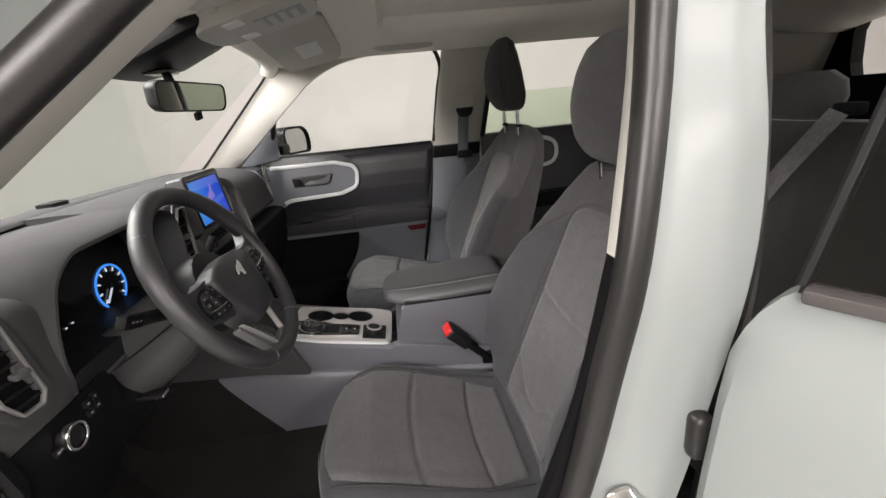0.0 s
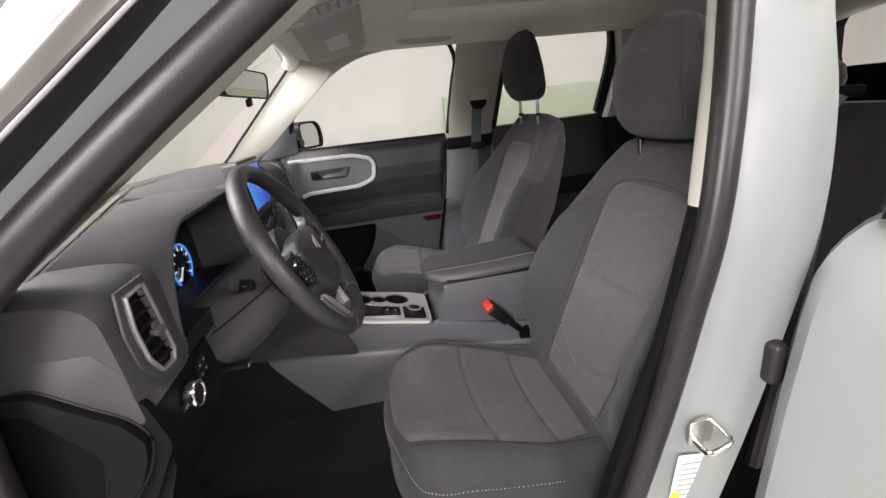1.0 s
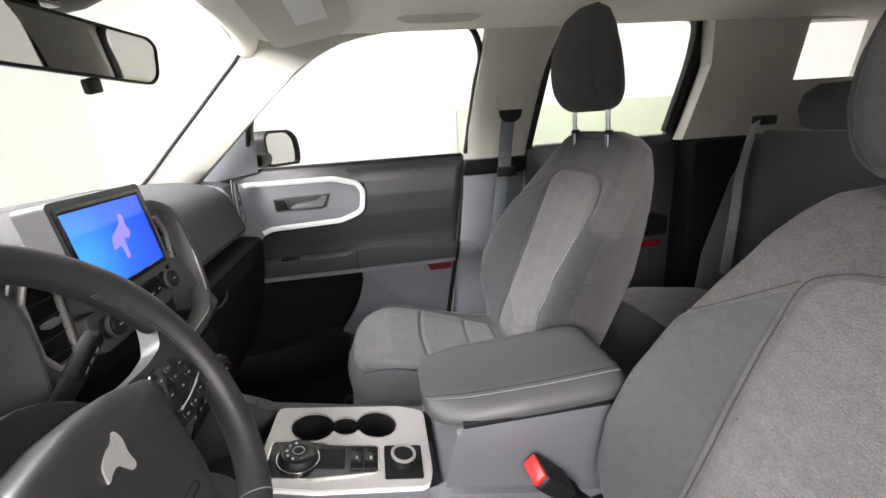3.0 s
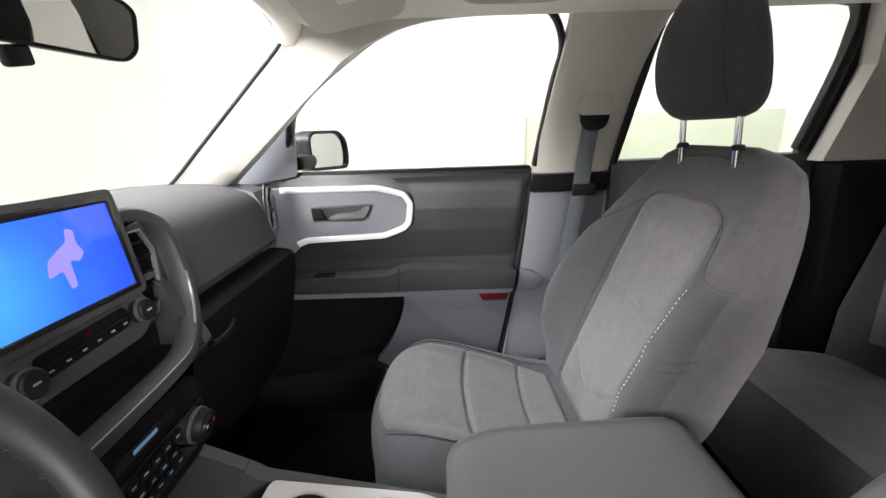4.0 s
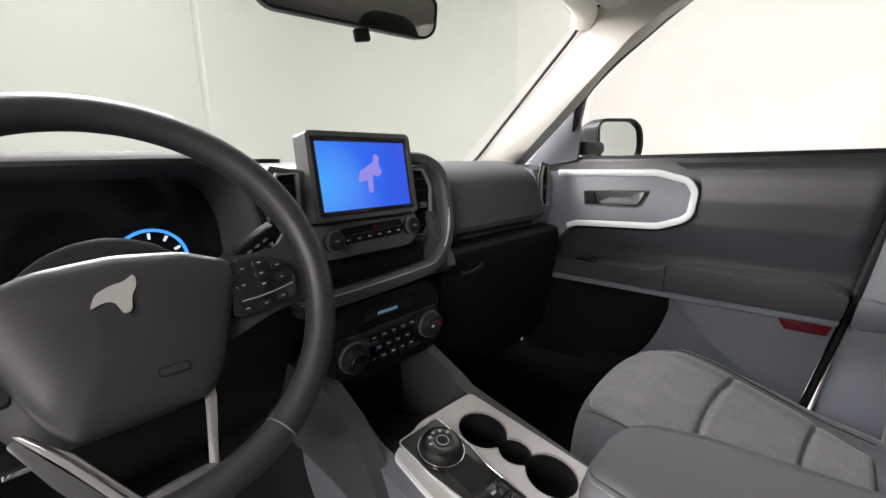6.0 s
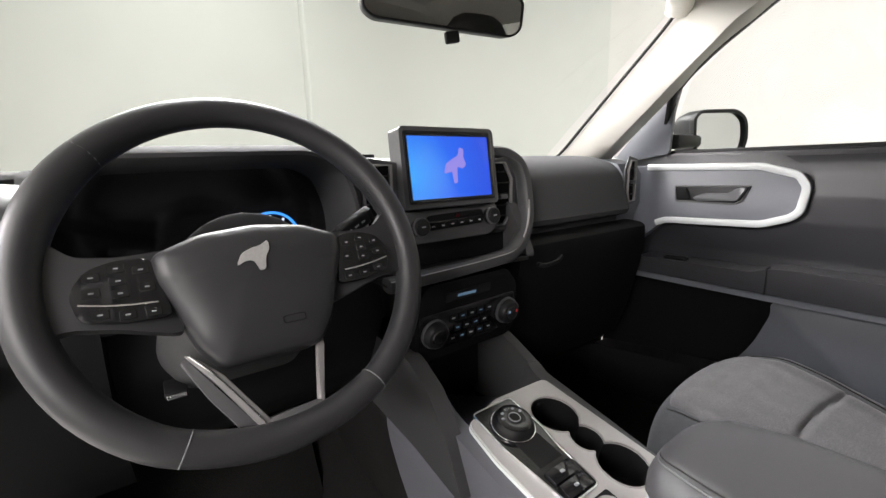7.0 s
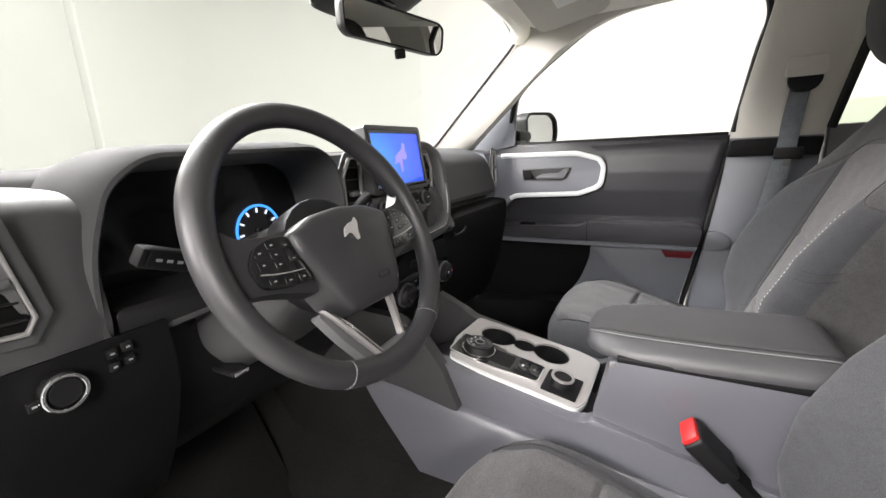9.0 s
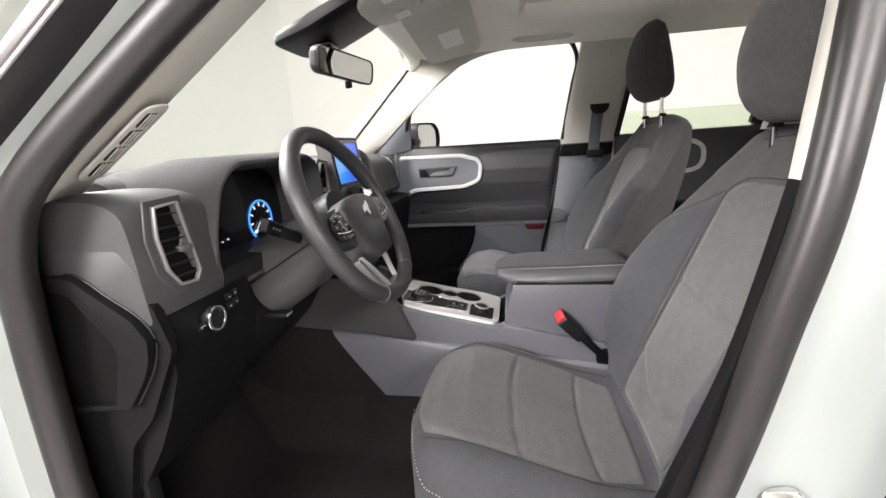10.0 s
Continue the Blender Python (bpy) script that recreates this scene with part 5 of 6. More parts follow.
def hub():
    rings = []
    for k, d in ((1.0, -0.03), (1.0, 0.006), (0.985, 0.013), (0.95, 0.018), (0.85, 0.0215), (0.7, 0.0240), (0.55, 0.0256), (0.4, 0.0268), (0.25, 0.0275), (0.02, 0.028)):
        ring = []
        for a, b in HUB:
            dip = 0.0035 * math.exp(-((b * k + 0.026 - 1.2 * a * a * k * k) / 0.009) ** 2) if k < 0.97 else 0.0
            ring.append(wp(a * k, b * k, d - dip))
        rings.append(ring)
    return loft(rings)


cover = part("airbag_cover", hub(), HUBPLASTIC, wheel, "black grained airbag cover")
a, b = 0.020, -0.066
part("cover_print", ringprism(rounded([(a - 0.011, b - 0.004), (a - 0.011, b + 0.004), (a + 0.011, b + 0.004), (a + 0.011, b - 0.004)], 0.003), rounded([(a - 0.010, b - 0.003), (a - 0.010, b + 0.003), (a + 0.010, b + 0.003), (a + 0.010, b - 0.003)], 0.0025), 0.0008, 0.0, WM @ XY(0.0238)), BLACK, cover)
badge = rounded([(-0.018, -0.008), (-0.012, 0.004), (0.0, 0.009), (0.010, 0.010), (0.017, 0.016), (0.018, 0.006), (0.012, -0.002), (0.010, -0.014), (0.004, -0.015), (0.0, -0.004), (-0.008, -0.003)], 0.004, 3)
part("emblem", prism([(a * 0.9 - 0.006, b) for a, b in badge], 0.0020, 0.0006, 1, WM @ XY(0.0270)), EMBLEM, cover, "small silver emblem shape")
for sg in (-1, 1):
    spoke = [(0.070 * sg, 0.024), (0.11 * sg, 0.022), (0.140 * sg, 0.026), (0.156 * sg, 0.042), (0.170 * sg, 0.060), (0.172 * sg, -0.040), (0.150 * sg, -0.034), (0.12 * sg, -0.040), (0.07 * sg, -0.056)]
    part("spoke", prism(rounded(spoke, 0.008), 0.022, 0.006, 3, WM @ XY(-0.018)), HUBPLASTIC, wheel)
    pad = rounded([(0.087 * sg, 0.016), (0.112 * sg, 0.017), (0.132 * sg, 0.011), (0.1450 * sg, -0.007), (0.1395 * sg, -0.032), (0.110 * sg, -0.038), (0.076 * sg, -0.039)], 0.007)
    padob = part("button_pad", prism(pad, 0.007, 0.002, 2, WM @ XY(0.006)), PIANO, wheel, "gloss black button pad")
    part("pad_trim", sweep([wp(sg * a, b, 0.0138) for a, b in ((0.086, -0.0250), (0.104, -0.0240), (0.122, -0.0215), (0.139, -0.0175))], oval(0.0012, 0.0012, 6)), CHROME, padob, "thin chrome divider")
    for i, (a, b) in enumerate(((0.095, 0.006), (0.092, -0.010), (0.112, 0.0095), (0.1115, -0.0015), (0.111, -0.0125), (0.129, 0.004), (0.130, -0.009), (0.090, -0.0325), (0.108, -0.0315), (0.126, -0.028))):
        part("wheel_button", box(-0.006, 0.006, -0.0038, 0.0038, 0, 0.0010, 0.0004, 1, WM @ Matrix.Translation((sg * a, b, 0.0127))), PIANO, padob)
        part("button_print", box(-0.0018, 0.0018, -0.0007, 0.0007, 0, 0.0004, 0, 1, WM @ Matrix.Translation((sg * a, b, 0.0137))), DIMPRINT, padob)
# silver lower bracket: a broad left bar, a slim right bar and the bridge between
bracket = part("lower_spoke", prism([(-0.0745, -0.074), (-0.0665, -0.078), (-0.046, -0.100), (-0.0115, -0.156), (-0.0195, -0.163), (-0.052, -0.108)], 0.010, 0.002, 2, WM @ XY(-0.012)), SATIN, wheel, "satin silver lower spoke")
part("spoke_bead", tube([wp(a, b, -0.0015) for a, b in ((-0.070, -0.076), (-0.049, -0.104), (-0.016, -0.158))], 0.0012, 6, False, 4, (1, 0, 0.5)), CHROME, bracket, "thin bright bead along the spoke")
part("spoke_flank", prism(rounded([(-0.078, -0.080), (-0.0735, -0.077), (-0.021, -0.160), (-0.036, -0.158), (-0.060, -0.118)], 0.004), 0.016, 0.004, 2, WM @ XY(-0.024)), SPOKEGREY, bracket, "dark satin flank of the spoke")
part("lower_spoke", prism([(0.0455, -0.084), (0.0515, -0.086), (0.0500, -0.098), (0.0385, -0.154), (0.0325, -0.149), (0.0450, -0.098)], 0.010, 0.002, 2, WM @ XY(-0.014)), SATIN, wheel, "slim satin silver lower spoke")
part("lower_bridge", prism(rounded([(-0.020, -0.1505), (0.0335, -0.1485), (0.040, -0.154), (0.032, -0.160), (-0.013, -0.166)], 0.003), 0.012, 0.003, 2, WM @ XY(-0.015)), SPOKEGREY, wheel, "satin grey lower bridge")
part("wheel_boss", prism([(0.075 * math.cos(2 * math.pi * k / 24), 0.075 * math.sin(2 * math.pi * k / 24) - 0.01) for k in range(24)], 0.05, 0.006, 2, WM @ XY(-0.065)), BLACK, wheel)

column = thing("steering_column", "grey plastic steering column shroud with two stalks", "steering column")


def shroud():
    rings = []
    for d, w, up_, dn in ((-0.055, 0.070, 0.050, -0.055), (-0.10, 0.085, 0.055, -0.075), (-0.15, 0.095, 0.050, -0.090), (-0.22, 0.10, 0.040, -0.100)):
        pts = rounded([(-w, dn * 0.5), (-w * 0.8, up_), (w * 0.8, up_), (w, dn * 0.5), (w * 0.7, dn), (-w * 0.7, dn)], 0.02, 4)
        rings.append([wp(a, b, d) for a, b in pts])
    return loft(rings)


part("shroud", shroud(), DASH, column)
for sg, end, r in ((-1, (-0.087, -0.555, 1.100), 0.0), (1, (-0.100, -0.195, 1.112), 0.0)):
    a = wp(0.06 * sg, 0.01, -0.095)
    b = Vector(end)
    mid = a.lerp(b, 0.45)
    st = part("stalk", sweep(smooth_path([a, mid, b + (a - b).normalized() * 0.045], 5), oval(0.008, 0.011, 10), up=(0, 0, 1)), BLACK, column)
    d = (b - a).normalized()
    s2 = d.cross(V(0.3, 0, 1)).normalized()
    m = Matrix((d, s2.cross(d) * -1, s2)).transposed().to_4x4()
    m.translation = b - d * 0.05
    part("stalk_grip", box(0.0, 0.050, -0.011, 0.011, -0.008, 0.008, 0.005, 3, m), DASHLOW, st)
    part("stalk_end", box(0.046, 0.055, -0.010, 0.010, -0.0075, 0.0075, 0.003, 2, m), DASHLOW, st)
    for k in range(3):
        part("stalk_print", box(0.012 + 0.011 * k, 0.018 + 0.011 * k, -0.0015, 0.0015, 0.0075, 0.0084, 0, 1, m), DIMPRINT, st)
        part("stalk_print", box(0.012 + 0.011 * k, 0.018 + 0.011 * k, -0.0015, 0.0015, -0.0084, -0.0075, 0, 1, m), DIMPRINT, st)
part("shroud_joint", sweep([wp(-0.0715, -0.004, -0.055), wp(-0.0855, -0.008, -0.10), wp(-0.0955, -0.012, -0.15), wp(-0.1005, -0.016, -0.22)], oval(0.0016, 0.0016, 6)), BLACK, column)
part("tilt_lever", box(-0.185, -0.140, -0.455, -0.430, 0.905, 0.914, 0.003), BLACK, column)
part("lever_edge", box(-0.1395, -0.1375, -0.453, -0.432, 0.906, 0.912, 0.0008), CHROME, column)

# ---- pedals ----
for name_, px, py, pw, pz in (("brake_pedal", -0.50, -0.335, 0.045, 0.56), ("accelerator_pedal", -0.52, -0.20, 0.030, 0.54)):
    ped = thing(name_, "black ribbed rubber foot pedal in the dark footwell", "pedal", (0, 0, 0))
    m = Matrix.Translation((px, py, pz)) @ pose(0, 0, 0, 0, -40, 0)
    part("pedal_pad", box(-0.01, 0.01, -pw, pw, -0.045, 0.045, 0.006, 2, m), BLACK, ped)
    for k in range(4):
        part("pedal_rib", box(0.0095, 0.014, -pw * 0.85, pw * 0.85, -0.034 + 0.02 * k, -0.026 + 0.02 * k, 0.001, 1, m), DASHLOW, ped)
    part("pedal_arm", tube([(px - 0.01, py, pz), (px - 0.08, py, pz + 0.12), (px - 0.09, py, pz + 0.28)], 0.010, 8), BLACK, ped)

# ---- centre console ----
console = thing("center_console", "grey plastic centre console with silver shifter plate and armrest", "centre console")


def zp(x):
    return 0.786 - 0.225 * x


part("console_body", prism(rounded([(-0.34, 0.44), (-0.34, 0.62), (-0.06, 0.735), (0.262, 0.655), (0.276, 0.802), (0.572, 0.824), (0.60, 0.44)], 0.012), 0.206, 0.006, 2, XZ(-0.100)), CONSOLEGREY, console)
for y0, y1, cheek in ((-0.118, -0.088, CONSOLEGREY), (0.098, 0.124, DASH)):
    part("console_cheek", prism(rounded([(-0.10, 0.70), (-0.075, 0.812), (-0.05, zp(-0.05) - 0.004), (0.240, zp(0.240) - 0.004), (0.262, 0.742), (0.40, 0.712), (0.60, 0.68), (0.60, 0.60), (0.20, 0.645)], 0.010), y1 - y0, 0.006, 2, XZ(y0)), cheek, console)
SIDE_TOP = [(-0.76, 0.76), (-0.36, 0.735), (0.02, 0.704), (0.30, 0.662), (0.60, 0.628)]
SIDE_BULGE = ((0.0, 0.006), (0.006, 0.013), (0.018, 0.0175), (0.04, 0.021), (0.08, 0.023), (0.14, 0.022))


def console_side(y0, out, xa, xb):
    """Tunnel cover whose upper edge rolls over towards the console."""
    rings = []
    for k in range(11):
        x = xa + (xb - xa) * k / 10
        zt = lerp(SIDE_TOP, x)
        # The split slants along the edge of the dashboard's shadow.
        shear = 0.75 * (1 - sstep(-0.215, 0.3, x)) * sstep(-0.76, -0.2155, x)
        rings.append([V(x + shear * d, y0 + out * b, zt - d) for d, b in SIDE_BULGE + ((zt - 0.45, 0.020), (zt - 0.45, 0.0), (0.0, 0.0))])
    return loft(rings)


for y0, out in ((-0.115, -1), (0.122, 1)):
    part("console_side", console_side(y0, out, -0.215, 0.60), CONSOLEGREY, console, "slate grey side panel of the tunnel")
    # Black front part takes the place of the shadow on the tunnel side.
    part("tunnel_shade", console_side(y0, out, -0.76, -0.2155), CARPET, console, "black carpet over the tunnel side, standing in for shadow")


def pierced(outline, holes, thick, m):
    """A plate with real holes through it."""
    bm = bmesh.new()
    edges = []
    for loop in [outline] + holes:
        vs = [bm.verts.new((a, b, 0)) for a, b in loop]
        edges += [bm.edges.new((vs[i], vs[(i + 1) % len(vs)])) for i in range(len(vs))]
    bmesh.ops.triangle_fill(bm, use_beauty=True, use_dissolve=False, edges=edges)
    for f in bm.faces:
        if f.normal.z < 0:
            f.normal_flip()
    res = bmesh.ops.extrude_face_region(bm, geom=list(bm.faces))
    for v in [g for g in res["geom"] if isinstance(g, bmesh.types.BMVert)]:
        v.co.z -= thick
    bmesh.ops.transform(bm, matrix=m, verts=bm.verts)
    return bm


PL = Matrix(((math.cos(math.atan(0.225)), 0, math.sin(math.atan(0.225)), 0), (0, 1, 0, 0), (-math.sin(math.atan(0.225)), 0, math.cos(math.atan(0.225)), 0.786), (0, 0, 0, 1)))
KX = 1 / math.cos(math.atan(0.225))


CUPS = ((0.037, 0.045, 0.039), (0.094, 0.049, 0.026), (0.150, 0.056, 0.0385))
# one open shape of three joined round wells with narrow necks
well = []
for c_, a0, a1, n_ in ((0, 24, 336, 28), (1, 214, 326, 8), (2, -156, 156, 28), (1, 34, 146, 8)):
    cx, cy, cr = CUPS[c_]
    for k in range(n_):
        a = radians(a0 + (a1 - a0) * k / (n_ - 1) + 5)
        well.append((cx * KX + cr * math.cos(a), cy + cr * math.sin(a)))
PLATE = rounded([(-0.012, -0.092), (-0.034, -0.02), (-0.030, 0.095), (0.20, 0.112), (0.248, 0.100), (0.246, -0.060), (0.235, -0.090), (0.06, -0.098)], 0.012)
part("shifter_plate", pierced(PLATE, [well], 0.009, PL @ XY(0.004)), PLATEMETAL, console, "satin silver shifter plate")
part("plate_edge", ringprism(inset(PLATE, -0.0025), inset(PLATE, 0.001), 0.010, 0.001, PL @ XY(-0.009)), LIGHTTRIM, console)
cupw = part("cup_holder", ringprism(inset(well, -0.002), inset(well, 0.0015), 0.055, 0.0, PL @ XY(-0.055)), BLACK, console, "black cup holder well")
part("well_floor", prism(inset(well, -0.002), 0.003, 0.0, 2, PL @ XY(-0.058)), BLACK, cupw)
part("well_rim", ringprism(inset(well, -0.0012), inset(well, 0.0010), 0.0012, 0.0, PL @ XY(0.0035)), SATIN, cupw, "bright rim of the cup holder")
for a, b in ((0.0, 0.052), (0.15, 0.020)):
    part("cup_tab", box(a * KX - 0.006, a * KX + 0.006, b - 0.005, b + 0.005, -0.03, -0.008, 0.002, 1, PL), DASHLOW, cupw)
# rotary shifter and its surround
SUR = rounded([(-0.025, -0.078), (-0.025, 0.004), (0.05, 0.004), (0.075, -0.002), (0.158, -0.004), (0.158, -0.066), (0.05, -0.080)], 0.010)
part("shifter_surround", ringprism(SUR, inset(SUR, 0.003), 0.004, 0.001, PL @ XY(0.003)), CHROME, console, "chrome edged shifter surround")
part("shifter_base", prism(inset(SUR, 0.002), 0.003, 0.0, 2, PL @ XY(0.0025)), PIANO, console)
shifter = part("shift_knob", disc(0.034, 0.0305, 0.020, 40, 0.004, PL @ Matrix.Translation((0.024, -0.036, 0.000))), BLACK, console, "round black shift knob")
part("knob_ring", annulus(0.0345, 0.0325, 0.003, 40, PL @ Matrix.Translation((0.024, -0.036, 0.006)), 0.0006), CHROME, shifter)
part("knob_top", annulus(0.027, 0.010, 0.0012, 36, PL @ Matrix.Translation((0.024, -0.036, 0.020)), 0.0004), PIANO, shifter)
part("knob_center", disc(0.010, 0.009, 0.003, 24, 0.001, PL @ Matrix.Translation((0.024, -0.036, 0.0195))), BLACK, shifter)
part("knob_center_ring", annulus(0.0095, 0.0082, 0.0008, 24, PL @ Matrix.Translation((0.024, -0.036, 0.0222))), GREYPRINT, shifter)
for k in range(5):
    a = radians(110 + 35 * k)
    part("shift_print", box(-0.002, 0.002, -0.0025, 0.0025, 0, 0.0004, 0, 1, PL @ Matrix.Translation((0.024 + 0.0185 * math.cos(a), -0.036 + 0.0185 * math.sin(a), 0.0213))), GREYPRINT, shifter)
for k in range(2):
    bt = part("console_button", box(0.108 + 0.0235 * k, 0.1295 + 0.0235 * k, -0.060, -0.012, 0.004, 0.0095, 0.0015, 2, PL), PIANO, console)
    part("button_print", box(0.117 + 0.0235 * k, 0.121 + 0.0235 * k, -0.040, -0.033, 0.0095, 0.0099, 0, 1, PL), GREYPRINT, bt)
part("shifter_slot", box(0.052, 0.100, -0.058, -0.012, 0.0045, 0.0062, 0.001, 1, PL), BLACK, console)
drive = part("drive_mode_panel", prism(rounded([(0.166, -0.078), (0.166, -0.004), (0.232, -0.002), (0.230, -0.076)], 0.003), 0.003, 0.001, 1, PL @ XY(0.0035)), BLACK, console)
dk = part("drive_mode_knob", disc(0.0215, 0.0195, 0.016, 32, 0.003, PL @ Matrix.Translation((0.196, -0.040, 0.006))), BLACK, drive)
part("knob_ring", annulus(0.0215, 0.0165, 0.004, 32, PL @ Matrix.Translation((0.196, -0.040, 0.020)), 0.0008), SATIN, dk, "satin silver knob ring")

# armrest box and lid
part("armrest_box", prism(rounded([(0.256, 0.66), (0.260, 0.76), (0.286, 0.846), (0.575, 0.852), (0.59, 0.62)], 0.008), 0.212, 0.006, 2, XZ(-0.103)), CONSOLEGREY, console)
LIDS = ((0.236, 0.040, 0.857, 0.30), (0.2385, 0.060, 0.853, 0.45), (0.247, 0.080, 0.850, 0.68), (0.268, 0.097, 0.849, 0.90), (0.32, 0.109, 0.850, 1.0), (0.42, 0.112, 0.853, 1.0), (0.52, 0.112, 0.857, 1.0), (0.556, 0.110, 0.859, 0.95), (0.572, 0.104, 0.860, 0.75), (0.580, 0.090, 0.862, 0.45))
LID_SIDE = ((0.0, 0.0), (0.0, 0.008), (0.005, 0.0155), (0.013, 0.0225), (0.022, 0.0275), (0.031, 0.0305))
PAD_SIDE = ((0.0315, 0.024), (0.0315, 0.0302), (0.0345, 0.0330), (0.042, 0.0345), (0.056, 0.0350), (0.08, 0.0352))


def lid_rings(side):
    rings = []
    for x, w, zl, k in LIDS:
        half = [(max(w - d * min(1.0, w / 0.1), 0.002), zl + h * k) for d, h in side]
        rings.append([V(x, 0.006 - y, z) for y, z in half] + [V(x, 0.006 + y, z) for y, z in reversed(half)])
    return loft(rings)


lid = part("armrest_lid", lid_rings(LID_SIDE), VINYL, console, "charcoal padded armrest lid")
part("armrest_pad", lid_rings(PAD_SIDE), VINYL, lid, "charcoal armrest pad")
for d, h in ((0.0290, 0.0302), (0.0345, 0.0335)):
    part("lid_seam", tube([(x + (0.002 if x < 0.26 else 0), 0.006 - w + d * min(1.0, w / 0.1), zl + h * k + 0.0003) for x, w, zl, k in LIDS[1:-1]], 0.0009, 6), DIMPRINT if d < 0.03 else SEAM, lid)
part("lid_gap", box(0.292, 0.570, -0.1045, 0.1165, 0.846, 0.856, 0.002), BLACK, console)
part("lid_latch", box(0.281, 0.289, -0.107, -0.099, 0.836, 0.846, 0.002), FRAMEGREY, console)

for yy, sg in ((-0.128, -1), (0.134, 1)):
    bk = thing("seat_belt_buckle", "black seat belt buckle with a red release button", "buckle", (0, 0, 0), "seat belt buckles")
    m = Matrix.Translation((0.424, yy, 0.745)) @ pose(0, 0, 0, -8 * sg, -44, 0)
    part("buckle_body", box(-0.015, 0.015, -0.025, 0.025, -0.035, 0.040, 0.006, 3, m), BLACK, bk)
    part("release_button", box(-0.012, 0.012, -0.021, 0.021, 0.036, 0.046, 0.003, 2, m), REDPLASTIC, bk, "red release button")
    part("buckle_strap", box(-0.008, 0.008, -0.020, 0.020, -0.125, -0.03, 0.003, 2, m), DASHLOW, bk)

# ---- floor mat ----
mat_ob = thing("floor_mat", "black carpet floor mat with a metal clip plate", "floor mat")
part("mat", sheet(lambda s, t: (-0.52 + 0.62 * t, -0.60 + 0.40 * s, 0.413 + (0.25 * sstep(-0.36, -0.56, -0.52 + 0.62 * t) if t < 0.3 else 0) + 0.012 * math.sin(9 * s) * math.sin(7 * t) * 0.2), 16, 20, 0.008), CARPET, mat_ob)
part("mat_clip", disc(0.014, 0.012, 0.006, 20, 0.002, Matrix.Translation((0.03, -0.30, 0.414))), PIANO, mat_ob)


# ---- passenger door ----
door = thing("passenger_door", "closed black and slate passenger door with pale trim loop", "car door")


def strip_on_door(pts, w, h, y_in, m_, name, parent, label=""):
    path = [V(x, y_in, z) for x, z in rounded_line(pts, 0.010)]
    return part(name, sweep(path, oval(w, h, 10, 3.5), False, (0, 1, 0)), m_, parent, label)


def rounded_line(points, r, seg=4):
    """Round the inner corners of an open 2D line."""
    out = [Vector(points[0])]
    for a, p, b in zip(points, points[1:], points[2:]):
        a, p, b = Vector(a), Vector(p), Vector(b)
        s_, e_ = p + (a - p).normalized() * min(r, (a - p).length * 0.45), p + (b - p).normalized() * min(r, (b - p).length * 0.45)
        out += [s_ * (1 - t) ** 2 + p * 2 * t * (1 - t) + e_ * t * t for t in (k / seg for k in range(seg + 1))]
    return out + [Vector(points[-1])]


panel_out = [(-0.34, 0.45), (-0.34, 1.19), (-0.20, 1.192), (0.492, 1.192), (0.455, 0.95), (0.40, 0.68), (0.365, 0.45)]
part("door_panel", prism(panel_out, 0.06, 0.008, 2, XZ(0.752)), DOORBLACK, door)
part("belt_strip", prism(rounded([(-0.22, 1.188), (-0.22, 1.200), (0.49, 1.200), (0.488, 1.188)], 0.004), 0.03, 0.003, 2, XZ(0.757)), BLACK, door)
# slate handle field and its pale loop
field = rounded([(-0.33, 1.160), (0.078, 1.158), (0.142, 1.138), (0.156, 1.115), (0.150, 1.055), (0.134, 1.038), (0.08, 1.019), (-0.150, 1.010), (-0.215, 0.950), (-0.33, 0.90)], 0.008)
part("handle_field", prism(field, 0.034, 0.006, 2, XZ(0.722)), DOORGREY, door, "slate grey handle surround")
loop = [(-0.20, 1.156), (0.066, 1.1555), (0.137, 1.136), (0.153, 1.110), (0.146, 1.056), (0.130, 1.041), (0.076, 1.022), (-0.142, 1.014), (-0.168, 1.004)]
strip_on_door(loop, 0.0085, 0.006, 0.720, LIGHTTRIM, "trim_loop", door, "pale grey trim loop")
hand = part("door_handle", prism(rounded([(-0.118, 1.066), (-0.124, 1.108), (0.052, 1.112), (0.034, 1.072), (0.02, 1.064)], 0.010), 0.004, 0.0015, 2, XZ(0.7195)), BLACK, door, "black recessed handle cup")
part("cup_rim", tube([(x, 0.7185, z) for x, z in ((-0.118, 1.068), (-0.122, 1.106), (0.050, 1.110), (0.034, 1.074), (0.018, 1.066), (-0.118, 1.068))], 0.0022, 6, False, 1, (0, 1, 0)), VENTSATIN, hand, "satin grey cup rim")
part("handle_lever", prism(rounded([(-0.075, 1.078), (-0.05, 1.090), (0.005, 1.092), (0.026, 1.106), (0.044, 1.106), (0.026, 1.074), (-0.065, 1.070)], 0.006), 0.010, 0.003, 2, XZ(0.711)), LEVERGREY, hand, "satin grey handle lever")
part("lock_switch", prism(rounded([(-0.112, 1.072), (-0.116, 1.102), (-0.092, 1.102), (-0.082, 1.074)], 0.004), 0.007, 0.002, 2, XZ(0.7135)), DASHLOW, hand)
# black upper field in soft material
PAD_LEFT = [(0.915, -0.20), (0.95, -0.19), (0.985, -0.165), (0.998, -0.14), (1.004, 0.05), (1.030, 0.135), (1.056, 0.158), (1.125, 0.162), (1.150, 0.150), (1.178, 0.10)]
PAD_Y = [(0.915, 0.750), (0.945, 0.749), (0.98, 0.742), (1.03, 0.733), (1.09, 0.730), (1.14, 0.734), (1.165, 0.741), (1.178, 0.750)]


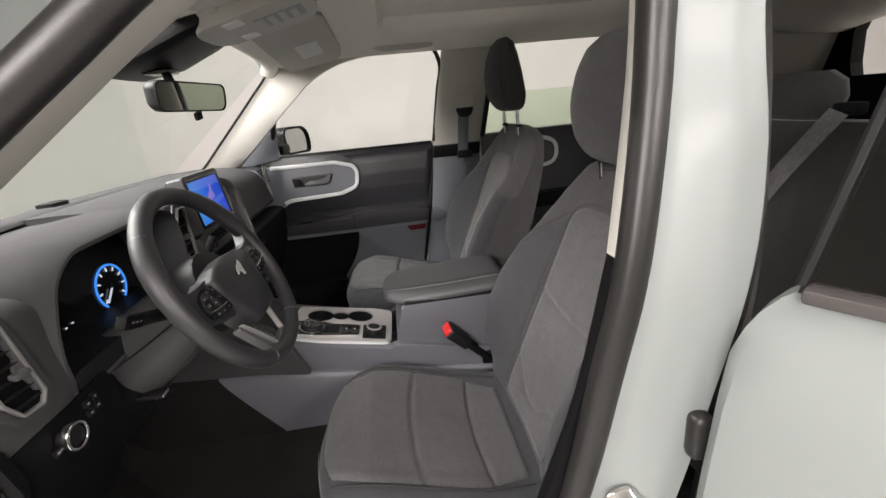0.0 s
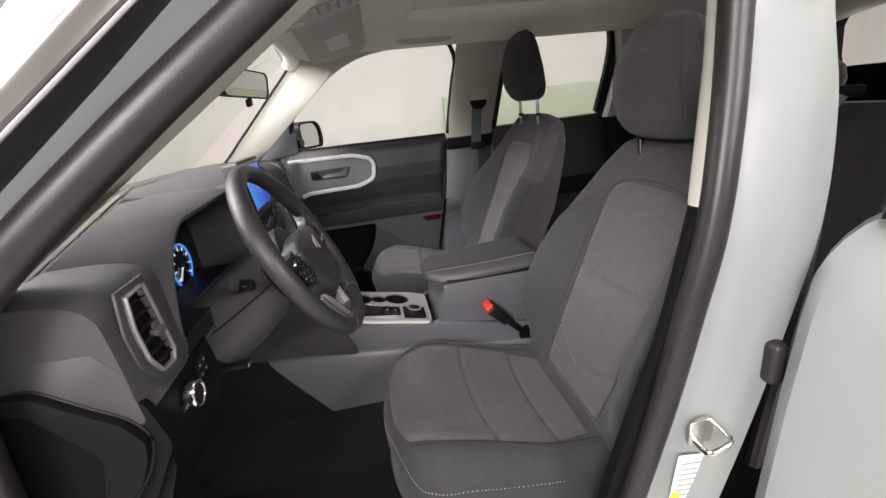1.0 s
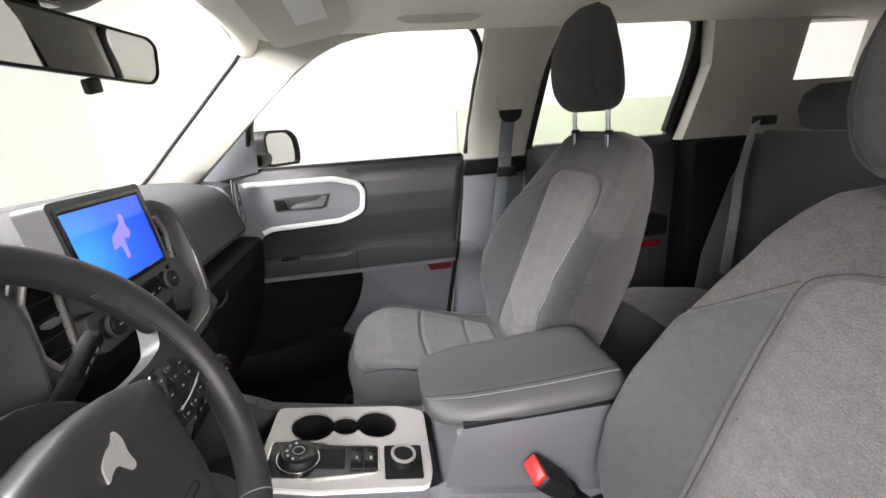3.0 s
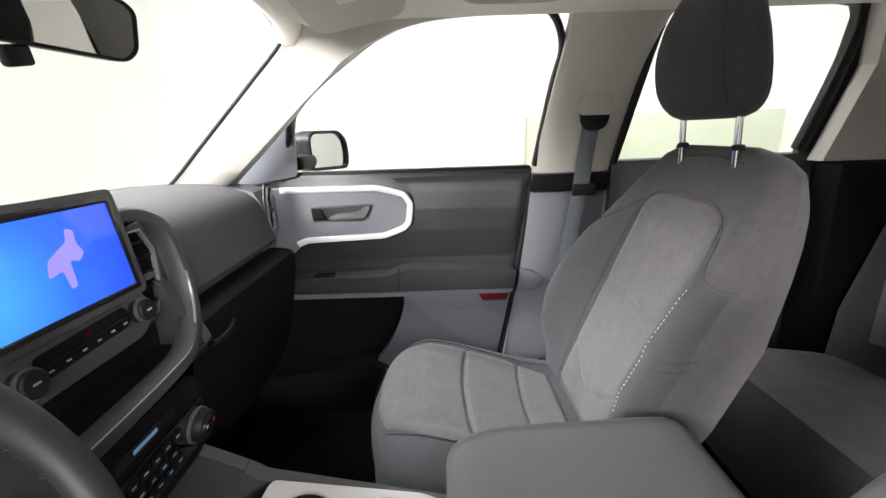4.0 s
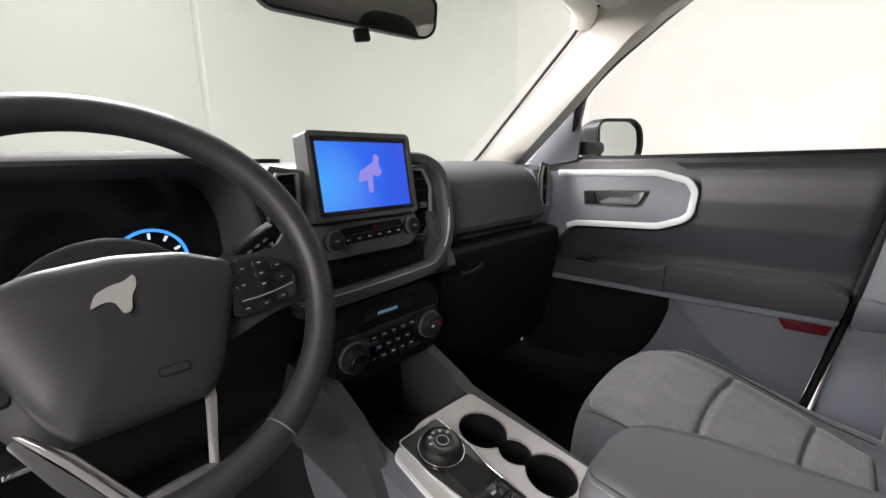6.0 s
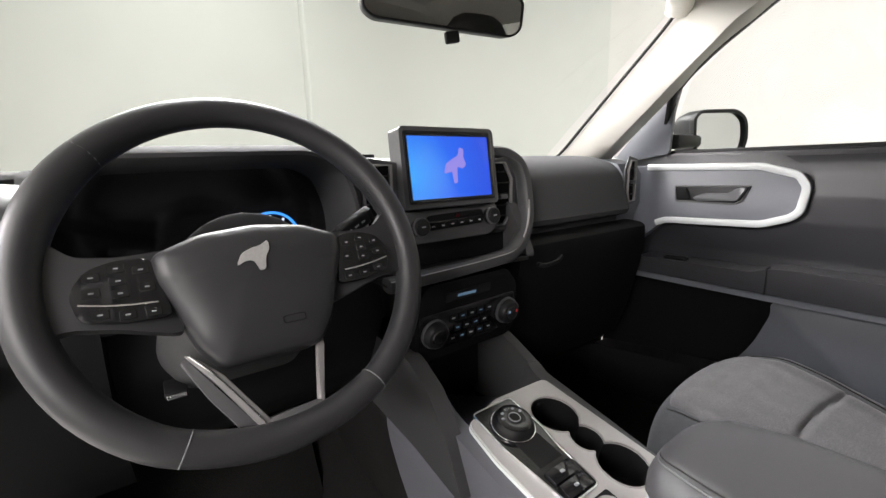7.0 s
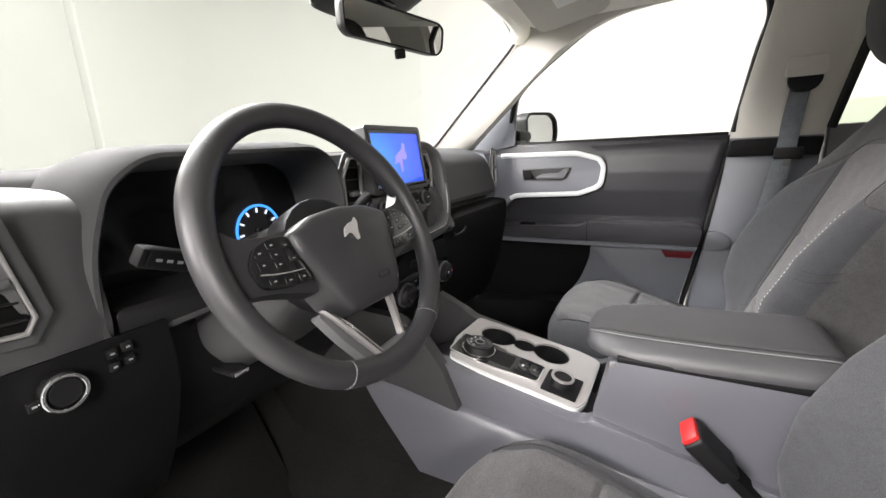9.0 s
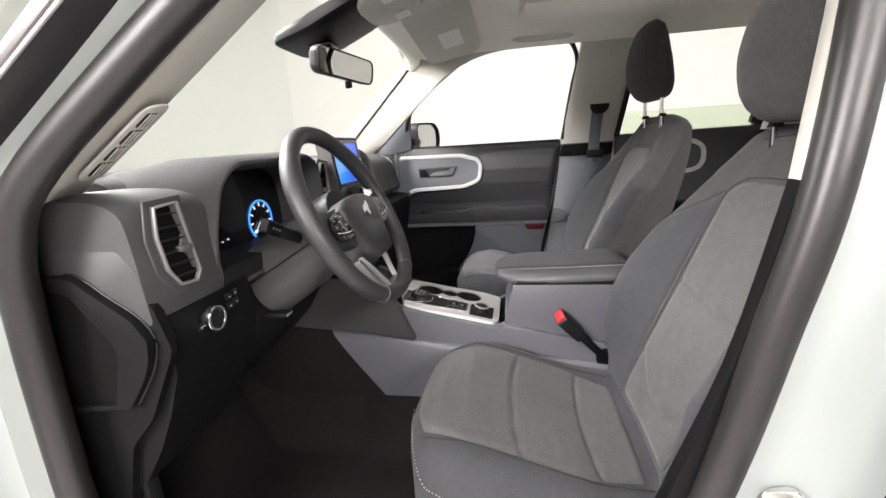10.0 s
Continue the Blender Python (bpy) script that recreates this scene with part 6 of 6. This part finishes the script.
def pad_fn(s, t):
    z = 0.915 + 0.263 * t
    x0, x1 = lerp(PAD_LEFT, z), 0.487 - 0.165 * (1.178 - z)
    e = (1 - s) * (x1 - x0)
    return (x0 + (x1 - x0) * s, min(lerp(PAD_Y, z) + 0.014 * (1 - sstep(0, 0.018, e)), 0.7505), z)


part("upper_pad", sheet(pad_fn, 30, 44), DOORBLACK, door, "soft black upper door pad", angle=70)
# armrest
arm = [(-0.215, 0.868), (-0.205, 0.905), (-0.19, 0.912), (0.08, 0.915), (0.115, 0.928), (0.15, 0.932), (0.40, 0.930), (0.442, 0.920), (0.434, 0.868)]
# Black sheet over the door panel paints the recess's shade.
part("pocket_shade", prism(rounded([(-0.33, 0.60), (-0.33, 0.850), (0.120, 0.850), (0.108, 0.78), (0.104, 0.66), (0.12, 0.60)], 0.01), 0.010, 0.002, 2, XZ(0.744)), DASHLOW, door, "flat black sheet for the shaded recess above the door pocket")
part("armrest", prism(rounded(arm, 0.012), 0.075, 0.016, 4, XZ(0.678)), ARMBLACK, door, "black padded door armrest")
part("armrest_split", box(0.111, 0.1135, 0.6765, 0.70, 0.866, 0.930, 0.001), BLACK, door)
part("window_switch", box(-0.125, -0.07, 0.69, 0.715, 0.905, 0.920, 0.003), PIANO, door)
part("armrest_line", prism(rounded([(-0.225, 0.852), (-0.225, 0.866), (0.434, 0.866), (0.430, 0.854), (0.14, 0.852)], 0.004), 0.070, 0.003, 2, XZ(0.682)), DOORGREY, door, "slate grey line under the armrest")
FIELD_EDGE = smooth_path([(0.02, 0.625, 0), (0.045, 0.655, 0), (0.075, 0.70, 0), (0.098, 0.745, 0), (0.112, 0.785, 0), (0.121, 0.815, 0), (0.120, 0.838, 0)], 4)
part("lower_field", prism([(p.x, p.y) for p in FIELD_EDGE] + [(0.128, 0.850), (0.430, 0.850), (0.384, 0.62), (0.375, 0.50), (0.02, 0.52)], 0.045, 0.008, 2, XZ(0.705)), DOORGREY, door, "slate grey lower door field")
part("reflector", prism(rounded([(0.336, 0.846), (0.350, 0.824), (0.417, 0.824), (0.424, 0.846)], 0.003), 0.006, 0.0015, 2, XZ(0.7015)), REDREFLECT, door, "dark red door reflector")
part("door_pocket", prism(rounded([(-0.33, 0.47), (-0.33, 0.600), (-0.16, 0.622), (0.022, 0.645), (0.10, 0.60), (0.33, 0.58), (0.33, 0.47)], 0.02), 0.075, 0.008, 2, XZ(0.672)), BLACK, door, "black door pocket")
part("door_edge_seal", tube([(0.497, 0.765, 1.19), (0.455, 0.735, 0.93), (0.405, 0.712, 0.68), (0.37, 0.70, 0.50)], 0.008, 8), BLACK, door)
# sail panel, window frame and glass
sail = rounded([(-0.33, 1.165), (-0.17, 1.345), (-0.135, 1.37), (-0.150, 1.30), (-0.155, 1.192), (-0.33, 1.165)][:5], 0.008)
part("sail_panel", prism(sail, 0.012, 0.003, 2, XZ(0.735)), DOORGREY, door, "slate grey mirror sail panel")
FRAME_P = [(-0.185, 0.765, 1.195), (-0.165, 0.742, 1.29), (-0.137, 0.712, 1.350), (-0.068, 0.708, 1.418), (0.03, 0.705, 1.487), (0.085, 0.703, 1.522), (0.14, 0.70, 1.551), (0.20, 0.697, 1.563), (0.288, 0.695, 1.570), (0.466, 0.69, 1.576), (0.52, 0.69, 1.562), (0.546, 0.69, 1.49), (0.530, 0.715, 1.40), (0.50, 0.757, 1.20)]
part("window_frame", sweep(smooth_path(FRAME_P, 5), oval(0.008, 0.013, 10, 3), up=(0, 1, 0)), BLACK, door, "black window frame")


def pane(outline, thick, m_, name, parent, lean=0.34):
    """A flat pane through an outline of (x, z), leaning inwards with height."""
    bm = prism(outline, thick, 0.0, 2, XZ(0.0))
    for v in bm.verts:
        v.co.y += 0.765 - lean * (v.co.z - 1.19)
    ob = part(name, bm, m_, parent, smooth=False)
    ob.visible_shadow = False
    return ob


pane([(-0.18, 1.19), (-0.11, 1.37), (0.0, 1.46), (0.09, 1.52), (0.2, 1.555), (0.50, 1.57), (0.545, 1.53), (0.50, 1.19)], 0.004, GLASS, "window_pane", door, 0.19)

# armrest end that runs on over the middle pillar
tagged(finish("pillar_armrest_end", prism(rounded([(0.448, 0.850), (0.455, 0.908), (0.480, 0.912), (0.512, 0.897), (0.515, 0.872), (0.500, 0.856)], 0.012), 0.05, 0.012, 3, XZ(0.700)), DOORGREY), "slate moulded end of the door armrest on the pillar", "pillar trim", kind=BODY)
# Dark strip that draws the shade below the upper trim's edge.
tagged(finish("pillar_shade_band_right", prism([(0.486, 1.128), (0.496, 1.176), (0.700, 1.176), (0.695, 1.128)], 0.05, 0.006, 2, XZ(0.7225)), DASHLOW), "black band for the shade under the upper pillar trim", "pillar trim", kind=BODY)

# ---- door mirror outside ----
om = thing("door_mirror", "black outside mirror with a bright glass", "door mirror")
MM = Matrix.Translation((-0.125, 0.94, 1.252)) @ pose(0, 0, 0, 0, 0, -28) @ YZ(0)
mo = rounded([(-0.085, -0.058), (-0.090, 0.040), (-0.070, 0.060), (0.045, 0.062), (0.080, 0.035), (0.088, -0.020), (0.078, -0.060)], 0.022, 5)
part("mirror_shell", ringprism(mo, inset(mo, 0.009), 0.022, 0.004, MM), BLACK, om)
part("mirror_back", loft([[(MM @ V(a * k, b * k, d)) for a, b in mo] for k, d in ((1, 0.0), (1.02, -0.03), (0.9, -0.075), (0.5, -0.10))]), BLACK, om)
part("mirror_glass", prism(inset(mo, 0.008), 0.004, 0.0, 2, MM @ XY(0.008)), MIRROR, om, "silvered mirror glass")
part("mirror_arm", box(-0.19, -0.14, 0.76, 0.90, 1.205, 1.245, 0.012), BLACK, om)

# ---- rear passenger side door ----
rdoor = thing("rear_door", "closed black rear door with a pale handle loop", "car door")
part("door_panel", prism([(0.70, 0.45), (0.712, 1.205), (1.44, 1.212), (1.44, 0.45)], 0.06, 0.008, 2, XZ(0.752)), DOORBLACK, rdoor)
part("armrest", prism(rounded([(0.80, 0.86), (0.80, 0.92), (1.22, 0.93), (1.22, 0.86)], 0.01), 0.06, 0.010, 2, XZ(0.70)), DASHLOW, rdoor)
part("trim_loop", sweep(smooth_path([(0.84, 0.742, 1.165), (0.98, 0.742, 1.165), (1.03, 0.742, 1.15), (1.05, 0.742, 1.12), (1.045, 0.742, 1.07), (1.0, 0.742, 1.045), (0.86, 0.742, 1.035)], 5), oval(0.009, 0.006, 10, 3.5), up=(0, 1, 0)), LIGHTTRIM, rdoor, "pale grey trim loop")
part("reflector", box(1.15, 1.235, 0.742, 0.755, 0.80, 0.825, 0.002), REDREFLECT, rdoor, "dark red door reflector")
part("window_frame", sweep(smooth_path([(0.715, 0.762, 1.20), (0.742, 0.71, 1.38), (0.768, 0.665, 1.53), (0.80, 0.655, 1.562), (1.0, 0.65, 1.572), (1.19, 0.655, 1.565), (1.235, 0.665, 1.535), (1.245, 0.70, 1.42), (1.225, 0.757, 1.22)], 5), oval(0.014, 0.016, 10, 3), up=(0, 1, 0)), BLACK, rdoor, "black window frame")
part("frame_panel", loft([[V(x, y, z), V(1.44, y + 0.004, z), V(1.44, y + 0.02, z), V(x, y + 0.02, z)] for x, y, z in ((1.228, 0.759, 1.205), (1.240, 0.732, 1.32), (1.247, 0.705, 1.42), (1.238, 0.672, 1.535), (1.205, 0.662, 1.585))]), DOORBLACK, rdoor, "black panel behind the window frame")
pane([(0.72, 1.20), (0.77, 1.55), (1.23, 1.56), (1.225, 1.21)], 0.004, GLASS, "window_pane", rdoor)

# ---- driver's side rear door, standing open ----
odoor = thing("rear_door", "open pale grey-green rear door with dark tinted glass", "car door", (0.632, -0.775, 0.0))


def outer_skin():
    edge = [(0.40, -0.02), (0.70, -0.010), (0.90, -0.004), (1.02, 0.002), (1.075, 0.006), (1.105, 0.015), (1.127, 0.026), (1.145, 0.039), (1.157, 0.052)]
    rings = []
    for z, x0 in edge:
        lean = -0.010 * sstep(0.7, 0.4, z) - 0.03 * sstep(1.02, 1.155, z) * -1
        rings.append([V(x0, 0.02, z), V(x0, -0.012 + lean * 0.2, z), V(x0 + 0.012, -0.035 + lean, z), V(x0 + 0.05, -0.045 + lean, z), V(x0 + 0.3, -0.055 + lean, z), V(0.95, -0.045 + lean, z), V(0.95, 0.02, z)])
    return loft(rings)


part("door_skin", outer_skin(), PAINT, odoor, "pale grey-green painted door skin")
part("door_glass", prism([(0.050, 1.155), (0.105, 1.53), (0.70, 1.54), (0.70, 1.155)], 0.005, 0.0, 2, Matrix(((1, 0, 0, 0), (0, 0.28, 1, -0.335), (0, 1, 0, 0), (0, 0, 0, 1)))), TINTED, odoor, "dark tinted window glass")
part("belt_moulding", box(0.055, 0.95, -0.030, -0.005, 1.152, 1.166, 0.004), COVERSATIN, odoor)
part("glass_edge", tube([(0.052, -0.005, 1.16), (0.078, 0.045, 1.34), (0.108, 0.098, 1.53)], 0.006, 8), BLACK, odoor)
odoor.rotation_euler = (0, 0, radians(-58))
hinge = thing("hinge_assembly", "painted door hinge with a black rubber boot", "hinge")
part("hinge_leaf", disc(0.017, 0.010, 0.008, 24, 0.003, Matrix.Translation((0.640, -0.742, 1.012)) @ pose(0, 0, 0, 90, 0, 0)), PAINT, hinge)
part("rubber_boot", box(0.617, 0.643, -0.768, -0.742, 0.905, 0.972, 0.011, 3), RUBBER, hinge, "black rubber cable boot")

# ---- striker and label on the middle pillar ----
strk = thing("door_striker", "zinc plated door latch striker on the painted pillar", "striker")
part("striker_plate", prism(rounded([(0.527, 0.800), (0.527, 0.842), (0.565, 0.849), (0.568, 0.806)], 0.012), 0.006, 0.002, 2, XZ(-0.730, -1)), STEEL, strk)
part("striker_loop", tube([(0.535, -0.735, 0.815), (0.530, -0.768, 0.820), (0.548, -0.775, 0.832), (0.562, -0.768, 0.838), (0.562, -0.735, 0.842)], 0.0045, 10), CHROME, strk)
lab = thing("door_label", "white printed tyre label with a small yellow corner", "label")
part("label_sheet", prism([(0.505, 0.70), (0.515, 0.785), (0.588, 0.775), (0.578, 0.690)], 0.0008, 0.0, 2, XZ(-0.733, -1)), LABELWHITE, lab)
for k in range(7):
    part("print_bar", prism([(0.512 + 0.0012 * k, 0.706 + 0.010 * k), (0.512 + 0.0012 * k, 0.709 + 0.010 * k), (0.560 + 0.0012 * k - 0.008 * (k % 3), 0.704 + 0.010 * k), (0.560 + 0.0012 * k - 0.008 * (k % 3), 0.701 + 0.010 * k)], 0.0003, 0.0, 2, XZ(-0.7340, -1)), GREYPRINT, lab)
YELLOW = material("yellow_print", (0.75, 0.55, 0.03), 0.6)
part("yellow_corner", prism([(0.506, 0.701), (0.508, 0.715), (0.524, 0.713), (0.522, 0.699)], 0.0003, 0.0, 2, XZ(-0.7342, -1)), YELLOW, lab)

# ---- seat belts ----
def belt(points, w, parent, name="webbing", up=(1, 0, 0), m_=None):
    return part(name, sweep(smooth_path(points, 6), oval(w, 0.0012, 8, 4), up=up), m_ or WEBBING, parent)


fb1 = thing("seat_belt", "slate grey seat belt hanging from the pillar guide", "seat belt", group="seat belts")
belt([(0.628, 0.690, 1.300), (0.622, 0.705, 1.22), (0.618, 0.718, 1.13), (0.60, 0.715, 1.02), (0.58, 0.70, 0.90), (0.56, 0.69, 0.75)], 0.022, fb1, up=(0, 1, 0))
guide = part("belt_guide", prism(rounded([(0.596, 1.310), (0.600, 1.342), (0.665, 1.342), (0.668, 1.310), (0.650, 1.288), (0.612, 1.288)], 0.012), 0.016, 0.004, 2, XZ(0.672)), BLACK, fb1)
part("guide_cap", prism(rounded([(0.590, 1.325), (0.592, 1.372), (0.672, 1.372), (0.675, 1.325)], 0.012), 0.022, 0.006, 2, XZ(0.668)), BEIGE, fb1, "beige guide cover")
tongue = part("belt_tongue", box(0.592, 0.655, 0.700, 0.712, 1.118, 1.150, 0.005), BLACK, fb1)
part("tongue_blade", box(0.614, 0.630, 0.703, 0.707, 1.10, 1.12, 0.003), VENTSATIN, tongue)

# ---- rear bench ----
bench = thing("rear_bench", "dark charcoal cloth rear bench with three headrests", "bench seat")
part("bench_cushion", loft([[V(x, a * 0.62, 0.50 + (zt - 0.50) * (b * 0.5 + 0.5)) for a, b in oval(1, 1, 28, 5)] for x, zt in ((0.90, 0.66), (0.93, 0.73), (1.03, 0.75), (1.23, 0.72), (1.38, 0.68))]), REARCLOTH, bench)
part("bench_back", loft([[V(1.31 + 0.28 * (z - 0.66) + b * t, a * w, z) for a, b in oval(1, 1, 28, 5)] for z, w, t in ((0.64, 0.60, 0.07), (0.80, 0.63, 0.075), (1.05, 0.63, 0.065), (1.18, 0.61, 0.05), (1.21, 0.58, 0.03))]), REARCLOTH, bench)
for yy in (-0.37, 0.0, 0.37):
    part("headrest", loft([[V(1.475 + b * t, yy + a * w, 1.21 + h) for a, b in oval(1, 1, 24, 3)] for h, w, t in ((0.0, 0.08, 0.02), (0.015, 0.11, 0.035), (0.06, 0.125, 0.042), (0.10, 0.115, 0.038), (0.125, 0.08, 0.02))]), REARCLOTH, bench, "dark cloth rear headrest")
for k, (ya, yb) in enumerate(((0.60, 0.46), (-0.155, -0.02))):
    rb = thing("seat_belt", "slate grey rear seat belt across the bench", "seat belt", group="seat belts")
    belt([(1.43, ya, 1.235), (1.350, ya * 0.65 + yb * 0.35, 1.09), (1.302, ya * 0.3 + yb * 0.7, 0.95), (1.255, yb, 0.78)], 0.024, rb, up=(1, 0, 0.4), m_=LIGHTBELT)
    part("belt_guide", box(1.44, 1.48, ya - 0.03, ya + 0.03, 1.225, 1.255, 0.006), BLACK, rb)

# ---- mirror and roof fittings ----
rv = thing("rear_view_mirror", "frameless dark grey rear-view mirror below the windscreen head", "mirror")
RV = Matrix.Translation((-0.130, -0.028, 1.413)) @ pose(0, 0, 0, 0, 6, -8) @ YZ(0)
ro = rounded([(-0.136, -0.022), (-0.140, 0.020), (-0.124, 0.031), (0.124, 0.033), (0.140, 0.024), (0.138, -0.018), (0.120, -0.032), (-0.120, -0.032)], 0.014, 4)
part("mirror_rim", ringprism(ro, inset(ro, 0.0035), 0.010, 0.002, RV), BLACK, rv)
part("mirror_shell", loft([[(RV @ V(a * k, b * k, d)) for a, b in ro] for k, d in ((1, 0.003), (0.98, -0.012), (0.85, -0.028), (0.4, -0.036))]), BLACK, rv)
part("mirror_glass", prism(inset(ro, 0.003), 0.003, 0.0, 2, RV @ XY(0.005)), DIMMIRROR, rv, "silvered mirror glass")
part("mirror_stem", tube([(-0.155, -0.02, 1.425), (-0.178, -0.005, 1.455), (-0.185, 0.0, 1.49)], 0.010, 10), BLACK, rv)
part("dip_tab", box(-0.012, 0.012, -0.052, -0.034, -0.002, 0.008, 0.003, 2, RV @ pose(0, 0, 0, 0, 0, 12)), BLACK, rv)

pod = thing("camera_pod", "black plastic camera housing at the windscreen head", "housing")
part("pod_shell", loft([[V(x, a * w, zc + b * h) for a, b in oval(1, 1, 24, 4)] for x, w, zc, h in ((-0.285, 0.085, 1.474, 0.010), (-0.27, 0.10, 1.480, 0.018), (-0.18, 0.115, 1.505, 0.026), (-0.09, 0.115, 1.540, 0.022), (-0.04, 0.10, 1.558, 0.016))]), BLACK, pod)
part("pod_lens", box(-0.225, -0.165, -0.03, 0.03, 1.468, 1.480, 0.004), PIANO, pod)

oc = thing("overhead_console", "beige overhead console with map lamps and switches", "overhead console")
OC = Matrix.Translation((0.03, 0.0, 1.562)) @ pose(0, 0, 0, 0, -14, 0)
part("console_shell", prism(rounded([(-0.10, -0.10), (-0.115, 0), (-0.10, 0.10), (0.13, 0.12), (0.16, 0.0), (0.13, -0.12)], 0.03, 4), 0.045, 0.012, 3, OC @ XY(-0.01)), BEIGE, oc)
for yy in (-0.066, 0.066):
    part("map_lamp", box(-0.045, -0.005, yy - 0.022, yy + 0.022, -0.0135, -0.008, 0.003, 2, OC), WHITE, oc, "white map lamp lens")
for k in range(4):
    part("console_switch", box(0.015 + 0.026 * k, 0.033 + 0.026 * k, -0.035, 0.035, -0.015, -0.008, 0.004, 2, OC), BEIGE, oc)
part("switch_recess", box(0.012, 0.125, -0.045, 0.045, -0.0115, -0.006, 0.003, 2, OC), GREYPRINT, oc)

for nm, sg in (("sun_visor", 1), ("sun_visor", -1)):
    vz = thing(nm, "beige sun visor folded against the headliner", "sun visor", group="sun visors")
    VM = Matrix.Translation((0.075, 0.355 * sg, 1.558)) @ pose(0, 0, 0, -8 * sg, -12, 0)
    part("visor_board", prism(rounded([(-0.095, -0.22), (-0.095, 0.20), (0.085, 0.215), (0.105, 0.15), (0.105, -0.20), (0.08, -0.22)], 0.035, 4), 0.018, 0.007, 3, VM @ XY(-0.012)), BEIGE, vz)
    part("visor_label", box(-0.020, 0.052, -0.035, 0.095, -0.0135, -0.0115, 0.001, 1, VM), WHITE, vz, "white visor label")
    part("visor_clip", box(-0.085, -0.065, -0.20 * sg - 0.012, -0.20 * sg + 0.012, -0.018, 0.0, 0.004, 2, VM), BEIGE, vz)

gh = thing("grab_handle", "beige roof grab handle above the passenger window", "grab handle")
part("handle_bar", sweep(smooth_path([(0.29, 0.535, 1.578), (0.305, 0.520, 1.560), (0.34, 0.515, 1.553), (0.46, 0.515, 1.553), (0.495, 0.520, 1.560), (0.51, 0.535, 1.578)], 5), oval(0.008, 0.013, 10, 3), up=(0, 0, 1)), BEIGE, gh)
for xx in (0.285, 0.515):
    part("handle_mount", box(xx - 0.02, xx + 0.02, 0.52, 0.56, 1.562, 1.588, 0.006), BEIGE, gh)
